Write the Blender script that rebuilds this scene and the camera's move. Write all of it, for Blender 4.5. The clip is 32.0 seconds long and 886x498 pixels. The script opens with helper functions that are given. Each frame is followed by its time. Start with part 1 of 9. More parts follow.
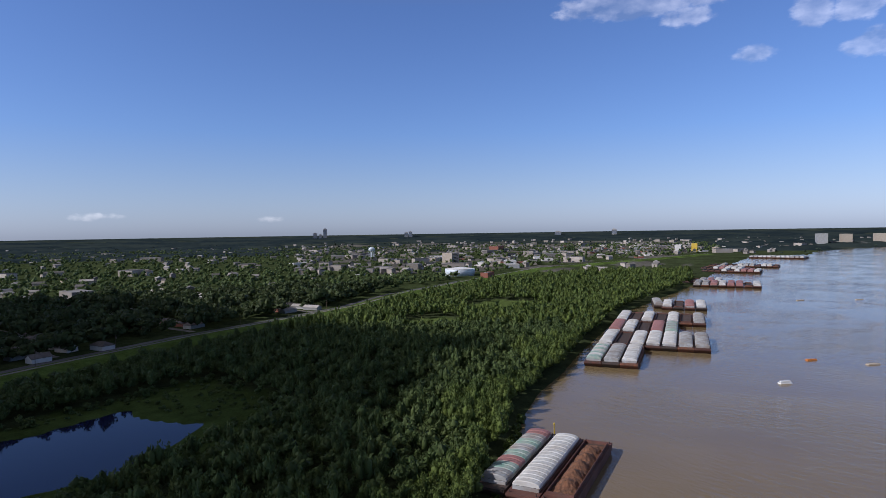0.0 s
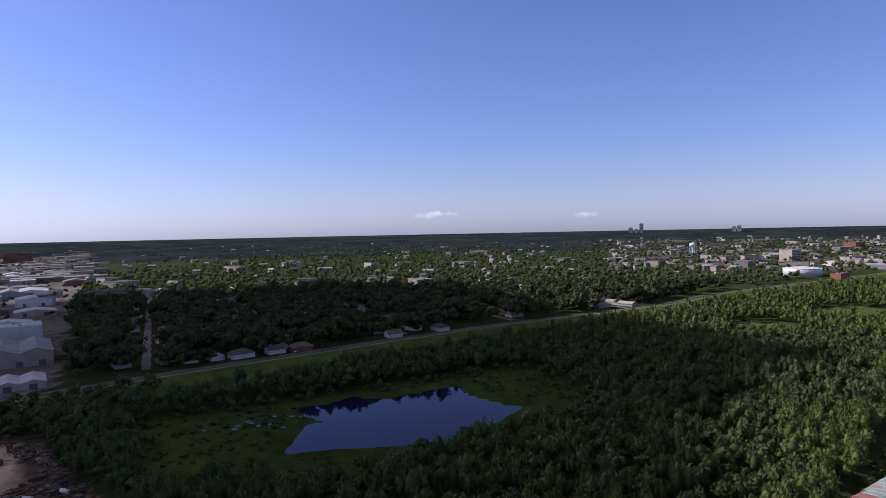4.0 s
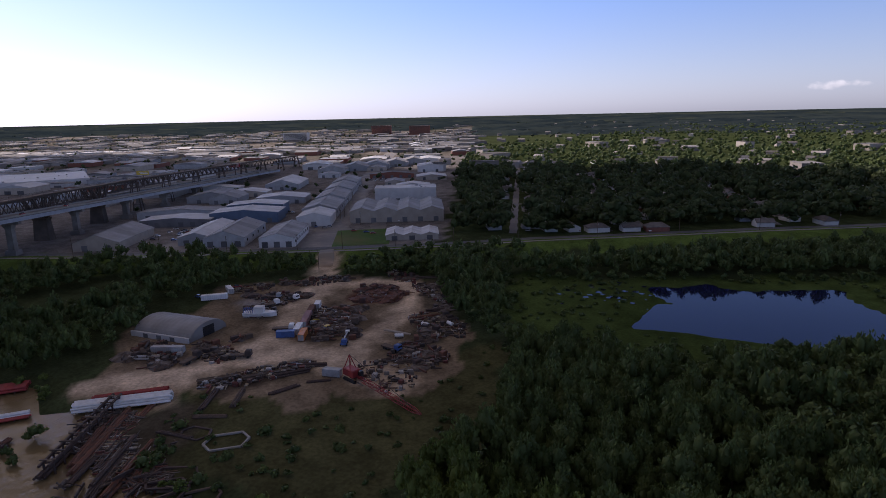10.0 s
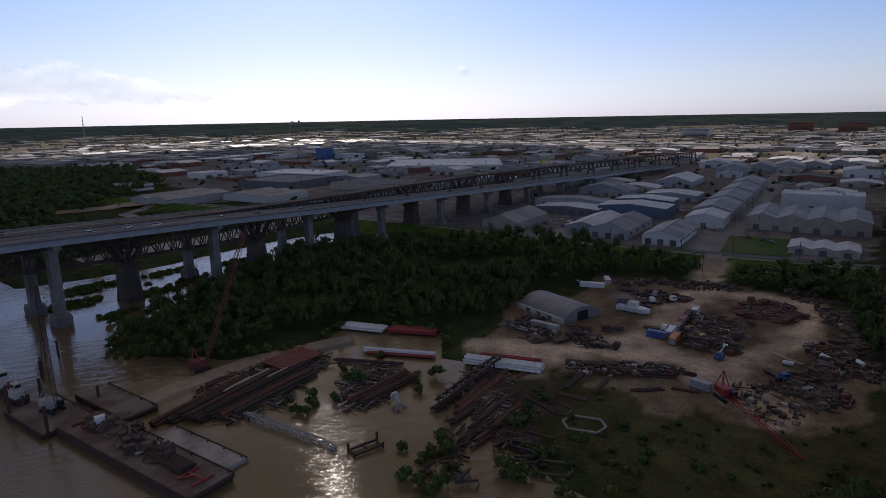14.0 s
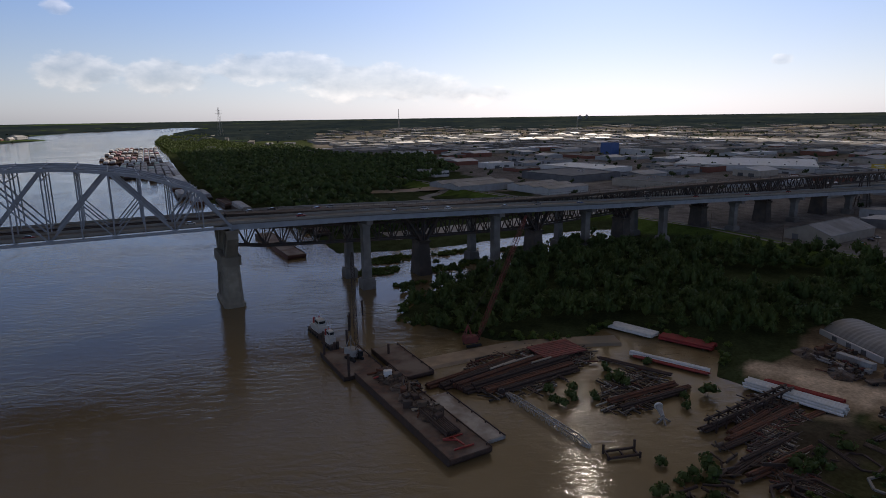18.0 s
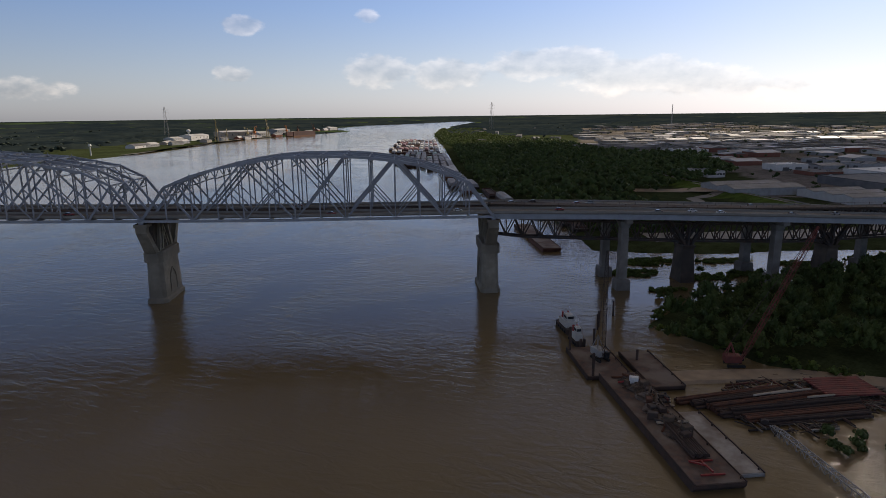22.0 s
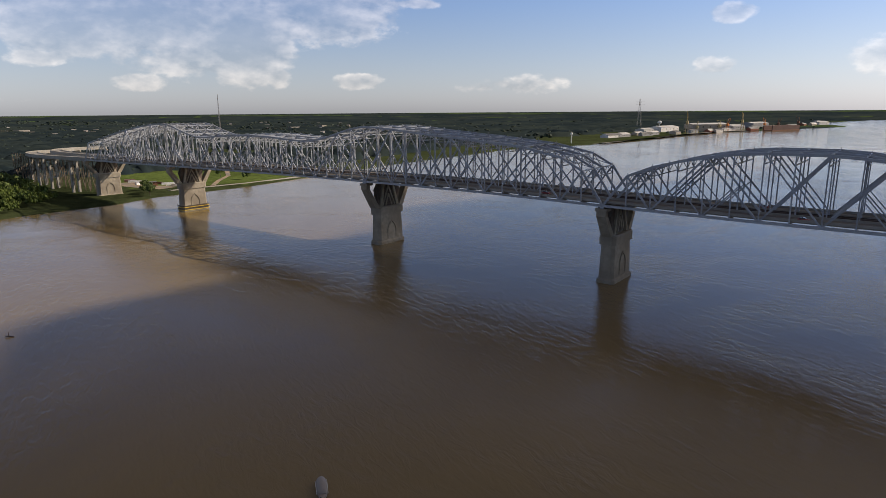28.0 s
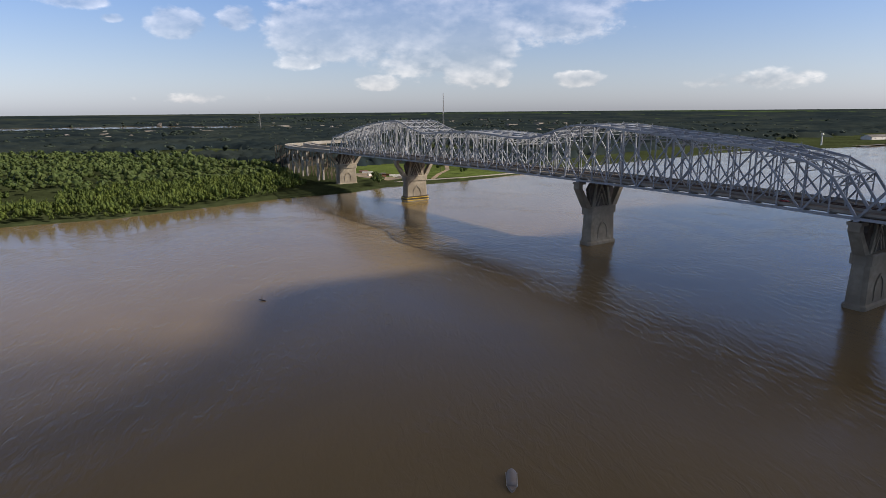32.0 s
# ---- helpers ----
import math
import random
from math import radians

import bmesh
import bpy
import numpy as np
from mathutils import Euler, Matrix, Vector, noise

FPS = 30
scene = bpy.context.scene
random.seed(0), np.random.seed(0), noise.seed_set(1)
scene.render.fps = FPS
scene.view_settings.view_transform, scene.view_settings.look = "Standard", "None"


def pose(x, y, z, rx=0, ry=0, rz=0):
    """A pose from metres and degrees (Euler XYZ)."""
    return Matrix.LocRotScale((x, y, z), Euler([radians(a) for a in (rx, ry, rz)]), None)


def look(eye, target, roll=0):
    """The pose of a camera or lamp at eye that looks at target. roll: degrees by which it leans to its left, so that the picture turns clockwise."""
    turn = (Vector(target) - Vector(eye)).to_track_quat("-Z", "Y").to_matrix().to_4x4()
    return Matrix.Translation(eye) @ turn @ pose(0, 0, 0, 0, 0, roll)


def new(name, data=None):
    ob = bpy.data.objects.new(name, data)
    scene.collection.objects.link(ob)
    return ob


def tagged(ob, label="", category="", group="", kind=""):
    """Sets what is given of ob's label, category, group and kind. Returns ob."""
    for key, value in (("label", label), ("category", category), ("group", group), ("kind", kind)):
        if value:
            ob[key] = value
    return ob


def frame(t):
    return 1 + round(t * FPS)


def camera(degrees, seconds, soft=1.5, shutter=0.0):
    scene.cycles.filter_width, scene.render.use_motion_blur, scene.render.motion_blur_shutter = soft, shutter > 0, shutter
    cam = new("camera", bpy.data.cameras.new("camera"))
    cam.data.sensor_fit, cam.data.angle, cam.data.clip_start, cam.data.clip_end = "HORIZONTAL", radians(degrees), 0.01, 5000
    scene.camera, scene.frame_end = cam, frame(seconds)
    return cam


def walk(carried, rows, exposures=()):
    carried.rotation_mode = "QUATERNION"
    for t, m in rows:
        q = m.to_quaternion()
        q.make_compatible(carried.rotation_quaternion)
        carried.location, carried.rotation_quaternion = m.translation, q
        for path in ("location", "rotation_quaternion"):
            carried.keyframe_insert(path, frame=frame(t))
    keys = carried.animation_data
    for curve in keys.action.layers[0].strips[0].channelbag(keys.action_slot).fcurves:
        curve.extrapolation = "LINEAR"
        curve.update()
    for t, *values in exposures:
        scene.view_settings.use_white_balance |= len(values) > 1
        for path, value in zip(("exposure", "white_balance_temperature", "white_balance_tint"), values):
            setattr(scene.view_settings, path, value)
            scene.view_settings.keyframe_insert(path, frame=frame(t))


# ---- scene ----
cam = camera(71.9, 32.0, 0.85)

# seconds, heading, pitch, roll of the hovering camera
PATH = [
    (0.0, -1.85, -1.63, 0.88), (0.5, 0.60, -1.66, 0.88), (1.0, 4.17, -1.68, 0.91),
    (1.5, 6.71, -1.70, 0.93), (2.0, 9.76, -1.68, 0.97), (2.5, 13.60, -1.66, 1.02),
    (3.0, 17.90, -1.63, 1.08), (3.5, 22.48, -1.61, 1.13), (4.0, 27.06, -1.59, 1.16),
    (4.5, 31.41, -1.55, 1.15), (5.0, 34.60, -1.52, 1.13), (5.5, 36.30, -1.75, 1.11),
    (6.0, 37.00, -2.60, 1.09), (6.5, 37.52, -4.82, 1.07), (7.0, 38.36, -9.11, 1.06),
    (7.5, 39.24, -11.94, 1.05), (8.0, 40.11, -12.72, 1.07), (8.5, 43.98, -12.64, 1.15),
    (9.0, 52.43, -12.52, 1.23), (9.5, 57.82, -12.41, 1.22), (10.0, 59.76, -12.39, 1.22),
    (10.5, 64.15, -12.35, 1.19), (11.0, 68.73, -12.30, 1.16), (11.5, 73.11, -12.25, 1.13),
    (12.0, 77.52, -12.23, 1.11), (12.5, 82.38, -12.19, 1.12), (13.0, 86.71, -12.15, 1.10),
    (13.5, 91.20, -12.17, 1.09), (14.0, 95.29, -12.17, 1.06), (14.5, 99.80, -12.18, 1.00),
    (16.5, 111.77, -12.26, 0.93), (17.0, 115.10, -12.27, 0.92), (17.5, 118.82, -12.29, 0.88),
    (18.0, 121.25, -12.29, 0.80), (18.5, 123.42, -12.29, 0.76), (19.0, 126.32, -12.33, 0.72),
    (19.5, 130.84, -12.40, 0.78), (20.0, 134.54, -12.42, 0.83), (20.5, 137.71, -12.45, 0.84),
    (21.0, 140.98, -12.42, 0.77), (21.5, 144.07, -12.45, 0.72), (22.0, 145.42, -12.45, 0.68),
    (22.5, 146.82, -12.46, 0.63), (23.0, 150.06, -12.47, 0.57), (23.5, 154.06, -12.50, 0.57),
    (24.0, 158.34, -12.52, 0.57), (24.5, 163.31, -12.53, 0.56), (25.0, 167.94, -12.58, 0.54),
    (25.5, 172.03, -12.63, 0.46), (27.5, 184.21, -12.77, 0.41), (28.0, 186.84, -12.77, 0.41),
    (28.5, 188.72, -12.78, 0.40), (29.0, 190.54, -12.79, 0.40), (29.5, 192.78, -12.83, 0.40),
    (30.0, 195.03, -12.84, 0.39), (30.5, 197.66, -12.86, 0.42), (31.0, 200.63, -12.86, 0.45),
    (31.5, 203.91, -12.83, 0.47), (32.0, 206.58, -12.83, 0.47),
]
EYE = 87.0
# seconds, stops, kelvin, tint: the clip's camera darkens its picture towards the sun and warms it later
EXPOSURES = [(0.0, 0.06, 5850, 16), (4.0, 0.24, 6050, 29), (7.0, 0.25, 6250, 29), (9.0, 0.42, 6450, 30), (11.0, 0.25, 6500, 23), (13.0, 0.03, 6600, 20), (17.0, -0.13, 6950, 15), (21.0, -0.08, 7300, 15), (25.0, 0.1, 7500, 16), (28.0, 0.25, 7400, 15), (32.0, 0.33, 7000, 14)]
walk(cam, [(t, pose(0, 0, EYE, 90 + p, r, y)) for t, y, p, r in PATH], EXPOSURES)

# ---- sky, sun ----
CLOUD_DEPTH = 0.88                    # share of light that one side of the added cloud sheet scatters
SKY_TINT = (0.86, 0.96, 1.24, 1)     # multiplied onto the sky to make it bluer
HAZE = (0.86, 0.98, 1.22)
SUN_AZ, SUN_EL = 107.0, 33.0          # heading to the left of +y, height in degrees
sun_way = Vector((-math.sin(radians(SUN_AZ)) * math.cos(radians(SUN_EL)), math.cos(radians(SUN_AZ)) * math.cos(radians(SUN_EL)), math.sin(radians(SUN_EL))))
world = bpy.data.worlds.new("world")
scene.world = world
world.use_nodes = True
wt = world.node_tree
wt.nodes.clear()
w_out = wt.nodes.new("ShaderNodeOutputWorld")
w_bg = wt.nodes.new("ShaderNodeBackground")
sky = wt.nodes.new("ShaderNodeTexSky")
sky.sky_type = "NISHITA"
sky.sun_disc = False
sky.sun_elevation = radians(SUN_EL)
sky.sun_rotation = radians(-SUN_AZ)
sky.altitude = 50
sky.air_density, sky.dust_density, sky.ozone_density = 1.0, 0.5, 3.0
w_bg.inputs["Strength"].default_value = 0.09


def wnode(kind, op=None, **values):
    n = wt.nodes.new(kind)
    if op:
        n.operation = op
    for k, v in values.items():
        n.inputs[int(k[1:])].default_value = v
    return n


def wlink(a, b, i=0, out=0):
    wt.links.new(a.outputs[out], b.inputs[i])
    return b


# heading and height above the horizon of each way into the sky, in degrees
coord = wnode("ShaderNodeTexCoord")
spin = wnode("ShaderNodeVectorRotate")
spin.rotation_type = "Z_AXIS"
spin.inputs["Angle"].default_value = radians(-100)
wlink(coord, spin)
xyz = wlink(spin, wnode("ShaderNodeSeparateXYZ"))
neg = wlink(xyz, wnode("ShaderNodeMath", "MULTIPLY", _1=-1.0))
head = wlink(neg, wnode("ShaderNodeMath", "ARCTAN2"))
wlink(xyz, head, 1, 1)
head = wlink(head, wnode("ShaderNodeMath", "MULTIPLY_ADD", _1=57.2958, _2=100.0))
lift = wlink(xyz, wnode("ShaderNodeMath", "ARCSINE"), 0, 2)
lift = wlink(lift, wnode("ShaderNodeMath", "MULTIPLY", _1=57.2958))
place = wnode("ShaderNodeCombineXYZ")
wlink(head, place, 0)
wlink(lift, place, 1)
# cumulus: heading, height, half width, half height, strength
CLOUDS = [(-19.6, 19.2, 9.0, 1.74, 1.0), (-23.6, 17.7, 2.8, 1.16, 0.8), (-33.0, 16.8, 2.0, 1.74, 0.95), (-36.2, 16.6, 2.5, 1.38, 0.85), (-28.7, 14.0, 2.3, 0.98, 0.75), (-37.4, 13.6, 2.9, 1.29, 0.9), (27.8, 1.6, 3.6, 0.44, 0.4), (13.9, 1.4, 1.6, 0.41, 0.4), (93.2, 4.0, 1.1, 0.57, 0.9), (152.1, 8.6, 1.2, 0.64, 0.6), (151.1, 3.8, 4.3, 1.89, 0.95), (144.8, 3.5, 4.7, 1.77, 0.9), (137.1, 4.2, 5.5, 1.75, 1.0), (133.2, 4.4, 4.2, 1.61, 1.05), (128.9, 3.1, 8.2, 1.96, 1.0), (124.0, 2.6, 6.7, 1.68, 0.85), (118.9, 1.7, 6.9, 1.28, 0.6), (179.4, 2.3, 2.9, 0.98, 0.6), (176.7, 2.6, 1.1, 0.56, 0.6), (162.6, 7.5, 2.2, 0.97, 0.95), (151.9, 8.3, 1.3, 0.53, 0.7), (163.6, 3.5, 2.2, 0.95, 0.75), (180.1, 2.1, 6.7, 0.94, 0.6), (176.4, 2.5, 1.1, 0.57, 0.6), (217.3, 6.8, 5.9, 3.31, 1.29), (211.4, 7.8, 11.7, 4.07, 1.34), (204.0, 6.3, 5.4, 5.16, 1.4), (208.6, 4.5, 7.2, 2.35, 0.85), (197.5, 8.5, 8.6, 3.62, 1.12), (219.3, 4.2, 2.4, 0.82, 0.9), (212.3, 2.5, 2.5, 0.99, 0.95), (201.4, 2.9, 1.4, 1.17, 0.95), (194.3, 2.6, 3.0, 0.88, 0.9), (188.9, 9.1, 2.5, 0.6, 0.8), (179.0, 2.1, 3.7, 0.76, 0.4), (229.2, 7.0, 2.9, 1.58, 1.05), (224.2, 7.6, 2.0, 1.38, 1.0), (236.1, 8.4, 3.4, 0.84, 0.9), (233.6, 7.2, 1.2, 0.49, 0.8), (218.6, 4.2, 1.8, 0.79, 0.9), (225.9, 1.1, 7.3, 0.6, 0.4), (195.2, 8.3, 5.6, 2.25, 0.95)]
mass = None
for az, el, a, b, k in CLOUDS:
    off = wlink(place, wnode("ShaderNodeVectorMath", "SUBTRACT", _1=(az, el, 0)))
    off = wlink(off, wnode("ShaderNodeVectorMath", "DIVIDE", _1=(a, b, 1)))
    ln = wnode("ShaderNodeVectorMath", "LENGTH")
    wlink(off, ln)
    one = wnode("ShaderNodeMath", "MULTIPLY_ADD", _1=-k, _2=k)
    sq = wnode("ShaderNodeMath", "POWER", _1=1.7)
    wt.links.new(ln.outputs["Value"], sq.inputs[0])
    wlink(sq, one)
    mass = one if mass is None else wlink(one, wlink(mass, wnode("ShaderNodeMath", "MAXIMUM")), 1)
puff = wnode("ShaderNodeTexNoise", _2=0.58)
puff.inputs["Detail"].default_value, puff.inputs["Roughness"].default_value = 6.0, 0.52
squash = wlink(place, wnode("ShaderNodeVectorMath", "MULTIPLY", _1=(0.42, 0.72, 1)))
wlink(squash, puff)
upper = wlink(squash, wnode("ShaderNodeVectorMath", "ADD", _1=(0.10, 0.42, 0)))
puff2 = wnode("ShaderNodeTexNoise", _2=0.58)
puff2.inputs["Detail"].default_value, puff2.inputs["Roughness"].default_value = 6.0, 0.52
wlink(upper, puff2)
dens = wlink(puff, wnode("ShaderNodeMath", "MULTIPLY_ADD", _1=1.7, _2=-0.78))
fine_puff = wnode("ShaderNodeTexNoise", _2=1.9)
fine_puff.inputs["Detail"].default_value, fine_puff.inputs["Roughness"].default_value = 5.0, 0.55
wlink(squash, fine_puff)
fine_dens = wlink(fine_puff, wnode("ShaderNodeMath", "MULTIPLY_ADD", _1=1.5, _2=-0.8))
dens = wlink(fine_dens, wlink(dens, wnode("ShaderNodeMath", "ADD")), 1)
mass = wlink(mass, wnode("ShaderNodeMath", "MULTIPLY", _1=1.55))
both = wlink(mass, wlink(dens, wnode("ShaderNodeMath", "ADD")), 1)
soft = wnode("ShaderNodeMapRange", _1=0.3, _2=0.95, _4=0.97)
soft.interpolation_type = "SMOOTHSTEP"
wlink(both, soft)
relief = wlink(puff2, wlink(puff, wnode("ShaderNodeMath", "SUBTRACT")), 1)
shade = wnode("ShaderNodeMapRange", _1=-0.13, _2=0.17)
wlink(relief, shade)
tone = wnode("ShaderNodeMix")
tone.data_type = "RGBA"
tone.inputs["A"].default_value, tone.inputs["B"].default_value = (0.62, 0.68, 0.80, 1), (4.6, 4.3, 4.0, 1)
# deep cloud hangs grey, thin edges stay white
deep = wnode("ShaderNodeMapRange", _1=0.8, _2=2.1, _3=1.0, _4=0.12)
wlink(both, deep)
lit_side = wlink(deep, wlink(shade, wnode("ShaderNodeMath", "MULTIPLY")), 1)
wt.links.new(lit_side.outputs[0], tone.inputs["Factor"])
tint = wnode("ShaderNodeMix")
tint.data_type, tint.blend_type = "RGBA", "MULTIPLY"
tint.inputs["Factor"].default_value = 1.0
tint.inputs["B"].default_value = SKY_TINT
wt.links.new(sky.outputs[0], tint.inputs["A"])
# pale haze low over the horizon
grey = wnode("ShaderNodeRGBToBW")
wt.links.new(tint.outputs["Result"], grey.inputs[0])
pale = wnode("ShaderNodeVectorMath", "SCALE")
pale.inputs[0].default_value = HAZE
wt.links.new(grey.outputs[0], pale.inputs["Scale"])
low_air = wnode("ShaderNodeMapRange", _1=-1.0, _2=9.0, _3=0.7, _4=0.0)
wlink(lift, low_air)
misty = wnode("ShaderNodeMix")
misty.data_type = "RGBA"
wt.links.new(low_air.outputs[0], misty.inputs["Factor"])
wt.links.new(tint.outputs["Result"], misty.inputs["A"])
wt.links.new(pale.outputs[0], misty.inputs["B"])
# broken white cloud overhead greys the high sky
veil = wnode("ShaderNodeVectorMath", "SCALE")
veil.inputs[0].default_value = (1.10, 1.0, 0.88)
wt.links.new(grey.outputs[0], veil.inputs["Scale"])
high_air = wnode("ShaderNodeMapRange", _1=20.0, _2=32.0, _3=0.0, _4=0.88)
wlink(lift, high_air)
crest = wnode("ShaderNodeMix")
crest.data_type = "RGBA"
wt.links.new(high_air.outputs[0], crest.inputs["Factor"])
wt.links.new(misty.outputs["Result"], crest.inputs["A"])
wt.links.new(veil.outputs[0], crest.inputs["B"])
over = wnode("ShaderNodeMix")
over.data_type = "RGBA"
wt.links.new(soft.outputs[0], over.inputs["Factor"])
wt.links.new(crest.outputs["Result"], over.inputs["A"])
# thin cloud also lets the sky behind it through
glow = wnode("ShaderNodeMix")
glow.data_type, glow.blend_type = "RGBA", "ADD"
glow.inputs["Factor"].default_value = 0.8
wt.links.new(tone.outputs["Result"], glow.inputs["A"])
wt.links.new(misty.outputs["Result"], glow.inputs["B"])
wt.links.new(glow.outputs["Result"], over.inputs["B"])
wt.links.new(over.outputs["Result"], w_bg.inputs[0])
wt.links.new(w_bg.outputs[0], w_out.inputs[0])
sun_data = bpy.data.lights.new("sun", "SUN")
sun_data.energy, sun_data.angle, sun_data.color = 3.9, radians(0.53), (1.0, 0.93, 0.82)
sun = new("sun", sun_data)
sun.matrix_world = look(Vector((0, 0, 600)) + sun_way * 500, (0, 0, 600))

# ---- materials ----
def mat(name, color, color2=None, rough=0.8, metal=0.0, scale=0.5, detail=5.0, bump=0.0, bump_scale=None, island=0.0, obj=0.0, spec=0.5, coarse=None, coarse_color=None):
    """Two-tone noise at one scale, an optional second coarser blotch, random shade per island or per object, fine relief."""
    m = bpy.data.materials.new(name)
    m.use_nodes = True
    nt = m.node_tree
    n, l = nt.nodes, nt.links
    b = n["Principled BSDF"]
    b.inputs["Roughness"].default_value, b.inputs["Metallic"].default_value = rough, metal
    b.inputs["Specular IOR Level"].default_value = spec
    geo = n.new("ShaderNodeNewGeometry")
    c2 = color2 or tuple(c * 0.65 for c in color)
    tex = n.new("ShaderNodeTexNoise")
    tex.inputs["Scale"].default_value, tex.inputs["Detail"].default_value = scale, detail
    l.new(geo.outputs["Position"], tex.inputs["Vector"])
    ramp = n.new("ShaderNodeMapRange")
    ramp.inputs["From Min"].default_value, ramp.inputs["From Max"].default_value = 0.35, 0.65
    l.new(tex.outputs["Fac"], ramp.inputs["Value"])
    mix = n.new("ShaderNodeMix")
    mix.data_type = "RGBA"
    mix.inputs["A"].default_value, mix.inputs["B"].default_value = (*color, 1), (*c2, 1)
    l.new(ramp.outputs["Result"], mix.inputs["Factor"])
    last = mix.outputs["Result"]
    if coarse:
        t2 = n.new("ShaderNodeTexNoise")
        t2.inputs["Scale"].default_value, t2.inputs["Detail"].default_value = coarse, 3.0
        l.new(geo.outputs["Position"], t2.inputs["Vector"])
        r2 = n.new("ShaderNodeMapRange")
        r2.inputs["From Min"].default_value, r2.inputs["From Max"].default_value = 0.42, 0.62
        l.new(t2.outputs["Fac"], r2.inputs["Value"])
        mx = n.new("ShaderNodeMix")
        mx.data_type = "RGBA"
        l.new(r2.outputs["Result"], mx.inputs["Factor"])
        l.new(last, mx.inputs["A"])
        mx.inputs["B"].default_value = (*(coarse_color or tuple(c * 0.6 for c in color)), 1)
        last = mx.outputs["Result"]
    if island or obj:
        if island:
            rnd = geo.outputs["Random Per Island"]
        else:
            rnd = n.new("ShaderNodeObjectInfo").outputs["Random"]
        r3 = n.new("ShaderNodeMapRange")
        r3.inputs["To Min"].default_value, r3.inputs["To Max"].default_value = 1 - (island or obj), 1 + (island or obj)
        l.new(rnd, r3.inputs["Value"])
        sc = n.new("ShaderNodeVectorMath")
        sc.operation = "SCALE"
        l.new(last, sc.inputs[0])
        l.new(r3.outputs["Result"], sc.inputs["Scale"])
        last = sc.outputs[0]
    l.new(last, b.inputs["Base Color"])
    if bump:
        t3 = n.new("ShaderNodeTexNoise")
        t3.inputs["Scale"].default_value, t3.inputs["Detail"].default_value = bump_scale or scale * 4, 4.0
        l.new(geo.outputs["Position"], t3.inputs["Vector"])
        bp = n.new("ShaderNodeBump")
        bp.inputs["Strength"].default_value, bp.inputs["Distance"].default_value = bump, 0.2
        l.new(t3.outputs["Fac"], bp.inputs["Height"])
        l.new(bp.outputs["Normal"], b.inputs["Normal"])
    return m


def leaf_mat(name, color, color2, spread=0.3):
    """Foliage: shade varies leaf by leaf and from tree to tree, and some light comes through."""
    m = mat(name, color, color2, rough=0.7, scale=0.07, detail=3.0, island=spread, spec=0.25)
    nt = m.node_tree
    b = nt.nodes["Principled BSDF"]
    tr = nt.nodes.new("ShaderNodeBsdfTranslucent")
    mx = nt.nodes.new("ShaderNodeMixShader")
    mx.inputs["Fac"].default_value = 0.28
    link = b.inputs["Base Color"].links[0].from_socket
    nt.links.new(link, tr.inputs["Color"])
    out = nt.nodes["Material Output"]
    nt.links.new(b.outputs[0], mx.inputs[1])
    nt.links.new(tr.outputs[0], mx.inputs[2])
    nt.links.new(mx.outputs[0], out.inputs["Surface"])
    return m


def water_mat(name, deep, rough, wave, wave_scale):
    m = bpy.data.materials.new(name)
    m.use_nodes = True
    nt = m.node_tree
    n, l = nt.nodes, nt.links
    b = n["Principled BSDF"]
    b.inputs["Roughness"].default_value = rough
    b.inputs["IOR"].default_value = 1.33
    geo = n.new("ShaderNodeNewGeometry")
    t1 = n.new("ShaderNodeTexNoise")
    t1.inputs["Scale"].default_value, t1.inputs["Detail"].default_value, t1.inputs["Distortion"].default_value = 0.012, 4.0, 1.2
    l.new(geo.outputs["Position"], t1.inputs["Vector"])
    mix = n.new("ShaderNodeMix")
    mix.data_type = "RGBA"
    mix.inputs["A"].default_value = (*deep, 1)
    mix.inputs["B"].default_value = (*(c * 0.72 for c in deep), 1)
    l.new(t1.outputs["Fac"], mix.inputs["Factor"])
    l.new(mix.outputs["Result"], b.inputs["Base Color"])
    # low crests that cross at a slant, short chop on them, and slow boils that bend both
    turn = n.new("ShaderNodeVectorRotate")
    turn.rotation_type = "Z_AXIS"
    turn.inputs["Angle"].default_value = 0.95
    l.new(geo.outputs["Position"], turn.inputs["Vector"])
    sc = n.new("ShaderNodeVectorMath")
    sc.operation = "MULTIPLY"
    sc.inputs[1].default_value = (0.45, 1.15, 1.0)
    l.new(turn.outputs[0], sc.inputs[0])
    t2 = n.new("ShaderNodeTexNoise")
    t2.inputs["Scale"].default_value, t2.inputs["Detail"].default_value, t2.inputs["Distortion"].default_value = wave_scale, 6.0, 0.9
    t2.inputs["Roughness"].default_value = 0.58
    l.new(sc.outputs[0], t2.inputs["Vector"])
    # calm and ruffled patches
    t3 = n.new("ShaderNodeTexNoise")
    t3.inputs["Scale"].default_value, t3.inputs["Detail"].default_value, t3.inputs["Distortion"].default_value = 0.011, 3.0, 1.5
    l.new(geo.outputs["Position"], t3.inputs["Vector"])
    mr = n.new("ShaderNodeMapRange")
    mr.inputs["From Min"].default_value, mr.inputs["From Max"].default_value = 0.38, 0.66
    mr.inputs["To Min"].default_value, mr.inputs["To Max"].default_value = wave * 0.3, wave
    l.new(t3.outputs["Fac"], mr.inputs["Value"])
    bp = n.new("ShaderNodeBump")
    bp.inputs["Distance"].default_value = 0.9
    l.new(mr.outputs["Result"], bp.inputs["Strength"])
    l.new(t2.outputs["Fac"], bp.inputs["Height"])
    l.new(bp.outputs["Normal"], b.inputs["Normal"])
    return m


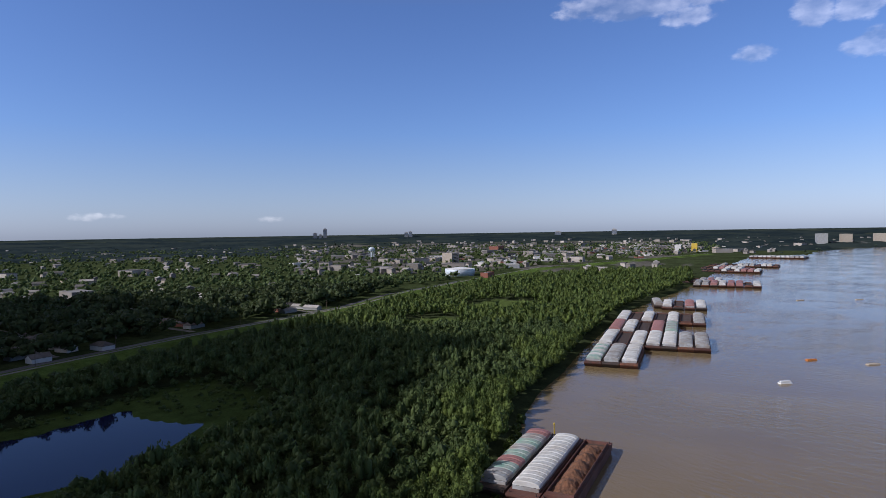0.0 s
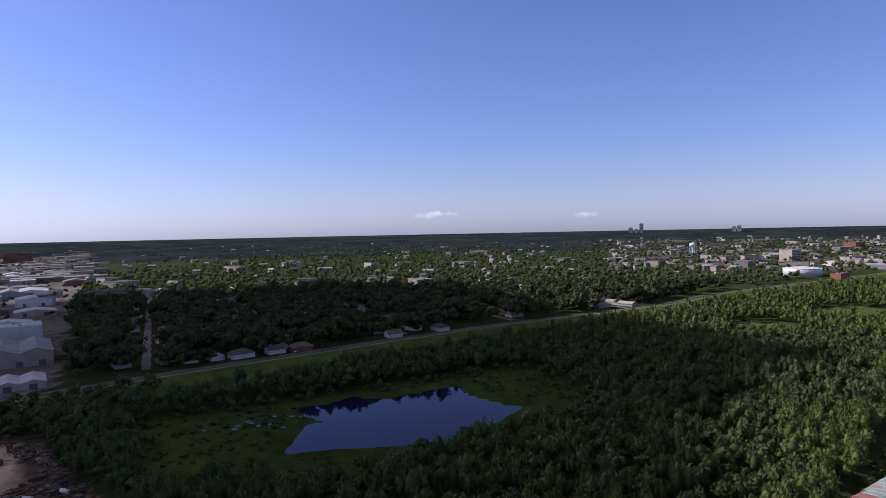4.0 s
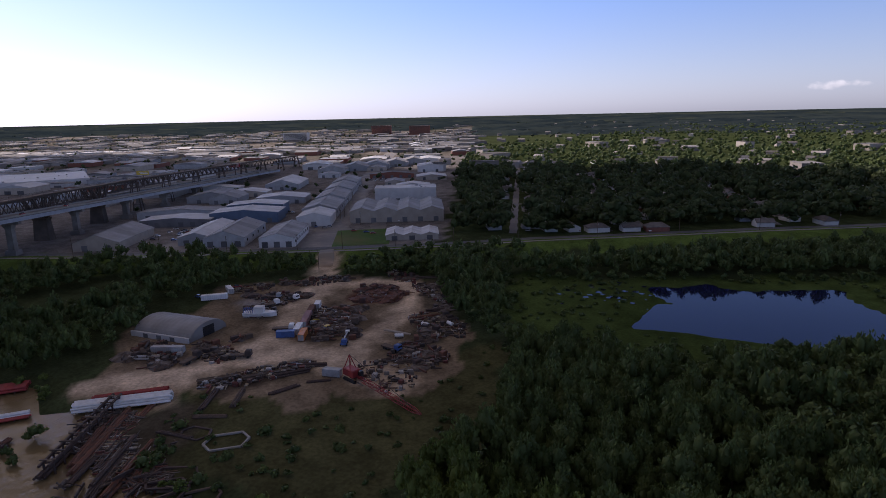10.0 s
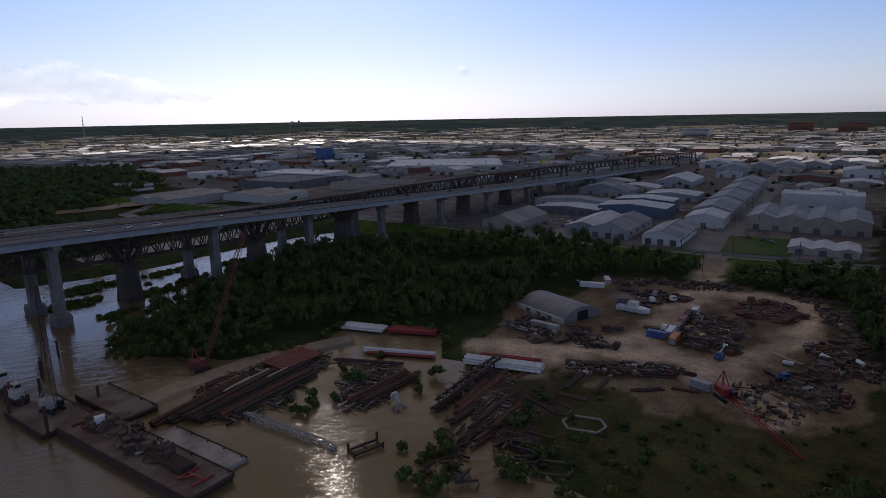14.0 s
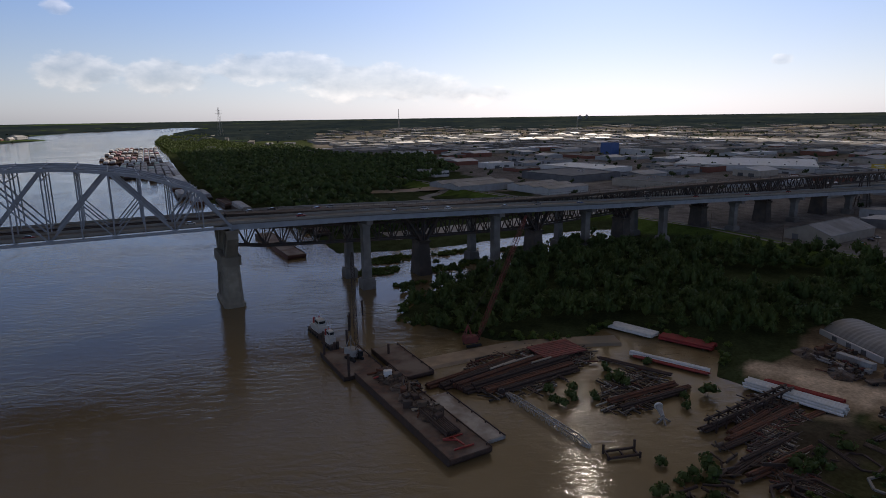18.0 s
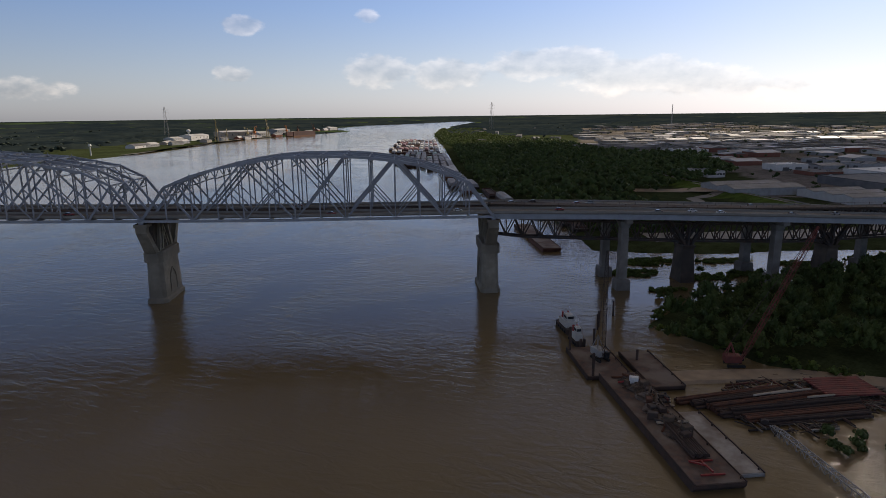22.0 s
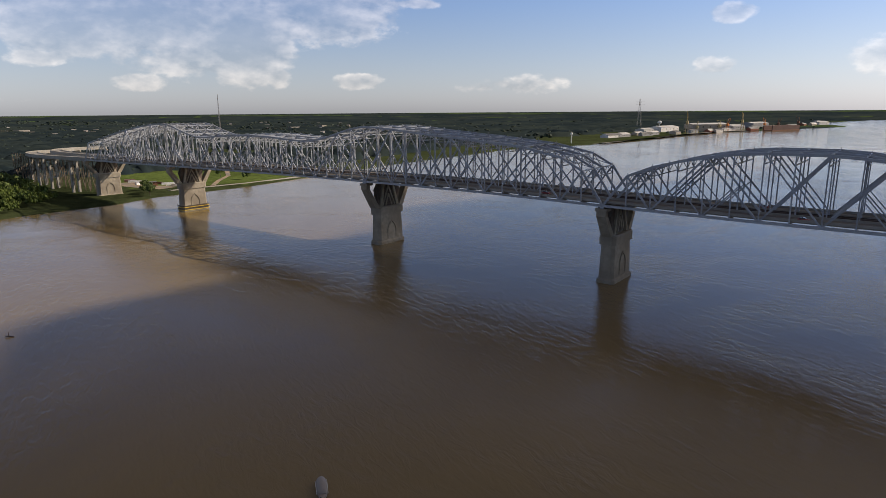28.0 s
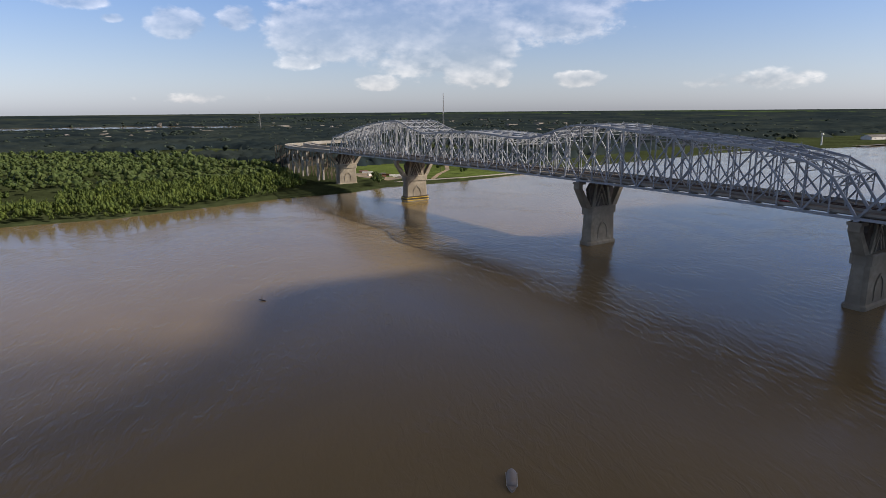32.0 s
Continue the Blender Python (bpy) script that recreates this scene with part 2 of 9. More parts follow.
M = {}
M["river"] = water_mat("river_water", (0.216, 0.159, 0.083), 0.06, 0.4, 0.3)
M["river"].node_tree.nodes["Principled BSDF"].inputs["Specular IOR Level"].default_value = 0.47
# blue of the mirrored sky put into the pond's base colour
M["pond"] = water_mat("pond_water", (0.011, 0.013, 0.055), 0.03, 0.03, 0.3)
M["pond"].node_tree.nodes["Principled BSDF"].inputs["Specular IOR Level"].default_value = 0.2
M["steel"] = mat("bridge_steel", (0.33, 0.355, 0.395), (0.265, 0.29, 0.325), rough=0.5, scale=0.25, obj=0.12, spec=0.5)
M["old_steel"] = mat("old_dark_steel", (0.055, 0.05, 0.048), (0.09, 0.055, 0.04), rough=0.75, scale=0.4)
M["concrete"] = mat("concrete", (0.34, 0.30, 0.235), (0.25, 0.22, 0.17), scale=0.35, bump=0.15, coarse=0.06, coarse_color=(0.20, 0.17, 0.13))
M["pier_concrete"] = mat("weathered_pier_concrete", (0.23, 0.215, 0.195), (0.17, 0.155, 0.14), scale=0.3, bump=0.1, coarse=0.07, coarse_color=(0.13, 0.115, 0.10))
M["pale_concrete"] = mat("pale_concrete", (0.33, 0.31, 0.275), (0.26, 0.245, 0.22), scale=0.3, coarse=0.05, coarse_color=(0.26, 0.24, 0.21))
M["asphalt"] = mat("asphalt", (0.07, 0.07, 0.072), (0.05, 0.05, 0.05), scale=0.4, coarse=0.03, coarse_color=(0.10, 0.098, 0.092))
M["road_dust"] = mat("worn_pale_road", (0.23, 0.205, 0.175), (0.165, 0.15, 0.13), scale=0.25, coarse=0.04, coarse_color=(0.13, 0.12, 0.11))
M["dirt"] = mat("dusty_sand", (0.40, 0.295, 0.195), (0.29, 0.215, 0.145), scale=0.3, detail=8, bump=0.2, coarse=0.035, coarse_color=(0.20, 0.17, 0.13))
M["grass"] = mat("mown_grass", (0.062, 0.125, 0.024), (0.048, 0.095, 0.02), spec=0.05, scale=0.4, detail=8, coarse=0.03, coarse_color=(0.11, 0.12, 0.04))
M["bark"] = mat("bark", (0.10, 0.075, 0.055), scale=2.0)
# lighter leaf of willow and reeds; also stands in for sunlit crowns
M["leaf_willow"] = leaf_mat("willow_leaves", (0.112, 0.150, 0.032), (0.074, 0.110, 0.028))
M["leaf_dark"] = leaf_mat("oak_leaves", (0.040, 0.060, 0.022), (0.060, 0.082, 0.027))
M["leaf_mid"] = leaf_mat("hackberry_leaves", (0.064, 0.098, 0.03), (0.092, 0.126, 0.038))
M["rust"] = mat("rusty_steel", (0.17, 0.065, 0.035), (0.09, 0.045, 0.03), rough=0.85, scale=0.6, obj=0.25)
M["rust_dark"] = mat("dark_rusty_steel", (0.075, 0.045, 0.035), (0.05, 0.035, 0.03), rough=0.85, scale=0.6, obj=0.25)
M["hull"] = mat("barge_hull_red_brown", (0.14, 0.055, 0.04), (0.08, 0.045, 0.035), rough=0.7, scale=0.3, obj=0.25, coarse=0.1)
M["hull_dark"] = mat("barge_hull_black", (0.035, 0.03, 0.028), (0.08, 0.05, 0.04), rough=0.7, scale=0.3)
M["cover_white"] = mat("weathered_white_cover", (0.62, 0.62, 0.60), (0.50, 0.50, 0.48), rough=0.55, scale=0.5, obj=0.08, coarse=0.12, coarse_color=(0.45, 0.43, 0.40))
M["cover_grey"] = mat("weathered_grey_cover", (0.38, 0.39, 0.39), (0.28, 0.28, 0.28), rough=0.6, scale=0.5, obj=0.1, coarse=0.15, coarse_color=(0.25, 0.22, 0.20))
M["cover_green"] = mat("faded_green_cover", (0.20, 0.33, 0.27), (0.36, 0.40, 0.36), rough=0.6, scale=0.35)
M["cover_red"] = mat("faded_red_cover", (0.32, 0.15, 0.14), (0.26, 0.13, 0.12), rough=0.6, scale=0.4)
M["ore"] = mat("red_brown_ore", (0.19, 0.085, 0.045), (0.10, 0.05, 0.03), rough=1.0, scale=0.7, bump=0.6)
M["white"] = mat("white_paint", (0.78, 0.78, 0.76), (0.66, 0.66, 0.64), rough=0.5, scale=0.6, obj=0.06)
M["red"] = mat("red_paint", (0.36, 0.035, 0.03), (0.24, 0.03, 0.03), rough=0.5, scale=0.6)
M["red_oxide"] = mat("red_oxide_primer", (0.24, 0.055, 0.045), (0.15, 0.045, 0.038), rough=0.75, scale=0.5, obj=0.2)
M["blue"] = mat("blue_paint", (0.05, 0.12, 0.32), (0.04, 0.09, 0.24), rough=0.5, scale=0.6)
M["orange"] = mat("orange_paint", (0.62, 0.20, 0.03), (0.45, 0.15, 0.03), rough=0.5, scale=0.6)
M["yellow"] = mat("yellow_paint", (0.65, 0.45, 0.05), (0.5, 0.34, 0.05), rough=0.5, scale=0.6)
M["crane_yellow"] = mat("faded_crane_yellow", (0.46, 0.36, 0.16), (0.34, 0.26, 0.13), rough=0.6, scale=0.4)
M["glass"] = mat("dark_window", (0.03, 0.035, 0.04), rough=0.12, scale=1.0)
M["metal_roof"] = mat("grey_metal_roof", (0.255, 0.25, 0.245), (0.195, 0.19, 0.185), rough=0.6, metal=0.0, spec=0.3, scale=0.15, obj=0.2, coarse=0.05, coarse_color=(0.18, 0.17, 0.16))
M["bright_roof"] = mat("bright_metal_roof", (0.53, 0.52, 0.50), (0.44, 0.43, 0.41), rough=0.55, spec=0.3, scale=0.12, obj=0.12)
M["dark_roof"] = mat("dark_flat_roof", (0.10, 0.10, 0.105), (0.15, 0.145, 0.14), rough=0.85, scale=0.1, obj=0.3)
M["shingle"] = mat("asphalt_shingle", (0.13, 0.115, 0.105), (0.09, 0.08, 0.075), rough=0.9, scale=0.4, obj=0.35)
M["wall_grey"] = mat("grey_sheet_wall", (0.36, 0.36, 0.36), (0.29, 0.29, 0.28), rough=0.6, scale=0.2, obj=0.2)
M["wall_tan"] = mat("tan_wall", (0.42, 0.36, 0.29), (0.35, 0.30, 0.24), rough=0.8, scale=0.2, obj=0.2)
M["wall_white"] = mat("pale_wall", (0.62, 0.60, 0.57), (0.54, 0.52, 0.49), rough=0.7, scale=0.2, obj=0.15)
M["wall_blue"] = mat("blue_sheet_wall", (0.10, 0.145, 0.21), (0.08, 0.12, 0.18), rough=0.55, scale=0.2)
M["brick_red"] = mat("red_brick", (0.27, 0.10, 0.065), (0.21, 0.085, 0.06), rough=0.9, scale=0.8)
M["tank_white"] = mat("tank_paint", (0.62, 0.68, 0.72), (0.55, 0.60, 0.64), rough=0.45, scale=0.2)
M["timber"] = mat("weathered_timber", (0.13, 0.09, 0.065), (0.08, 0.06, 0.045), rough=0.9, scale=0.7, obj=0.3)
M["tyre"] = mat("rubber", (0.02, 0.02, 0.02), rough=0.9)
M["tan_steel"] = mat("rusted_tan_steel", (0.13, 0.10, 0.07), (0.09, 0.07, 0.05), rough=0.8, scale=0.3)
M["pale_shingle"] = mat("pale_worn_shingle", (0.33, 0.31, 0.29), (0.25, 0.235, 0.22), rough=0.9, scale=0.4, obj=0.3)
M["dark_concrete"] = mat("dark_brown_concrete", (0.12, 0.09, 0.07), (0.08, 0.062, 0.05), scale=0.3, bump=0.1, coarse=0.08, coarse_color=(0.055, 0.042, 0.035))
# far leaves paler and greyer, distance haze put into their colour
M["leaf_far"] = leaf_mat("hazed_far_leaves", (0.050, 0.070, 0.050), (0.038, 0.058, 0.045))
M["far_wall"] = mat("mixed_pale_walls", (0.36, 0.32, 0.28), (0.22, 0.195, 0.17), scale=0.02, island=0.4)
M["far_roof"] = mat("mixed_roofs", (0.27, 0.25, 0.235), (0.16, 0.15, 0.14), scale=0.02, island=0.7)
M["works_roof"] = mat("works_roofs", (0.19, 0.185, 0.18), (0.11, 0.105, 0.10), rough=0.85, spec=0.1, scale=0.02, island=0.75)
M["scrap_dark"] = mat("packed_dark_scrap", (0.10, 0.065, 0.045), (0.03, 0.025, 0.022), rough=0.9, scale=1.1, detail=8, bump=1.0, bump_scale=1.6, coarse=0.25, coarse_color=(0.16, 0.13, 0.11))
M["scrap_red"] = mat("packed_red_scrap", (0.17, 0.06, 0.035), (0.06, 0.03, 0.022), rough=0.9, scale=1.1, detail=8, bump=1.0, bump_scale=1.6, coarse=0.25, coarse_color=(0.10, 0.05, 0.04))
M["pale_plate"] = mat("pale_worn_plate", (0.46, 0.42, 0.37), (0.33, 0.29, 0.25), rough=0.8, scale=0.4, detail=7, coarse=0.15, coarse_color=(0.22, 0.17, 0.13))
M["deck_rust"] = mat("rusty_deck_plate", (0.15, 0.085, 0.06), (0.085, 0.06, 0.05), rough=0.85, scale=0.5, detail=7, coarse=0.12, coarse_color=(0.20, 0.16, 0.13))
# bluish far canopy, distance haze put into the base colour
M["hazed_forest_roof"] = mat("hazed_forest_roof", (0.024, 0.036, 0.040), (0.015, 0.024, 0.029), rough=1.0, scale=0.03, detail=6, spec=0.0, coarse=0.004, coarse_color=(0.034, 0.046, 0.044))


def clutter_mat(name, colours, rough=0.75):
    """Each loose piece takes one of several colours."""
    m = bpy.data.materials.new(name)
    m.use_nodes = True
    n, l = m.node_tree.nodes, m.node_tree.links
    b = n["Principled BSDF"]
    b.inputs["Roughness"].default_value = rough
    geo, ramp = n.new("ShaderNodeNewGeometry"), n.new("ShaderNodeValToRGB")
    ramp.color_ramp.interpolation = "CONSTANT"
    while len(ramp.color_ramp.elements) < len(colours):
        ramp.color_ramp.elements.new(0.5)
    for k, c in enumerate(colours):
        ramp.color_ramp.elements[k].position = k / len(colours)
        ramp.color_ramp.elements[k].color = (*c, 1)
    l.new(geo.outputs["Random Per Island"], ramp.inputs["Fac"])
    tex, mx = n.new("ShaderNodeTexNoise"), n.new("ShaderNodeMix")
    tex.inputs["Scale"].default_value, tex.inputs["Detail"].default_value = 1.5, 5.0
    l.new(geo.outputs["Position"], tex.inputs["Vector"])
    mx.data_type = "RGBA"
    mx.inputs["B"].default_value = (0.05, 0.035, 0.028, 1)
    l.new(ramp.outputs["Color"], mx.inputs["A"])
    l.new(tex.outputs["Fac"], mx.inputs["Factor"])
    l.new(mx.outputs["Result"], b.inputs["Base Color"])
    return m


M["clutter"] = clutter_mat("yard_clutter", [(0.06, 0.045, 0.035), (0.14, 0.06, 0.035), (0.04, 0.038, 0.036), (0.10, 0.075, 0.055), (0.30, 0.27, 0.23), (0.05, 0.04, 0.035), (0.17, 0.08, 0.05), (0.62, 0.61, 0.58), (0.09, 0.08, 0.07), (0.22, 0.045, 0.03), (0.07, 0.05, 0.04), (0.45, 0.36, 0.22)])

# ---- helpers for building ----
def mesh(name, verts, faces, material, smooth=False):
    me = bpy.data.meshes.new(name)
    me.from_pydata([tuple(v) for v in verts], [], [tuple(f) for f in faces])
    if material:
        me.materials.append(material)
    if smooth:
        me.shade_smooth()
    return me


def big_mesh(name, verts, quads, material):
    """A large mesh from arrays of corners and four-sided faces."""
    me = bpy.data.meshes.new(name)
    verts, quads = np.asarray(verts, dtype=np.float32), np.asarray(quads, dtype=np.int32)
    me.vertices.add(len(verts))
    me.vertices.foreach_set("co", verts.ravel())
    me.loops.add(quads.size)
    me.loops.foreach_set("vertex_index", quads.ravel())
    me.polygons.add(len(quads))
    me.polygons.foreach_set("loop_start", np.arange(0, quads.size, 4, dtype=np.int32))
    me.update(calc_edges=True)
    me.materials.append(material)
    return me


def thing(name, m=None, label="", category="", group="", kind=""):
    ob = new(name)
    ob.empty_display_size = 0.5
    if m is not None:
        ob.matrix_basis = m
    return tagged(ob, label, category, group, kind)


def part(name, me, parent, label="", m=None):
    ob = new(name, me)
    if parent is not None:
        ob.parent = parent
    if m is not None:
        ob.matrix_basis = m
    if label:
        ob["label"] = label
    return ob


class Shape:
    """Collects corners and faces of one mesh."""

    def __init__(self):
        self.v, self.f = [], []

    def add(self, verts, faces):
        n = len(self.v)
        self.v += [tuple(v) for v in verts]
        self.f += [tuple(i + n for i in f) for f in faces]
        return self

    def box(self, x0, y0, z0, x1, y1, z1, taper=0.0, bevel=0.0):
        t = taper
        vs = [(x0, y0, z0), (x1, y0, z0), (x1, y1, z0), (x0, y1, z0), (x0 + t, y0 + t, z1), (x1 - t, y0 + t, z1), (x1 - t, y1 - t, z1), (x0 + t, y1 - t, z1)]
        fs = [(3, 2, 1, 0), (4, 5, 6, 7), (0, 1, 5, 4), (1, 2, 6, 5), (2, 3, 7, 6), (3, 0, 4, 7)]
        if bevel:
            b = bevel
            vs = vs[:4] + [(x0, y0, z1 - b), (x1, y0, z1 - b), (x1, y1, z1 - b), (x0, y1, z1 - b), (x0 + b, y0 + b, z1), (x1 - b, y0 + b, z1), (x1 - b, y1 - b, z1), (x0 + b, y1 - b, z1)]
            fs = [(3, 2, 1, 0), (8, 9, 10, 11)] + [(i, (i + 1) % 4, 4 + (i + 1) % 4, 4 + i) for i in range(4)] + [(4 + i, 4 + (i + 1) % 4, 8 + (i + 1) % 4, 8 + i) for i in range(4)]
        return self.add(vs, fs)

    def beam(self, a, b, w, h=None):
        a, b = Vector(a), Vector(b)
        d = (b - a).normalized()
        side = d.cross(Vector((0, 0, 1)))
        if side.length < 0.05:
            side = Vector((1, 0, 0))
        side.normalize()
        up = side.cross(d)
        s, u = side * (w / 2), up * ((h or w) / 2)
        vs = [p + i * s + j * u for p in (a, b) for i, j in ((-1, -1), (1, -1), (1, 1), (-1, 1))]
        return self.add(vs, [(0, 1, 2, 3), (7, 6, 5, 4)] + [(i, 4 + i, 4 + (i + 1) % 4, (i + 1) % 4) for i in range(4)])

    def tube(self, a, b, r, r2=None, n=8, caps=True):
        a, b = Vector(a), Vector(b)
        d = (b - a).normalized()
        side = d.cross(Vector((0, 0, 1)))
        if side.length < 0.05:
            side = Vector((1, 0, 0))
        side.normalize()
        up = side.cross(d)
        r2 = r if r2 is None else r2
        vs = [p + (side * math.cos(6.2832 * i / n) + up * math.sin(6.2832 * i / n)) * q for p, q in ((a, r), (b, r2)) for i in range(n)]
        fs = [(i, (i + 1) % n, n + (i + 1) % n, n + i) for i in range(n)]
        if caps:
            fs += [tuple(range(n - 1, -1, -1)), tuple(range(n, 2 * n))]
        return self.add(vs, fs)

    def prism(self, outline, z0, z1):
        n = len(outline)
        vs = [(x, y, z) for z in (z0, z1) for x, y in outline]
        return self.add(vs, [tuple(range(n - 1, -1, -1)), tuple(range(n, 2 * n))] + [(i, (i + 1) % n, n + (i + 1) % n, n + i) for i in range(n)])

    def lathe(self, profile, n=16, cx=0.0, cy=0.0):
        vs = [(cx + r * math.cos(6.2832 * i / n), cy + r * math.sin(6.2832 * i / n), z) for r, z in profile for i in range(n)]
        fs = [(k * n + i, k * n + (i + 1) % n, (k + 1) * n + (i + 1) % n, (k + 1) * n + i) for k in range(len(profile) - 1) for i in range(n)]
        fs += [tuple(range(n - 1, -1, -1)), tuple(range((len(profile) - 1) * n, len(profile) * n))]
        return self.add(vs, fs)

    def loft(self, rings):
        """Rings of equal count, joined side by side; the ends are closed."""
        n = len(rings[0])
        vs = [p for r in rings for p in r]
        fs = [(k * n + i, k * n + (i + 1) % n, (k + 1) * n + (i + 1) % n, (k + 1) * n + i) for k in range(len(rings) - 1) for i in range(n)]
        fs += [tuple(range(n - 1, -1, -1)), tuple(range((len(rings) - 1) * n, len(rings) * n))]
        return self.add(vs, fs)

    def me(self, name, material, smooth=False):
        return mesh(name, self.v, self.f, material, smooth)


def inside(poly, x, y):
    x, y = np.asarray(x, float), np.asarray(y, float)
    r = np.zeros(x.shape, bool)
    px, py = poly[-1]
    for qx, qy in poly:
        if qy != py:
            r ^= ((qy > y) != (py > y)) & (x < (px - qx) * (y - qy) / (py - qy) + qx)
        px, py = qx, qy
    return r


def far_from(line, x, y, closed=False):
    """Distance from points to a line of corners."""
    x, y = np.asarray(x, float), np.asarray(y, float)
    best = np.full(x.shape, 1e9)
    pts = list(line) + ([line[0]] if closed else [])
    for (ax, ay), (bx, by) in zip(pts, pts[1:]):
        dx, dy = bx - ax, by - ay
        s = np.clip(((x - ax) * dx + (y - ay) * dy) / (dx * dx + dy * dy), 0, 1)
        best = np.minimum(best, np.hypot(x - ax - s * dx, y - ay - s * dy))
    return best


# ---- the lie of the land ----
NEAR_BANK = [(2500, 2700), (1856, 2363), (1612, 2257), (1313, 2012), (1208, 1850), (955, 1743), (700, 1380), (426, 936), (336, 806), (218, 640), (159, 525), (108, 422), (83, 365), (61, 323), (45, 280),
             (35, 240), (24, 205), (10, 168), (-16, 124), (-46, 88), (-74, 60), (-100, 40), (-122, 30), (-133, 14), (-150, 3), (-176, -4), (-184, -12), (-202, 12), (-210, -22), (-236, -24), (-247, -66),
             (-222, -74), (-205, -100), (-208, -152), (-245, -160), (-290, -158), (-335, -148), (-382, -132), (-440, -116), (-468, -118), (-452, -142), (-424, -166), (-390, -188), (-352, -206), (-322, -232), (-296, -262), (-330, -312), (-360, -368), (-385, -420), (-422, -547), (-569, -793), (-902, -1304), (-1390, -2084), (-1788, -2632), (-2705, -3803), (-3867, -5093), (-4300, -5500)]
FAR_BANK = [(-4300, -5900), (-3154, -5087), (-2451, -4679), (-1900, -4050), (-1660, -3620), (-1570, -3150), (-1195, -2800), (-930, -2590), (-770, -2455), (-560, -2200), (-360, -1825), (-180, -1590), (22, -1393), (200, -1010), (281, -800), (319, -690), (375, -600), (385, -545), (422, -482), (445, -414), (473, -327),
            (540, -235), (700, 40), (1000, 600), (1700, 1500), (3400, 2600)]
RIVER = NEAR_BANK + FAR_BANK
BEND = [(2600, -2200), (3300, -1500), (4000, -1600), (4300, -1900), (3600, -2700), (2700, -3000), (2300, -2900)]
LEVEE = [(-1500, -1900), (-900, -900), (-640, -420), (-500, -143), (-466, -64), (-415, 10), (-381, 78), (-350, 138), (-327, 188), (-306, 247), (-275, 315), (-238, 399), (-187, 502), (-124, 603), (-74, 690), (-26, 830), (37, 938), (89, 1041), (250, 1320), (560, 1600), (900, 1900)]
POND = [(-206, 236), (-195, 243), (-190, 264), (-180, 262), (-173, 265), (-163, 282), (-152, 300), (-145, 304), (-138, 292), (-126, 286), (-112, 281), (-100, 279), (-104, 252), (-109, 227), (-120, 217), (-138, 203), (-152, 195), (-166, 182), (-172, 194), (-183, 216), (-178, 222), (-194, 226)]
MARSH = [(-261, 187), (-215, 150), (-190, 138), (-168, 132), (-130, 157), (-108, 200), (-80, 238), (-60, 269), (-76, 315), (-125, 372), (-160, 329), (-188, 285), (-226, 232)]
MEADOWS = [[(25, 691), (88, 748), (139, 726), (126, 640), (82, 604), (52, 634)], [(-32, 572), (16, 614), (46, 572), (23, 517), (-25, 538)]]
YARD = [(-312, 104), (-322, 52), (-283, 28), (-262, 0), (-226, -6), (-206, -12), (-196, 12), (-190, 34), (-173, 46), (-159, 80), (-166, 106), (-222, 128), (-273, 150), (-287, 135)]
FRONT_GRASS = [(-206, 14), (-190, 34), (-173, 46), (-159, 80), (-166, 106), (-190, 128), (-168, 132), (-140, 104), (-118, 78), (-114, 56), (-104, 44), (-122, 33), (-134, 16), (-152, 4)]
SITES = [(-395, 60), (-372, 130), (-345, 190), (-380, 222), (-900, 560), (-1330, 860), (-2600, 1700), (-3300, 300), (-3000, -1900), (-1500, -1300), (-1050, -700), (-800, -450), (-560, -180), (-480, -100)]
TOWN = [(-372, 225), (-300, 300), (-180, 530), (-90, 690), (-20, 850), (60, 990), (420, 1500), (1100, 2150), (1500, 3200), (0, 4300), (-2500, 3400), (-1330, 860), (-900, 560)]
FIELD = [(372, -688), (440, -660), (500, -690), (570, -790), (530, -880), (330, -870), (300, -800), (325, -715)]
YARD_TRACKS = [([(-352, 122), (-318, 106), (-297, 98), (-272, 80), (-246, 66), (-227, 52), (-216, 20), (-222, -6)], 6.5), ([(-297, 100), (-284, 136), (-266, 136), (-238, 118), (-214, 92), (-198, 66), (-216, 44)], 5.0), ([(-227, 52), (-206, 66), (-186, 74), (-168, 78)], 7.0), ([(-216, 20), (-206, 8), (-196, 10)], 5.0)]
# beyond FLAT metres the plain is drawn in and tilted up, so that 24 km of it fit within the edge
FLAT, SQUEEZE, far_edge = 2600.0, 2552.0, 4880.0


def true_range(r):
    u = np.clip(np.asarray(r, float) - FLAT, 0, far_edge - FLAT)
    return np.minimum(r, FLAT) + u / (1 - u / SQUEEZE)


def drawn_in(line):
    """True plan points to their drawn-in places."""
    out = []
    for x, y in line:
        d = math.hypot(x, y)
        r = d if d < FLAT else FLAT + (d - FLAT) / (1 + (d - FLAT) / SQUEEZE)
        out.append((x * r / d, y * r / d))
    return out


def lay(x, y):
    """Height of the tilted plain above level ground."""
    r = np.hypot(x, y)
    return 87.0 * (1 - r / np.maximum(true_range(r), 1e-3))


NEAR_BANK, FAR_BANK, BEND = drawn_in(NEAR_BANK), drawn_in(FAR_BANK), drawn_in(BEND)
RIVER = NEAR_BANK + FAR_BANK


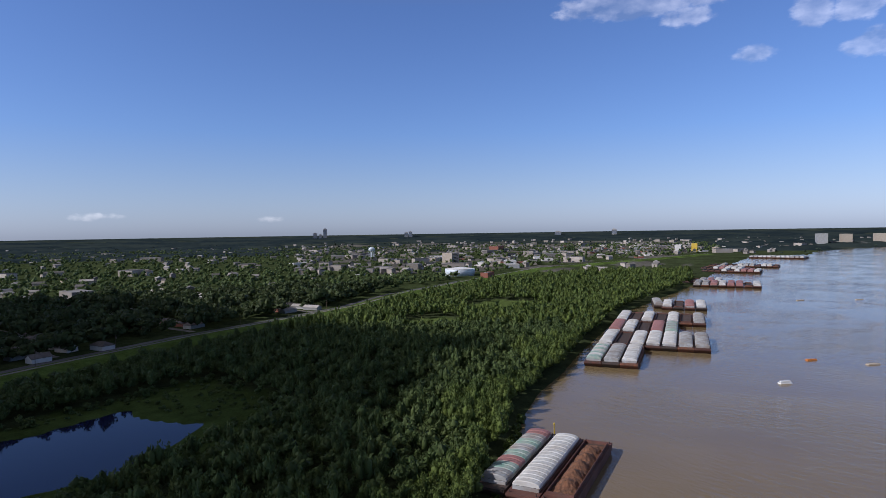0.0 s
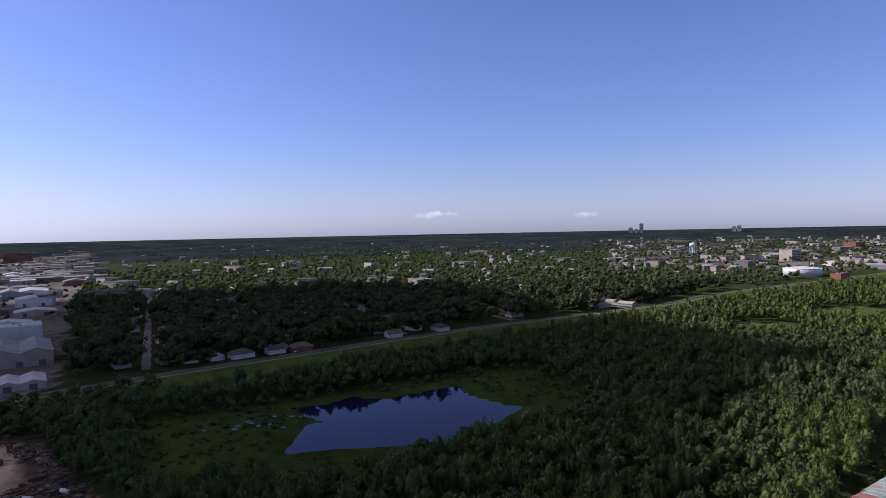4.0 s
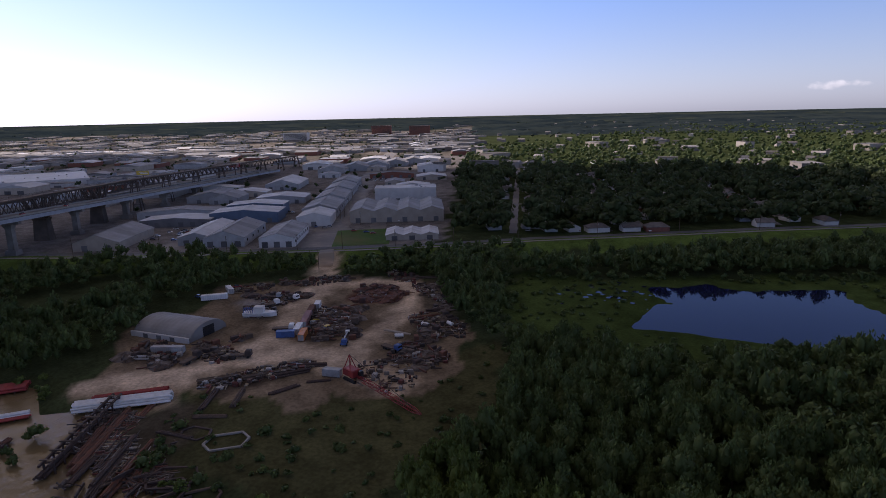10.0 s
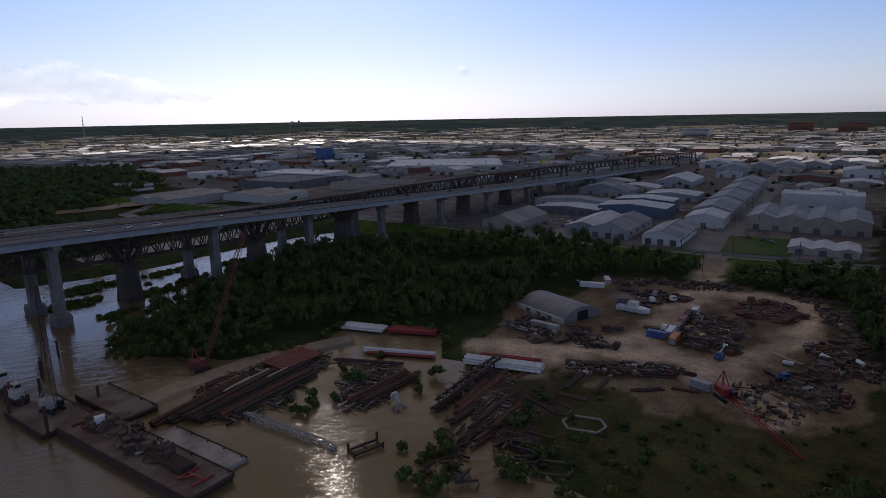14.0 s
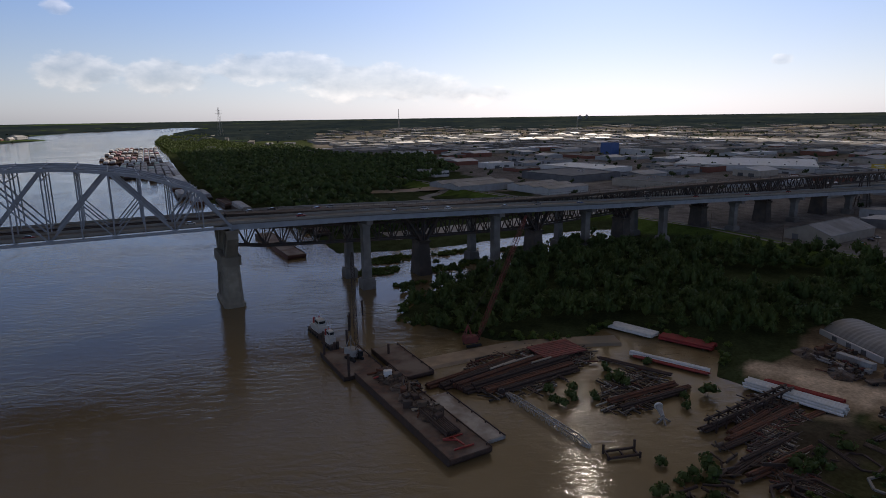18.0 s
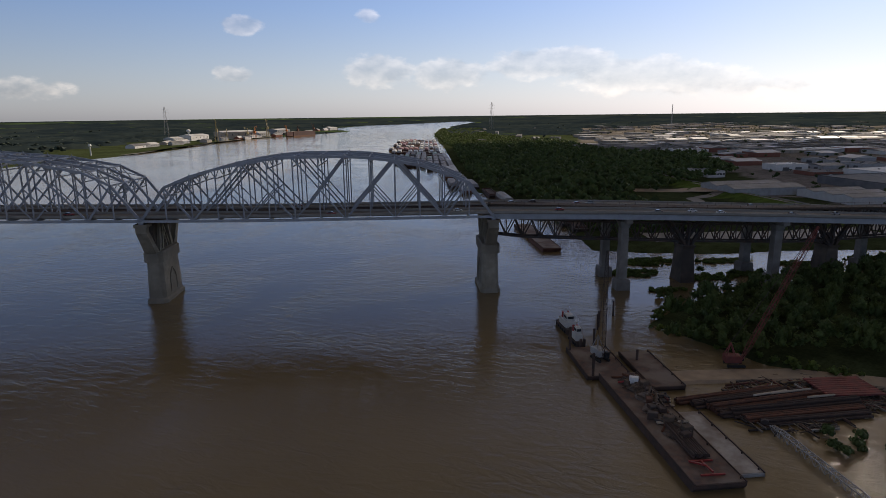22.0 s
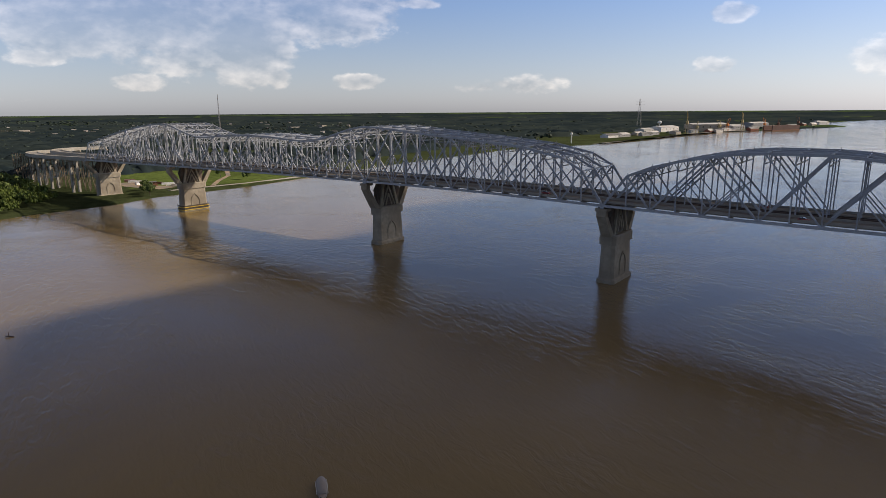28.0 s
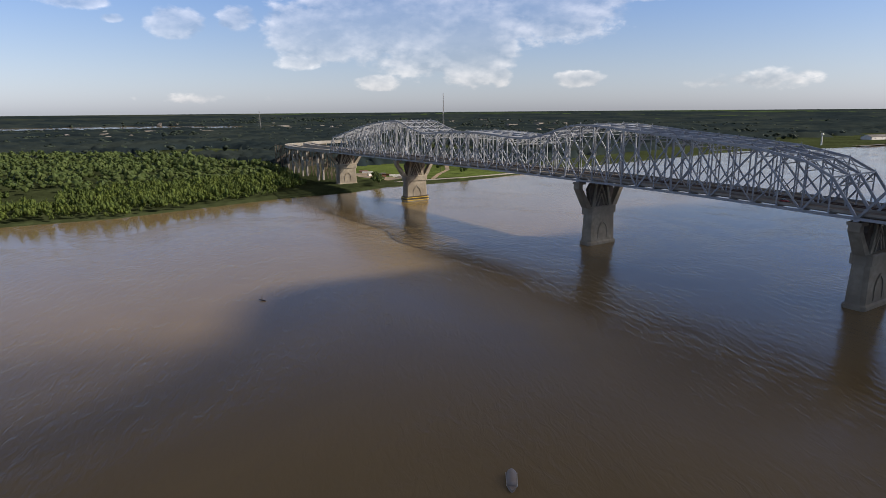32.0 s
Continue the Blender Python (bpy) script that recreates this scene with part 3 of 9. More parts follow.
def ground_height(x, y):
    x, y = np.asarray(x, float), np.asarray(y, float)
    wet = inside(RIVER, x, y) | inside(BEND, x, y)
    d = np.minimum(far_from(NEAR_BANK, x, y), np.minimum(far_from(FAR_BANK, x, y), far_from(BEND, x, y, True)))
    s = np.clip(d / 9.0, 0, 1)
    z = np.where(wet, -3.0 * s, 1.6 * s)
    lev = far_from(LEVEE, x, y)
    z = np.maximum(z, np.where(wet, -9, np.clip(6.2 - np.maximum(lev - 3.5, 0) * 0.26, -9, 5.6)))
    pd = far_from(POND, x, y, True)
    z = np.where(inside(POND, x, y), 1.1 - np.clip(pd / 4, 0, 1) * 1.2, np.where(inside(MARSH, x, y), np.minimum(z, 1.25), z))
    return z + lay(x, y)


def ground_at(x, y):
    return float(ground_height(np.array([x]), np.array([y]))[0])


def works_land(x, y):
    """The wide plain of works and yards, out to about four kilometres."""
    a, r = np.degrees(np.arctan2(-x, y)), np.hypot(x, y)
    return (a > 57) & (a < 133) & (r > 1200) & (true_range(r) < 4100 + 500 * np.sin(a * 0.37)) & (far_from(NEAR_BANK, x, y) > 250)


def build_ground():
    n_az, n_r = 640, 230
    az = np.linspace(0, 2 * np.pi, n_az, endpoint=False)
    r = np.concatenate([[0.5, 20, 40], np.geomspace(60, far_edge, n_r - 3)])
    A, Rr = np.meshgrid(az, r, indexing="ij")
    X, Y = -np.sin(A) * Rr, np.cos(A) * Rr
    Zz = ground_height(X.ravel(), Y.ravel()).reshape(X.shape)
    Zz = Zz + np.where(Zz > 0.5, 0.12 * np.sin(X * 0.31) * np.cos(Y * 0.27), 0)
    verts = np.stack([X.ravel(), Y.ravel(), Zz.ravel()], -1)
    i, j = np.meshgrid(np.arange(n_az), np.arange(n_r - 1), indexing="ij")
    i2 = (i + 1) % n_az
    quads = np.stack([i * n_r + j, i2 * n_r + j, i2 * n_r + j + 1, i * n_r + j + 1], -1).reshape(-1, 4)[:, ::-1]
    m = bpy.data.materials.new("ground")
    m.use_nodes = True
    nt = m.node_tree
    n, l = nt.nodes, nt.links
    b = n["Principled BSDF"]
    b.inputs["Roughness"].default_value = 0.95
    b.inputs["Specular IOR Level"].default_value = 0.0
    at = n.new("ShaderNodeAttribute")
    at.attribute_name = "soil"
    geo = n.new("ShaderNodeNewGeometry")
    last = at.outputs["Color"]
    for scale, lo, hi in ((0.011, 0.72, 1.3), (0.11, 0.72, 1.28), (0.9, 0.75, 1.25)):
        t = n.new("ShaderNodeTexNoise")
        t.inputs["Scale"].default_value, t.inputs["Detail"].default_value = scale, 5.0
        l.new(geo.outputs["Position"], t.inputs["Vector"])
        mr = n.new("ShaderNodeMapRange")
        mr.inputs["From Min"].default_value, mr.inputs["From Max"].default_value = 0.3, 0.7
        mr.inputs["To Min"].default_value, mr.inputs["To Max"].default_value = lo, hi
        l.new(t.outputs["Fac"], mr.inputs["Value"])
        sc = n.new("ShaderNodeVectorMath")
        sc.operation = "SCALE"
        l.new(last, sc.inputs[0])
        l.new(mr.outputs["Result"], sc.inputs["Scale"])
        last = sc.outputs[0]
    l.new(last, b.inputs["Base Color"])
    me = big_mesh("ground", verts, quads, m)
    x, y = X.ravel(), Y.ravel()
    rr = np.hypot(x, y)
    x, y = x + 5 * np.sin(y * 0.13) + 3 * np.sin(x * 0.31), y + 5 * np.sin(x * 0.11 + 1) + 3 * np.sin(y * 0.29)
    col = np.zeros((len(x), 4), np.float32)
    col[:] = (0.045, 0.058, 0.027, 1)
    site = inside(SITES, x, y)
    col[site] = (0.18, 0.168, 0.158, 1)
    col[inside(TOWN, x, y)] = (0.045, 0.06, 0.025, 1)
    turn = np.degrees(np.arctan2(-X.ravel(), Y.ravel()))
    # far soil blued like the far woods, haze put into its colour
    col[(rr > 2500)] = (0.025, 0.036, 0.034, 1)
    works = site | works_land(X.ravel(), Y.ravel())
    streak = np.sin(rr * 0.016 + 2.2 * np.sin(turn * 0.21)) + np.sin(turn * 0.9 + rr * 0.004)
    col[works & (rr > 1300)] = (0.14, 0.125, 0.105, 1)
    col[works & (rr > 1300) & (streak > 0.9)] = (0.19, 0.172, 0.15, 1)
    col[works & (rr > 1300) & (streak < -0.8)] = (0.05, 0.055, 0.045, 1)
    lanes = (rr > 2500) & (np.sin(rr * 0.013 + 3 * np.sin(turn * 0.13)) > 0.8) & ~works
    col[lanes] = (0.05, 0.06, 0.045, 1)
    col[lanes & (np.abs(turn) > 138)] = (0.06, 0.095, 0.035, 1)
    mid_town = (turn > -24) & (turn < 11) & (rr > 1250) & (rr < 3700) & ~inside(RIVER, x, y)
    col[mid_town & (streak > 0.2)] = (0.12, 0.115, 0.10, 1)
    col[inside(MARSH, x, y)] = (0.05, 0.075, 0.022, 1)
    for p in MEADOWS + [FIELD]:
        col[inside(p, x, y)] = (0.085, 0.118, 0.035, 1)
    col[far_from(LEVEE, x, y) < 22] = (0.085, 0.13, 0.032, 1)
    col[inside(FRONT_GRASS, x, y)] = (0.068, 0.068, 0.032, 1)
    col[inside(YARD, x, y)] = (0.19, 0.145, 0.098, 1)
    # worn sandy tracks and a gravel apron in the yard, with ragged soft edges
    px0, py0 = X.ravel(), Y.ravel()
    rag = 1.8 * np.sin(px0 * 0.41 + py0 * 0.17) + 1.4 * np.sin(py0 * 0.53 - px0 * 0.23)
    for line, half in YARD_TRACKS:
        f = np.clip((half + 3.0 + rag - far_from(line, px0, py0)) / 5.0, 0, 1)[:, None]
        col[:, :3] = col[:, :3] * (1 - f) + np.array([0.50, 0.39, 0.28]) * f
    apron = np.clip((11 + rag - np.hypot((px0 + 284) * 0.75, py0 - 62)) / 5.0, 0, 1)[:, None]
    col[:, :3] = col[:, :3] * (1 - apron) + np.array([0.21, 0.195, 0.19]) * apron
    for cx_, cy_, ra, rb, tilt, dark in ((-240, 81, 24, 12, -0.45, (0.062, 0.047, 0.038)), (-263, 113, 15, 10, 0.6, (0.11, 0.048, 0.036)), (-205, 112, 26, 8, 2.3, (0.085, 0.072, 0.05)), (-252, 138, 28, 6, -0.5, (0.085, 0.07, 0.05)), (-236, 14, 16, 7, 0.7, (0.085, 0.065, 0.05)), (-198, 43, 7, 20, 0.3, (0.07, 0.055, 0.042)), (-170, 2, 30, 14, 2.6, (0.07, 0.058, 0.042))):
        u = (px0 - cx_) * math.cos(tilt) + (py0 - cy_) * math.sin(tilt)
        w = (py0 - cy_) * math.cos(tilt) - (px0 - cx_) * math.sin(tilt)
        f = np.clip((1.1 + rag * 0.07 - np.hypot(u / ra, w / rb)) / 0.35, 0, 0.92)[:, None]
        col[:, :3] = col[:, :3] * (1 - f) + np.array(dark) * f
    a = me.attributes.new("soil", "FLOAT_COLOR", "POINT")
    a.data.foreach_set("color", col.ravel())
    me.shade_smooth()
    tagged(new("ground", me), "flat green river land with levee, marsh and bare yards", "ground", kind="structure")


build_ground()
# one sheet of brown river water, cut to the round of the land
wn = 96
w_rings = [1.0, 400.0, 1200.0, 2000.0] + [2600.0 + 120.0 * k for k in range(19)] + [4870.0]
wv = [(q * math.sin(6.2832 * i / wn), q * math.cos(6.2832 * i / wn), float(lay(q, 0.0))) for q in w_rings for i in range(wn)]
tagged(new("water", mesh("water", wv, [tuple(range(wn - 1, -1, -1))] + [(k * wn + i, k * wn + (i + 1) % wn, (k + 1) * wn + (i + 1) % wn, (k + 1) * wn + i) for k in range(len(w_rings) - 1) for i in range(wn)], M["river"], True)), "wide muddy brown river water with ripples", "river", kind="structure")
cx, cy = sum(p[0] for p in POND) / len(POND), sum(p[1] for p in POND) / len(POND)
tagged(new("pond_water", mesh("pond_water", [(x + (x - cx) * 0.03, y + (y - cy) * 0.03, 0.9) for x, y in POND], [tuple(range(len(POND)))], M["pond"])), "still dark blue pond in a green marsh", "pond", kind="structure")


def strip(name, line, width, material, label, lift=0.12, category="road", step=8.0):
    """A road or path laid along a line over the ground."""
    pts = []
    for (ax, ay), (bx, by) in zip(line, line[1:]):
        n = max(1, int(math.hypot(bx - ax, by - ay) / step))
        pts += [(ax + (bx - ax) * k / n, ay + (by - ay) * k / n) for k in range(n)]
    pts.append(line[-1])
    s = Shape()
    cross = []
    for k, (x, y) in enumerate(pts):
        (x0, y0), (x1, y1) = pts[max(k - 1, 0)], pts[min(k + 1, len(pts) - 1)]
        d = math.hypot(x1 - x0, y1 - y0)
        nx, ny = -(y1 - y0) / d, (x1 - x0) / d
        row = []
        for q in (-0.5, -0.25, 0, 0.25, 0.5):
            w = width * q * (1 + 0.12 * math.sin(k * 1.7 + q * 5))
            px, py = x + nx * w, y + ny * w
            row.append((px, py))
        cross.append(row)
    flat = np.array(cross)
    z = ground_height(flat[..., 0].ravel(), flat[..., 1].ravel()).reshape(flat.shape[:2])
    z = np.maximum(z, z.mean(axis=1, keepdims=True)) + lift + 0.14
    vs = [(flat[i, j, 0], flat[i, j, 1], z[i, j]) for i in range(len(pts)) for j in range(5)]
    fs = [(i * 5 + j, i * 5 + j + 1, (i + 1) * 5 + j + 1, (i + 1) * 5 + j) for i in range(len(pts) - 1) for j in range(4)]
    return tagged(new(name, mesh(name, vs, fs, material)), label, category, kind="structure")


def patch(name, outline, material, label, lift=0.25, category="ground"):
    x, y = np.array([p[0] for p in outline]), np.array([p[1] for p in outline])
    z = float(ground_height(x, y).max()) + lift
    return tagged(new(name, mesh(name, [(a, b, z) for a, b in outline], [tuple(range(len(outline)))], material)), label, category, kind="structure")


def beside(line, d):
    out = []
    for k, (x, y) in enumerate(line):
        (x0, y0), (x1, y1) = line[max(k - 1, 0)], line[min(k + 1, len(line) - 1)]
        n = math.hypot(x1 - x0, y1 - y0)
        out.append((x - (y1 - y0) / n * d, y + (x1 - x0) / n * d))
    return out


strip("levee_path", LEVEE[2:], 3.2, M["road_dust"], "pale gravel path along the crest of the levee", 0.1, "path")
strip("river_road", beside(LEVEE[1:18], 27), 8.0, M["asphalt"], "asphalt road that runs behind the levee", 0.1)

# ---- the long steel truss bridge ----
ALONG, ACROSS = Vector((0.86149, -0.50778, 0)), Vector((-0.50778, -0.86149, 0))
BRIDGE_0 = Vector((-149.46, -239.14, 0))
TRUSS_V = (0.0, 14.5, 24.5, 39.0)
# the across axis points to the left of the along axis turned over, so the local axes are (along, -across)
BM = Matrix.Translation(BRIDGE_0) @ Matrix.Rotation(math.atan2(ALONG.y, ALONG.x), 4, "Z")


def bp(s, v, z):
    return Vector((s, -v, z))


def low(s):
    """Height of the bottom chord along the bridge."""
    return float(np.interp(s, [-40, 70, 130, 200, 300, 380, 450, 526, 600, 690], [39.6, 40.2, 41.2, 42.6, 42.9, 42.6, 42.1, 41.4, 40.4, 39.8]))


def top(s):
    return float(np.interp(s, [-36, -24.5, -13, -1.5, 10, 21.5, 33, 56, 67.5, 79, 90.5, 102, 113.5, 124.9, 125.1, 136.5, 148, 171, 205, 240, 262, 274, 286, 297, 309, 320, 332, 348, 380, 406, 440, 470, 482, 494, 505, 515, 526, 538, 550, 575, 610, 655, 678, 689],
                           [41, 56, 60.6, 64.2, 66.4, 67.9, 68.7, 68.7, 67.9, 66.2, 63.9, 60.9, 56.2, 42, 43, 57.5, 63.5, 68.2, 71.2, 74, 76, 77, 77.3, 76, 73, 70, 67.6, 67, 69, 69.8, 69, 66.9, 67.6, 70.4, 73, 76, 77.3, 77, 76.5, 74, 69, 61, 57, 42]))


def member(parent, name, a, b, w, h=None, material="steel"):
    return part(name, Shape().beam(a, b, w, h).me(name, M[material]), parent)


def truss_span(s0, s1, n, bottoms, tops, cross, label, end_posts=(True, True)):
    span = thing("truss_span", BM, label, "bridge", "spans of the river bridge")
    S = [s0 + (s1 - s0) * i / n for i in range(n + 1)]
    i0, i1 = (1 if end_posts[0] else 0), (n - 1 if end_posts[1] else n)
    for k, v in enumerate(TRUSS_V):
        outer = k in (0, 3)
        w = 0.85 if outer else 0.75
        def run(stops, f, hh):
            return Shape().loft([[bp(q, v - w / 2, f(q) - hh), bp(q, v + w / 2, f(q) - hh), bp(q, v + w / 2, f(q) + hh), bp(q, v - w / 2, f(q) + hh)] for q in stops])
        sh = run(S, low, 0.62)
        part("bottom_chord", sh.me("bottom_chord", M["steel"]), span)
        sh = run(S[i0:i1 + 1], top, 0.6)
        part("top_chord", sh.me("top_chord", M["steel"]), span)
        if end_posts[0]:
            member(span, "end_post", bp(S[0], v, low(S[0])), bp(S[1], v, top(S[1])), w, 1.1)
        if end_posts[1]:
            member(span, "end_post", bp(S[n], v, low(S[n])), bp(S[n - 1], v, top(S[n - 1])), w, 1.1)
        for i in range(i0, i1 + 1):
            member(span, "vertical", bp(S[i], v, low(S[i])), bp(S[i], v, top(S[i])), 0.5, 0.62)
        marks = sorted([(i, 0) for i in bottoms] + [(i, 1) for i in tops])
        for (a, ka), (b, kb) in zip(marks, marks[1:]):
            if ka == kb:
                continue
            pa = bp(S[a], v, top(S[a]) if ka else low(S[a]))
            pb = bp(S[b], v, top(S[b]) if kb else low(S[b]))
            member(span, "diagonal", pa, pb, 0.62, 0.8)
            if b - a == 2:
                mid = (pa + pb) / 2
                up = a if ka else b
                member(span, "sub_diagonal", mid, bp(S[up], v, low(S[up])), 0.42, 0.5)
        for a, b in cross:
            member(span, "diagonal", bp(S[a], v, low(S[a])), bp(S[b], v, top(S[b])), 0.5, 0.65)
            member(span, "diagonal", bp(S[b], v, low(S[b])), bp(S[a], v, top(S[a])), 0.5, 0.65)
    # struts and wind bracing between the trusses
    for i in range(i0, i1 + 1):
        t = top(S[i])
        sh = Shape().beam(bp(S[i], 0, t), bp(S[i], 39, t), 0.6, 0.7)
        for v in TRUSS_V:
            sh.beam(bp(S[i], v, t), bp(S[i], v, t + 1.5), 0.25)
        part("top_strut", sh.me("top_strut", M["steel"]), span)
        if t - low(S[i]) > 13:
            sh = Shape()
            for a, b in zip(TRUSS_V, TRUSS_V[1:]):
                zl = t - 4.2
                sh.beam(bp(S[i], a, zl), bp(S[i], b, zl), 0.4, 0.5)
                sh.beam(bp(S[i], a, zl), bp(S[i], (a + b) / 2, t), 0.3)
                sh.beam(bp(S[i], b, zl), bp(S[i], (a + b) / 2, t), 0.3)
            part("sway_frame", sh.me("sway_frame", M["steel"]), span)
        if i < i1:
            sh = Shape()
            for a, b in zip(TRUSS_V, TRUSS_V[1:]):
                ends = ((bp(S[i], a, t), bp(S[i + 1], b, top(S[i + 1]))), (bp(S[i], b, t), bp(S[i + 1], a, top(S[i + 1]))))
                for p0, p1 in ends:
                    if s0 < 200:
                        member(span, "wind_brace", p0, p1, 0.35)
                    else:
                        sh.beam(p0, p1, 0.35)
            if sh.v:
                part("wind_bracing", sh.me("wind_bracing", M["steel"]), span)
    for i in range(n + 1):
        z = low(S[i])
        part("floor_beam", Shape().beam(bp(S[i], 0, z + 0.6), bp(S[i], 39, z + 0.6), 0.6, 1.7).me("floor_beam", M["steel"]), span)
    deck_strip(span, S)
    return span


def deck_strip(parent, S, lows=None):
    """Two road decks with kerb walls and the railway between them."""
    z = [low(s) + 1.5 for s in S] if lows is None else lows
    for v0, v1 in ((1.0, 13.6), (25.4, 38.0)):
        sh = Shape().loft([[bp(s, v0, h - 0.5), bp(s, v1, h - 0.5), bp(s, v1, h), bp(s, v0, h)] for s, h in zip(S, z)])
        part("road_deck", sh.me("road_deck", M["road_dust"]), parent)
        for v in (v0, v1 - 0.4):
            sh = Shape().loft([[bp(s, v, h + 0.004), bp(s, v + 0.4, h + 0.004), bp(s, v + 0.4, h + 1.0), bp(s, v, h + 1.0)] for s, h in zip(S, z)])
            part("parapet", sh.me("parapet", M["pale_concrete"]), parent)
    sh = Shape().loft([[bp(s, 15.6, h - 0.3), bp(s, 23.4, h - 0.3), bp(s, 23.4, h + 0.6), bp(s, 15.6, h + 0.6)] for s, h in zip(S, z)])
    part("rail_deck", sh.me("rail_deck", M["timber"]), parent)
    for v in (16.7, 18.2, 20.8, 22.3):
        sh = Shape().loft([[bp(s, v, h + 0.604), bp(s, v + 0.16, h + 0.604), bp(s, v + 0.16, h + 0.8), bp(s, v, h + 0.8)] for s, h in zip(S, z)])
        part("rail", sh.me("rail", M["rust_dark"]), parent)


truss_span(-36, 125, 14, [0, 2, 6, 8, 12, 14], [1, 4, 10, 13], [(6, 8)], "blue-grey steel arched truss span over brown river")
truss_span(125, 286, 14, [0, 2, 6, 10, 14], [1, 4, 8, 12], [], "blue-grey steel cantilever anchor span rising to its tower", (True, False))
truss_span(286, 526, 20, [0, 4, 8, 12, 16, 20], [2, 6, 10, 14, 18], [], "blue-grey steel main channel truss span between two piers", (False, False))
truss_span(526, 689, 14, [0, 4, 8, 12, 14], [2, 6, 10, 13], [], "pale steel anchor span above the far bank", (False, True))


def river_pier(s, top_z, label, fender=False):
    """A tall stone-coloured pier: stepped foot, shaft with pointed recess, collar, and a splayed frame of arms under the trusses."""
    p = thing("bridge_pier", BM, label, "pier", "piers of the river bridge")
    v0, v1, h = 8.0, 32.0, 4.0
    def ring(z, du, dv):
        u0, a0, a1, c = h + du, v0 - dv, v1 + dv, 1.6
        return [bp(s + x, y, z) for x, y in ((-u0 + c, a0), (u0 - c, a0), (u0, a0 + c), (u0, a1 - c), (u0 - c, a1), (-u0 + c, a1), (-u0, a1 - c), (-u0, a0 + c))]
    part("foot", Shape().loft([ring(-3, 1.0, 1.0), ring(1.6, 0.9, 0.9), ring(2.4, 0.3, 0.3)]).me("foot", M["concrete"]), p)
    part("shaft", Shape().loft([ring(2.2, 0.2, 0.2), ring(20.2, -0.35, -0.35)]).me("shaft", M["concrete"]), p)
    part("collar", Shape().loft([ring(20.0, 0.5, 0.5), ring(24.4, 0.5, 0.5), ring(25.0, 0.1, 0.1)]).me("collar", M["concrete"]), p)
    # pointed arch panels, proud of both broad faces
    for side in (-1, 1):
        for d, n in ((0, "arch_frame"),):
            sh = Shape()
            u = s + side * (h + 0.1)
            mid = (v0 + v1) / 2
            line = [(mid - 4, 3.5), (mid - 4, 9.5), (mid - 2.8, 12.5), (mid, 15), (mid + 2.8, 12.5), (mid + 4, 9.5), (mid + 4, 3.5)]
            for (a, za), (b, zb) in zip(line, line[1:]):
                sh.beam(bp(u, a, za), bp(u, b, zb), 0.7)
            part(n, sh.me(n, M["concrete"]), p)
    t = top_z
    for a0, a1, b in ((8.5, 0.2, 4.2), (12.0, 14.5, 2.6), (28.0, 24.5, 2.6), (31.5, 38.8, 4.2)):
        sh = Shape().loft([[bp(s - 2.6, a0 - b / 2, 24.6), bp(s + 2.6, a0 - b / 2, 24.6), bp(s + 2.6, a0 + b / 2, 24.6), bp(s - 2.6, a0 + b / 2, 24.6)],
                           [bp(s - 2.4, a1 - b / 2 + 0.5, t - 4), bp(s + 2.4, a1 - b / 2 + 0.5, t - 4), bp(s + 2.4, a1 + b / 2 - 0.5, t - 4), bp(s - 2.4, a1 + b / 2 - 0.5, t - 4)],
                           [bp(s - 2.4, a1 - b / 2 + 0.5, t), bp(s + 2.4, a1 - b / 2 + 0.5, t), bp(s + 2.4, a1 + b / 2 - 0.5, t), bp(s - 2.4, a1 + b / 2 - 0.5, t)]])
        part("arm", sh.me("arm", M["concrete"]), p)
    # fills the opening between the arms, darker than the arms themselves
    part("pier_heart", Shape().loft([[bp(s - 1.5, 11, 24.9), bp(s + 1.5, 11, 24.9), bp(s + 1.5, 29, 24.9), bp(s - 1.5, 29, 24.9)], [bp(s - 1.3, 8.5, t - 5.5), bp(s + 1.3, 8.5, t - 5.5), bp(s + 1.3, 31.5, t - 5.5), bp(s - 1.3, 31.5, t - 5.5)], [bp(s - 1.3, 11, t - 1.5), bp(s + 1.3, 11, t - 1.5), bp(s + 1.3, 29, t - 1.5), bp(s - 1.3, 29, t - 1.5)]]).me("pier_heart", M["dark_concrete"]), p)
    for side in (-1, 1):
        u = s + side * 1.6
        for a, za, b, zb in ((14, 25, 20, t - 3), (26, 25, 20, t - 3), (17, 25, 20, 33), (23, 25, 20, 33)):
            part("heart_rib", Shape().beam(bp(u, a, za), bp(u, b, zb), 0.6, 0.9).me("heart_rib", M["concrete"]), p)
    part("web_wall", Shape().loft([[bp(s - 0.5, 13, 24.8), bp(s + 0.5, 13, 24.8), bp(s + 0.5, 27, 24.8), bp(s - 0.5, 27, 24.8)], [bp(s - 0.5, 17, 30), bp(s + 0.5, 17, 30), bp(s + 0.5, 23, 30), bp(s - 0.5, 23, 30)]]).me("web_wall", M["concrete"]), p)
    for a, b in ((-1.8, 4.0), (12.5, 26.5), (35.0, 40.8)):
        part("cap", Shape().loft([[bp(s - 3, a, t - 1.4), bp(s + 3, a, t - 1.4), bp(s + 3, b, t - 1.4), bp(s - 3, b, t - 1.4)], [bp(s - 3, a, t), bp(s + 3, a, t), bp(s + 3, b, t), bp(s - 3, b, t)]]).me("cap", M["concrete"]), p)
    for v in TRUSS_V:
        part("bearing", Shape().box(s - 1, -v - 0.8, t + 0.004, s + 1, -v + 0.8, low(s) - 0.5).me("bearing", M["steel"]), p)
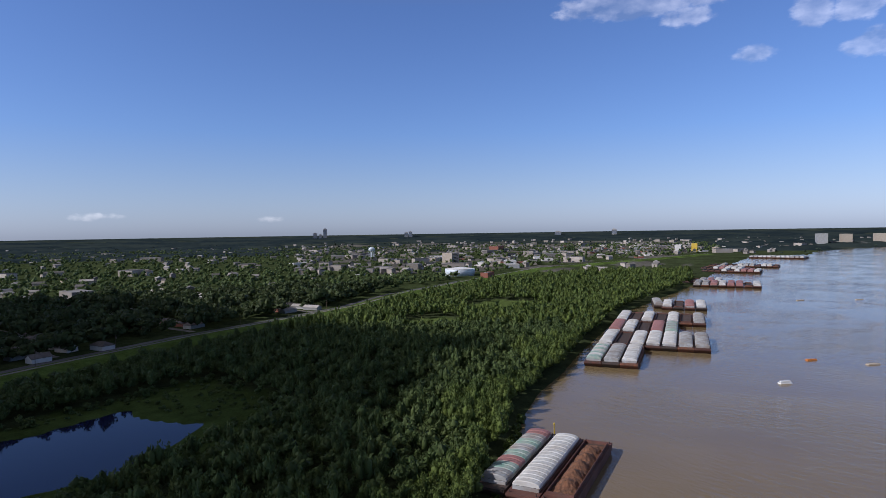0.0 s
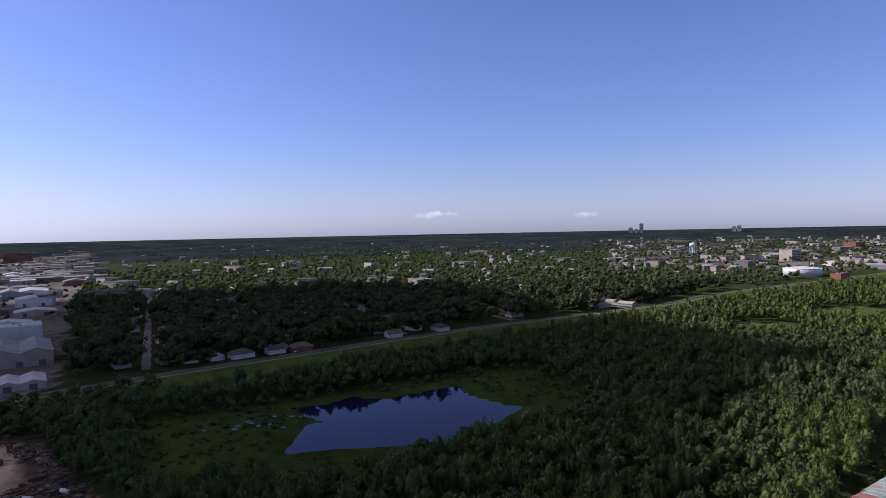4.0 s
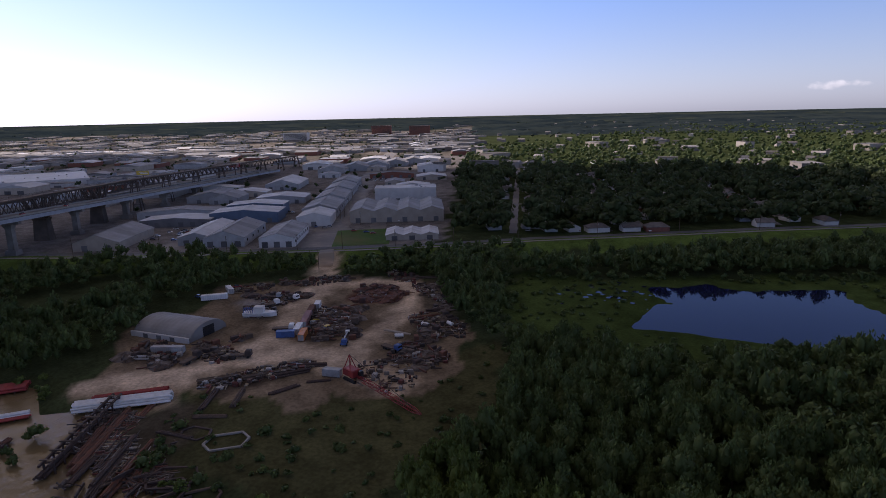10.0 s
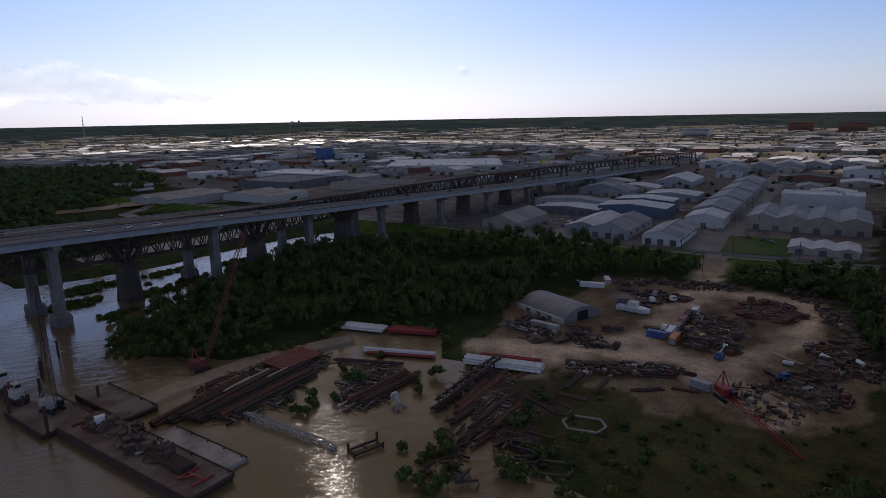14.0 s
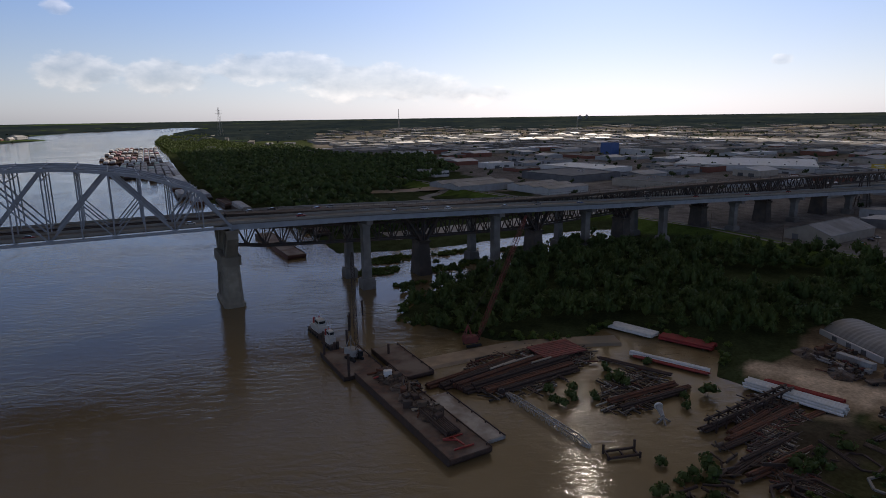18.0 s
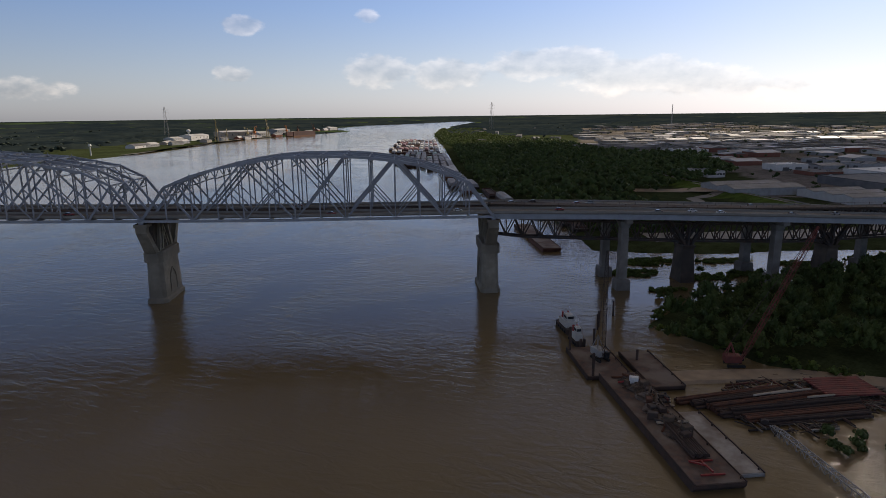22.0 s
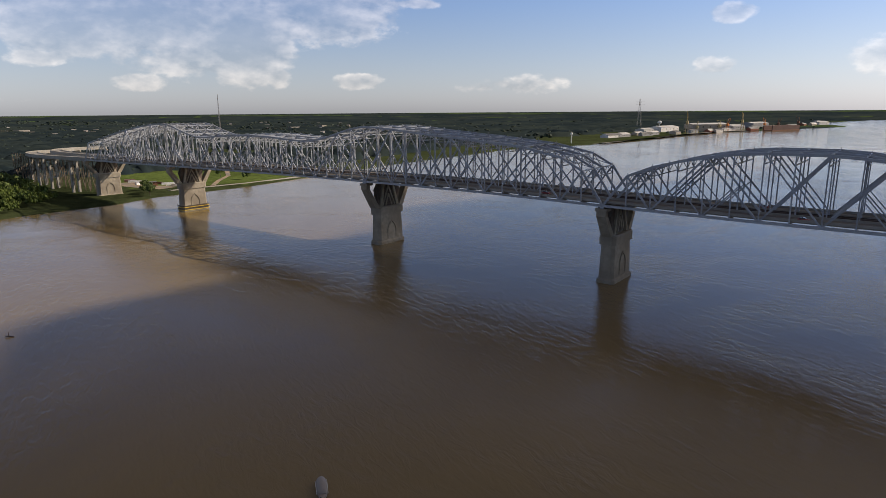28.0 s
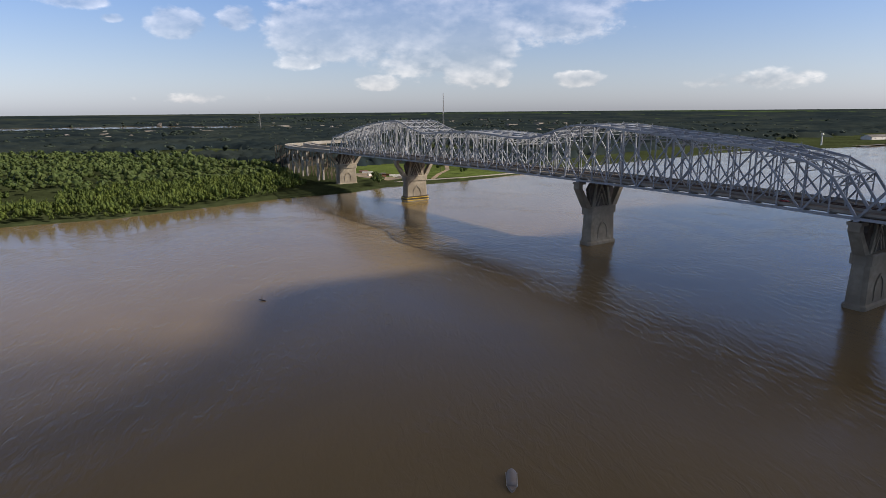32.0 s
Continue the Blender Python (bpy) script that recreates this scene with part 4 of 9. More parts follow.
    if fender:
        for z in (1.0, 2.2, 3.4, 4.6):
            part("fender_rail", Shape().loft([ring(z, 1.5, 1.5), ring(z + 0.5, 1.5, 1.5)]).me("fender_rail", M["yellow"] if z in (1.0, 3.4) else M["hull_dark"]), p)
    return p


for s, f in ((-36, False), (125, False), (286, False), (526, True), (689, False)):
    river_pier(s, low(s) - 1.3, "tall weathered concrete bridge pier with splayed arms" + (" and yellow striped fender" if f else ""), f)


# ---- approaches ----
def road_z(s):
    return float(np.interp(s, [-960, -715, -560, -370, -270, -180, -100, -36], [8.4, 15.0, 20.8, 28.2, 32.2, 36.3, 39.6, 41.2]))


def rail_z(s):
    return float(np.interp(s, [-1500, -738, -529, -440, -358, -247, -168, -108, -36], [13.0, 29.5, 34.0, 35.8, 36.6, 37.0, 38.2, 40.2, 43.2]))


def curve_v(s):
    """The approach bends a little towards the land far out."""
    return 0.0 if s > -560 else -((-560 - s) ** 2) * 0.00012


def viaduct():
    south = thing("approach_viaduct", BM, "grey road viaduct with steel girders on concrete piers", "viaduct", "road approaches")
    S = list(range(-960, -36, 12)) + [-36.2]
    for v0, v1 in ((0.5, 14.5), (27.0, 41.0)):
        def rg(s, a, b, za, zb):
            c = curve_v(s)
            z = road_z(s)
            return [bp(s, a + c, z + za), bp(s, b + c, z + za), bp(s, b + c, z + zb), bp(s, a + c, z + zb)]
        part("road_deck", Shape().loft([rg(s, v0, v1, -0.5, 0) for s in S]).me("road_deck", M["road_dust"]), south)
        for a in (v0, v1 - 0.4):
            part("parapet", Shape().loft([rg(s, a, a + 0.4, 0.004, 1.0) for s in S]).me("parapet", M["pale_concrete"]), south)
        for a in (v0 + 0.6, v0 + 5, v0 + 9, v1 - 1.2):
            part("girder", Shape().loft([rg(s, a, a + 0.5, -3.1, -0.504) for s in S]).me("girder", M["steel"]), south)
        for s in (-102, -181, -248, -316, -388, -460, -535, -612, -684, -756, -828):
            c, z = curve_v(s), road_z(s) - 3.15
            sh = Shape().loft([[bp(s - 1.6, v0 - 0.3 + c, z - 1.8), bp(s + 1.6, v0 - 0.3 + c, z - 1.8), bp(s + 1.6, v1 + 0.3 + c, z - 1.8), bp(s - 1.6, v1 + 0.3 + c, z - 1.8)],
                               [bp(s - 1.6, v0 - 0.3 + c, z), bp(s + 1.6, v0 - 0.3 + c, z), bp(s + 1.6, v1 + 0.3 + c, z), bp(s - 1.6, v1 + 0.3 + c, z)]])
            part("pier_cap", sh.me("pier_cap", M["pier_concrete"]), south)
            mid = (v0 + v1) / 2 + c
            sh = Shape().loft([[bp(s + a * w, mid + b * w * 1.1, zz) for a, b in ((-1, -1), (1, -1), (1, 1), (-1, 1))] for w, zz in ((3.4, -3), (3.4, 4), (3.0, 5.5), (2.0, 5.6), (1.9, z - 5.0), (2.4, z - 3.2), (2.9, z - 1.8))])
            part("pier_shaft", sh.me("pier_shaft", M["pier_concrete"]), south)
    rail = thing("rail_viaduct", BM, "old dark steel railway deck trusses on tower piers", "viaduct")
    n = 0
    stops = [-37, -140, -218, -291, -367, -441, -515, -582, -648, -722, -796, -870, -944, -1018, -1092]
    for a, b in zip(stops, stops[1:]):
        k = 12 if a > -100 else 9 if a > -300 else 6
        S2 = [a + (b - a) * i / k for i in range(k + 1)]
        dep = float(np.interp(a, [-800, -500, -340, -37], [5, 7, 9, 11]))
        for v in (18.5, 23.5):
            def chord_at(u, f):
                """f: 0 under the deck, 1 middle chord, 2 bottom chord."""
                zt = rail_z(u) - 1.2
                zb = float(np.interp(u, [-560, -425, -351, -277, -203, -181, -132, -56, -37], [zt - 7, zt - 10, 26, 22, 19.3, 19.8, 21.5, 25.5, 28.0]))
                return zt if f == 0 else zb if f == 2 else max(zb + (zt - zb) * 0.45, min(zt, zb + 9.0))
            def node(u, f):
                return bp(u, v + curve_v(u), chord_at(u, f))
            def run(stops_, f, q, hh):
                return Shape().loft([[bp(u, v + curve_v(u) + d0, chord_at(u, f) + d1) for d0, d1 in ((-q, -hh), (q, -hh), (q, hh), (-q, hh))] for u in stops_])
            part("deck_chord", run(S2, 0, 0.3, 0.45).me("deck_chord", M["old_steel"]), rail)
            part("middle_chord", run(S2, 1, 0.25, 0.35).me("middle_chord", M["old_steel"]), rail)
            part("bottom_chord", run(S2, 2, 0.3, 0.45).me("bottom_chord", M["old_steel"]), rail)
            far_web = Shape()
            for i in range(k):
                h_ = (S2[i] + S2[i + 1]) / 2
                webs = [(node(S2[i], 2), node(h_, 1), 0.5), (node(h_, 1), node(S2[i + 1], 2), 0.5), (node(S2[i], 2), node(S2[i], 0), 0.4)]
                if i % 2 == 0:
                    webs.append((node(S2[i], 1), node(S2[i + 1], 0), 0.4))
                else:
                    webs.append((node(S2[i], 0), node(S2[i + 1], 1), 0.4))
                for p0, p1, w in webs:
                    if a > -250:
                        member(rail, "web_member", p0, p1, w, None, "old_steel")
                    else:
                        far_web.beam(p0, p1, w)
            if far_web.v:
                part("web_members", far_web.me("web_members", M["old_steel"]), rail)
        sh = Shape().loft([[bp(s, 17 + curve_v(s), rail_z(s) - 0.7), bp(s, 25 + curve_v(s), rail_z(s) - 0.7), bp(s, 25 + curve_v(s), rail_z(s)), bp(s, 17 + curve_v(s), rail_z(s))] for s in S2])
        part("rail_deck", sh.me("rail_deck", M["timber"]), rail)
        sh = Shape()
        for s in S2[:-1]:
            for v in (16.8, 25.2):
                sh.beam(bp(s, v + curve_v(s), rail_z(s)), bp(s, v + curve_v(s), rail_z(s) + 1.2), 0.15)
        for v in (16.8, 25.2):
            sh.beam(bp(a, v + curve_v(a), rail_z(a) + 1.15), bp(b, v + curve_v(b), rail_z(b) + 1.15), 0.12)
        part("railing", sh.me("railing", M["old_steel"]), rail)
        s, z = b, rail_z(b) - 1.7
        c = curve_v(s)
        if b > -560:
            head = float(np.interp(s, [-520, -367, -291, -218, -140], [17, 20, 18.5, 17.5, 19.5]))
            sh = Shape().loft([[bp(s - 4.2, 14 + c, -3), bp(s + 4.2, 14 + c, -3), bp(s + 4.2, 28 + c, -3), bp(s - 4.2, 28 + c, -3)], [bp(s - 3.6, 15 + c, 3), bp(s + 3.6, 15 + c, 3), bp(s + 3.6, 27 + c, 3), bp(s - 3.6, 27 + c, 3)],
                               [bp(s - 2.9, 16 + c, head - 2), bp(s + 2.9, 16 + c, head - 2), bp(s + 2.9, 26 + c, head - 2), bp(s - 2.9, 26 + c, head - 2)], [bp(s - 3.5, 15 + c, head), bp(s + 3.5, 15 + c, head), bp(s + 3.5, 27 + c, head), bp(s - 3.5, 27 + c, head)]])
            part("pier_shaft", sh.me("pier_shaft", M["dark_concrete"]), rail)
            for v in (16.5, 18.5, 23.5, 25.5):
                for q in (-1, 1):
                    part("haunch_strut", Shape().beam(bp(s + q * 1.5, v + c, head), bp(s + q * 13, v + c, z), 0.9, 1.1).me("haunch_strut", M["old_steel"]), rail)
                part("haunch_post", Shape().beam(bp(s, v + c, head), bp(s, v + c, z), 0.8).me("haunch_post", M["old_steel"]), rail)
        else:
            sh = Shape()
            for v, w in ((18.5, 15.5), (23.5, 26.5)):
                for q in (-3, 3):
                    sh.beam(bp(s + q, w + c, 0), bp(s + q * 0.4, v + c, z), 0.8)
                for f in (0.25, 0.55, 0.85):
                    va = w + (v - w) * f
                    sh.beam(bp(s - 3 + 1.8 * f, va + c, z * f), bp(s + 3 - 1.8 * f, va + c, z * f), 0.4)
            for f in (0.25, 0.55, 0.85):
                sh.beam(bp(s, 15.5 + 3 * f + c, z * f), bp(s, 26.5 - 3 * f + c, z * f), 0.4)
            part("steel_tower", sh.me("steel_tower", M["old_steel"]), rail)
        n += 1


viaduct()


def far_approach():
    """Beyond the far bank the road swings away on tall bents."""
    t = thing("far_viaduct", BM, "concrete and steel approach on tall bents beyond the far bank", "viaduct", "road approaches")
    line = [(689.2, 0.5, 41.2), (740, 0.5, 40.5), (800, 2, 39.4), (850, 7, 38.5), (900, 17, 37.6), (940, 32, 36.9), (970, 52, 36.2), (990, 78, 35.4), (1000, 110, 34.5)]
    line2 = [(689.2, 26, 41.2), (760, 26, 41.0), (830, 30, 40.5), (890, 42, 40.0), (930, 62, 39.5), (955, 95, 39.0), (970, 140, 38.0)]
    for ln, w in ((line, 14), (line2, 12)):
        rings, par = [], [[], []]
        for k, (s, v, z) in enumerate(ln):
            (a, b, _), (c, d, _) = ln[max(k - 1, 0)], ln[min(k + 1, len(ln) - 1)]
            q = math.hypot(c - a, d - b)
            ns, nv = -(d - b) / q, (c - a) / q
            rings.append([bp(s, v, z - 3), bp(s + ns * w, v + nv * w, z - 3), bp(s + ns * w, v + nv * w, z), bp(s, v, z)])
            for e, o in enumerate((0.0, w - 0.4)):
                par[e].append([bp(s + ns * o, v + nv * o, z + 0.004), bp(s + ns * (o + 0.4), v + nv * (o + 0.4), z + 0.004), bp(s + ns * (o + 0.4), v + nv * (o + 0.4), z + 1), bp(s + ns * o, v + nv * o, z + 1)])
            if k:
                for o in ((w * 0.3, w * 0.75) if ln is line else ()):
                    part("column", Shape().beam(bp(s + ns * o, v + nv * o, -1), bp(s + ns * o, v + nv * o, z - 3), 3.2 if ln is line else 1.4, 2.0).me("column", M["pale_concrete" if ln is line else "tan_steel"]), t)
                part("bent_cap", Shape().beam(bp(s, v, z - 4), bp(s + ns * w, v + nv * w, z - 4), 2.6, 2).me("bent_cap", M["concrete"]), t)
        part("road_deck", Shape().loft(rings).me("road_deck", M["pale_concrete"]), t)
        for e in par:
            part("parapet", Shape().loft(e).me("parapet", M["pale_concrete"]), t)
    for s in range(715, 950, 26):
        tw = part("steel_tower", Shape().beam(bp(s - 6, 20, 36), bp(s + 6, 20, 36), 0.7).me("steel_tower", M["tan_steel"]), t)
        for v in (20, 26):
            for q in (-6, 6):
                part("tower_brace", Shape().beam(bp(s - q, v, 1), bp(s + q, v, 34), 0.5).me("tower_brace", M["tan_steel"]), tw)
                part("tower_leg", Shape().beam(bp(s + q, v, 1), bp(s + q, v, 36), 0.6).me("tower_leg", M["tan_steel"]), tw)


far_approach()

# ---- streets and houses of the town behind the levee ----
AWAY, ASIDE = np.array([-0.883, 0.469]), np.array([0.469, 0.883])   # the street grid


def grid_pt(a, b):
    p = AWAY * a + ASIDE * b
    return float(p[0]), float(p[1])


def grid_of(x, y):
    return x * AWAY[0] + y * AWAY[1], x * ASIDE[0] + y * ASIDE[1]


GRID_YAW = math.degrees(math.atan2(AWAY[1], AWAY[0]))      # local x runs away from the river
town_streets = [[(-352, 262), (-861, 653)], [(-312, 352), (-450, 456), (-700, 650)], [(-262, 440), (-520, 640)], [(-205, 545), (-470, 750)], [(-120, 665), (-420, 900)], [(-330, 560), (-470, 350)], [(-420, 780), (-640, 480)]]
for line in town_streets:
    strip("street", line, 6.0, M["road_dust"], "narrow pale street between houses and trees")


def house_meshes(kind):
    """Meshes of one kind of small house: walls, roof, porch, door, windows."""
    L, W, H, R = ((13, 9, 3.4, 2.6), (16, 10, 3.6, 2.9), (11, 9, 5.8, 2.8), (18, 9, 3.2, 2.2))[kind]
    out = {}
    s = Shape().box(-L / 2, -W / 2, 0, L / 2, W / 2, H)
    if kind != 1:
        s.add([(-L / 2, -W / 2, H), (-L / 2, W / 2, H), (-L / 2, 0, H + R - 0.1), (L / 2, -W / 2, H), (L / 2, W / 2, H), (L / 2, 0, H + R - 0.1)], [(0, 2, 1), (3, 4, 5)])
    out["wall"] = s
    o = 0.55
    r = Shape()
    if kind == 1:
        q = W * 0.42
        base = [(-L / 2 - o, -W / 2 - o), (L / 2 + o, -W / 2 - o), (L / 2 + o, W / 2 + o), (-L / 2 - o, W / 2 + o)]
        r.add([(x, y, H - 0.15) for x, y in base] + [(x, y, H + 0.05) for x, y in base] + [(-L / 2 + q, 0, H + R), (L / 2 - q, 0, H + R)],
              [(3, 2, 1, 0), (0, 1, 5, 4), (1, 2, 6, 5), (2, 3, 7, 6), (3, 0, 4, 7), (4, 5, 9, 8), (6, 7, 8, 9), (5, 6, 9), (7, 4, 8)])
    else:
        for sg in (-1, 1):
            pts = [(-L / 2 - o, sg * (W / 2 + o), H - 0.2), (L / 2 + o, sg * (W / 2 + o), H - 0.2), (L / 2 + o, 0, H + R), (-L / 2 - o, 0, H + R)]
            up = [(x, y, z + 0.22) for x, y, z in pts]
            f = [(0, 1, 2, 3), (4, 5, 6, 7), (0, 1, 5, 4), (1, 2, 6, 5), (2, 3, 7, 6), (3, 0, 4, 7)]
            r.add(pts + up, f)
    out["roof"] = r
    out["porch"] = Shape().box(-L / 2 - 2.2, -W / 2 + 0.6, H - 0.9, -L / 2 - 0.004, W / 2 - 0.6, H - 0.65).beam((-L / 2 - 2, -W / 2 + 1, 0), (-L / 2 - 2, -W / 2 + 1, H - 0.9), 0.22).beam((-L / 2 - 2, W / 2 - 1, 0), (-L / 2 - 2, W / 2 - 1, H - 0.9), 0.22).box(-L / 2 - 2.3, -W / 2 + 0.4, 0, -L / 2 - 0.004, W / 2 - 0.4, 0.35)
    out["door"] = Shape().box(-L / 2 - 0.06, -0.5, 0.36, -L / 2 + 0.02, 0.5, 2.4)
    wins = []
    for x in (0.0,):
        for sg in (-1, 1):
            wins.append(Shape().box(x - 0.6, sg * W / 2 - 0.05, 1.0, x + 0.6, sg * W / 2 + 0.05, 2.4))
    for y in (-W * 0.3, W * 0.3):
        wins.append(Shape().box(-L / 2 - 0.05, y - 0.55, 1.0, -L / 2 + 0.05, y + 0.55, 2.4))
    out["windows"] = wins
    return out


house_kinds = []
for kind in range(4):
    hm = house_meshes(kind)
    for wall in ("wall_white", "wall_tan", "wall_grey", "brick_red"):
        if (kind + len(wall)) % 2 and wall != "wall_white":
            continue
        house_kinds.append(dict(wall=hm["wall"].me("wall", M[wall]), roof=hm["roof"].me("roof", M["pale_shingle" if (kind + len(wall)) % 3 == 0 else "shingle"]), porch=hm["porch"].me("porch", M["white"]), door=hm["door"].me("door", M["timber"]),
                                windows=[w.me("window", M["glass"]) for w in hm["windows"]], name={"wall_white": "white", "wall_tan": "tan", "wall_grey": "grey", "brick_red": "red brick"}[wall]))


def house(x, y, yaw, k, near):
    hk = house_kinds[k % len(house_kinds)]
    t = thing("house", pose(x, y, ground_at(x, y) - 0.15, 0, 0, yaw), hk["name"] + " family house with shingle roof among trees", "house", "houses of the town")
    part("wall", hk["wall"], t)
    part("roof", hk["roof"], t)
    if near:
        part("porch", hk["porch"], t)
        part("door", hk["door"], t)
        for w in hk["windows"]:
            part("window", w, t)


hr = random.Random(5)
HOUSES = [(-346, 291, 0), (-336, 304, 0), (-323, 316, 2), (-311, 337, 0), (-300, 352, 4), (-266, 427, 0), (-245, 470, 2), (-222, 505, 5), (-160, 590, 1), (-148, 612, 1), (-136, 634, 3), (-122, 652, 6), (-112, 672, 3), (-100, 694, 6), (-92, 712, 1), (-84, 728, 3), (-72, 752, 6), (-64, 776, 1)]
for line in town_streets:
    (ax, ay), (bx, by) = line[0], line[-1]
    dist = math.hypot(bx - ax, by - ay)
    ux, uy = (bx - ax) / dist, (by - ay) / dist
    for k in range(1, int(dist / 21)):
        for sg in (-1, 1):
            if hr.random() < 0.78:
                q = k * 21 + hr.uniform(-4, 4)
                HOUSES.append((ax + ux * q - uy * sg * 15, ay + uy * q + ux * sg * 15, hr.randrange(9)))
for n in range(40):
    a, b = hr.uniform(500, 1500), hr.uniform(-100, 1500)
    x, y = -0.62 * a + 0.5 * b - 120, 0.55 * a + 0.62 * b
    if bool(inside(TOWN, x, y)) and far_from(LEVEE, x, y) > 60 and math.hypot(x, y) > 700:
        HOUSES.append((x, y, hr.randrange(9)))
kept = []
for x, y, k in HOUSES:
    if all((x - p) ** 2 + (y - q) ** 2 > 190 for p, q, _ in kept) and bool(inside(TOWN, x, y)) and far_from(LEVEE, x, y) > 36:
        kept.append((x, y, k))
HOUSES = kept
for n, (x, y, k) in enumerate(HOUSES):
    house(x, y, GRID_YAW + 180 + hr.choice((0, 0, 90)) + hr.uniform(-6, 6), k, math.hypot(x, y) < 440)
HOUSE_XY = np.array([(x, y) for x, y, _ in HOUSES])


def clear_of_houses(pts, gap=8.5, street=7.0):
    ok = np.ones(len(pts), bool)
    for x, y in HOUSE_XY:
        ok &= (pts[:, 0] - x) ** 2 + (pts[:, 1] - y) ** 2 > gap * gap
    for line in town_streets:
        ok &= far_from(line, pts[:, 0], pts[:, 1]) > street
    return pts[ok]

# ---- trees ----
rng = np.random.default_rng(7)


def ball(n_ring=4, n_seg=6):
    vs, qs = [], []
    for i in range(n_ring + 1):
        a = math.pi * i / n_ring
        for j in range(n_seg):
            b = 2 * math.pi * j / n_seg
            vs.append((math.sin(a) * math.cos(b), math.sin(a) * math.sin(b), math.cos(a)))
    for i in range(n_ring):
        for j in range(n_seg):
            qs.append((i * n_seg + j, (i + 1) * n_seg + j, (i + 1) * n_seg + (j + 1) % n_seg, i * n_seg + (j + 1) % n_seg))
    return np.array(vs), np.array(qs)


def crown(h, r, leaves, size, seed, lobes=7, core=0.8, trunk=0.30, fine=(3, 5)):
    """A crown of several uneven lobes: dark solid hearts, and many small tilted leaf sprays over them."""
    g = np.random.default_rng(seed)
    bv, bq = ball(*fine)
    V, Q, n = [], [], 0
    mid = h * (0.5 + trunk / 2)
    cs, rs = [], []
    for k in range(lobes):
        a = 2 * math.pi * (k / lobes + g.uniform(-0.06, 0.06))
        d = r * (0.0 if k == 0 else g.uniform(0.38, 0.62))
        zc = mid + (h - mid) * (0.35 if k == 0 else g.uniform(-0.55, 0.3))
        q = r * (0.62 if k == 0 else g.uniform(0.38, 0.56))
        cs.append((math.cos(a) * d, math.sin(a) * d, zc))
        rs.append((q, q, min(q * g.uniform(0.85, 1.15), h - zc)))
    cs, rs = np.array(cs), np.array(rs)
    for c, q in zip(cs, rs):
        w = bv * q * core * (1 + g.uniform(-0.12, 0.12, (len(bv), 1))) + c
        V.append(w)
        Q.append(bq + n)
        n += len(w)
    k = g.integers(0, lobes, leaves)
    d = g.normal(size=(leaves, 3))
    d[:, 2] = np.abs(d[:, 2]) * 1.1 - 0.35
    d /= np.linalg.norm(d, axis=1)[:, None]
    p = cs[k] + d * rs[k] * g.uniform(0.86, 1.12, (leaves, 1))
    t1 = np.cross(d + g.normal(scale=0.55, size=d.shape), g.normal(size=d.shape))
    t1 /= np.linalg.norm(t1, axis=1)[:, None]
    t2 = np.cross(d + g.normal(scale=0.45, size=d.shape), t1)
    t2 /= np.linalg.norm(t2, axis=1)[:, None]
    s = size * g.uniform(0.55, 1.25, (leaves, 1))
    quad = np.stack([p - t1 * s, p - t2 * s * 0.62, p + t1 * s, p + t2 * s * 0.62], 1).reshape(-1, 3)
    V.append(quad)
    Q.append(np.arange(leaves * 4).reshape(-1, 4) + n)
    return np.concatenate(V), np.concatenate(Q)


def willow(h, r, leaves, size, seed, stems=6, fine=(3, 5)):
    """A slender bushy crown: upright uneven plumes from low down, each set with narrow leaf sprays that point up and outwards."""
    g = np.random.default_rng(seed)
    bv, bq = ball(*fine)
    V, Q, n = [], [], 0
    cs, rs = [], []
    for k in range(stems):
        a = 2.4 * k + g.uniform(-0.4, 0.4)
        d = r * (0.12 if k == 0 else g.uniform(0.35, 0.72))
        tall = h * (1.0 if k == 0 else g.uniform(0.62, 0.95))
        half = tall * g.uniform(0.26, 0.36)
        cs.append((math.cos(a) * d, math.sin(a) * d, tall - half))
        q = r * g.uniform(0.42, 0.6)
        rs.append((q, q, half))
    cs, rs = np.array(cs), np.array(rs)
    for c, q in zip(cs, rs):
        w = bv * q * 0.8 * (1 + g.uniform(-0.15, 0.15, (len(bv), 1)))
        w[:, :2] *= (1.0 - 0.18 * w[:, 2:] / q[2])
        V.append(w + c)
        Q.append(bq + n)
        n += len(w)
    k = g.integers(0, stems, leaves)
    d = g.normal(size=(leaves, 3))
    d[:, 2] = np.abs(d[:, 2]) * 1.2 - 0.4
    d /= np.linalg.norm(d, axis=1)[:, None]
    p = d * rs[k] * g.uniform(0.8, 1.15, (leaves, 1))
    p[:, :2] *= (1.0 - 0.2 * p[:, 2:] / rs[k][:, 2:])
    p += cs[k]
    t1 = d * 0.6 + np.array([0, 0, 0.9]) + g.normal(scale=0.45, size=d.shape)
    t1 /= np.linalg.norm(t1, axis=1)[:, None]
    t2 = np.cross(t1, d + g.normal(scale=0.6, size=d.shape))
    t2 /= np.linalg.norm(t2, axis=1)[:, None]
    s = size * g.uniform(0.55, 1.3, (leaves, 1))
    quad = np.stack([p - t1 * s * 0.8, p - t2 * s * 0.42, p + t1 * s, p + t2 * s * 0.42], 1).reshape(-1, 3)
    V.append(quad)
    Q.append(np.arange(leaves * 4).reshape(-1, 4) + n)
    return np.concatenate(V), np.concatenate(Q)


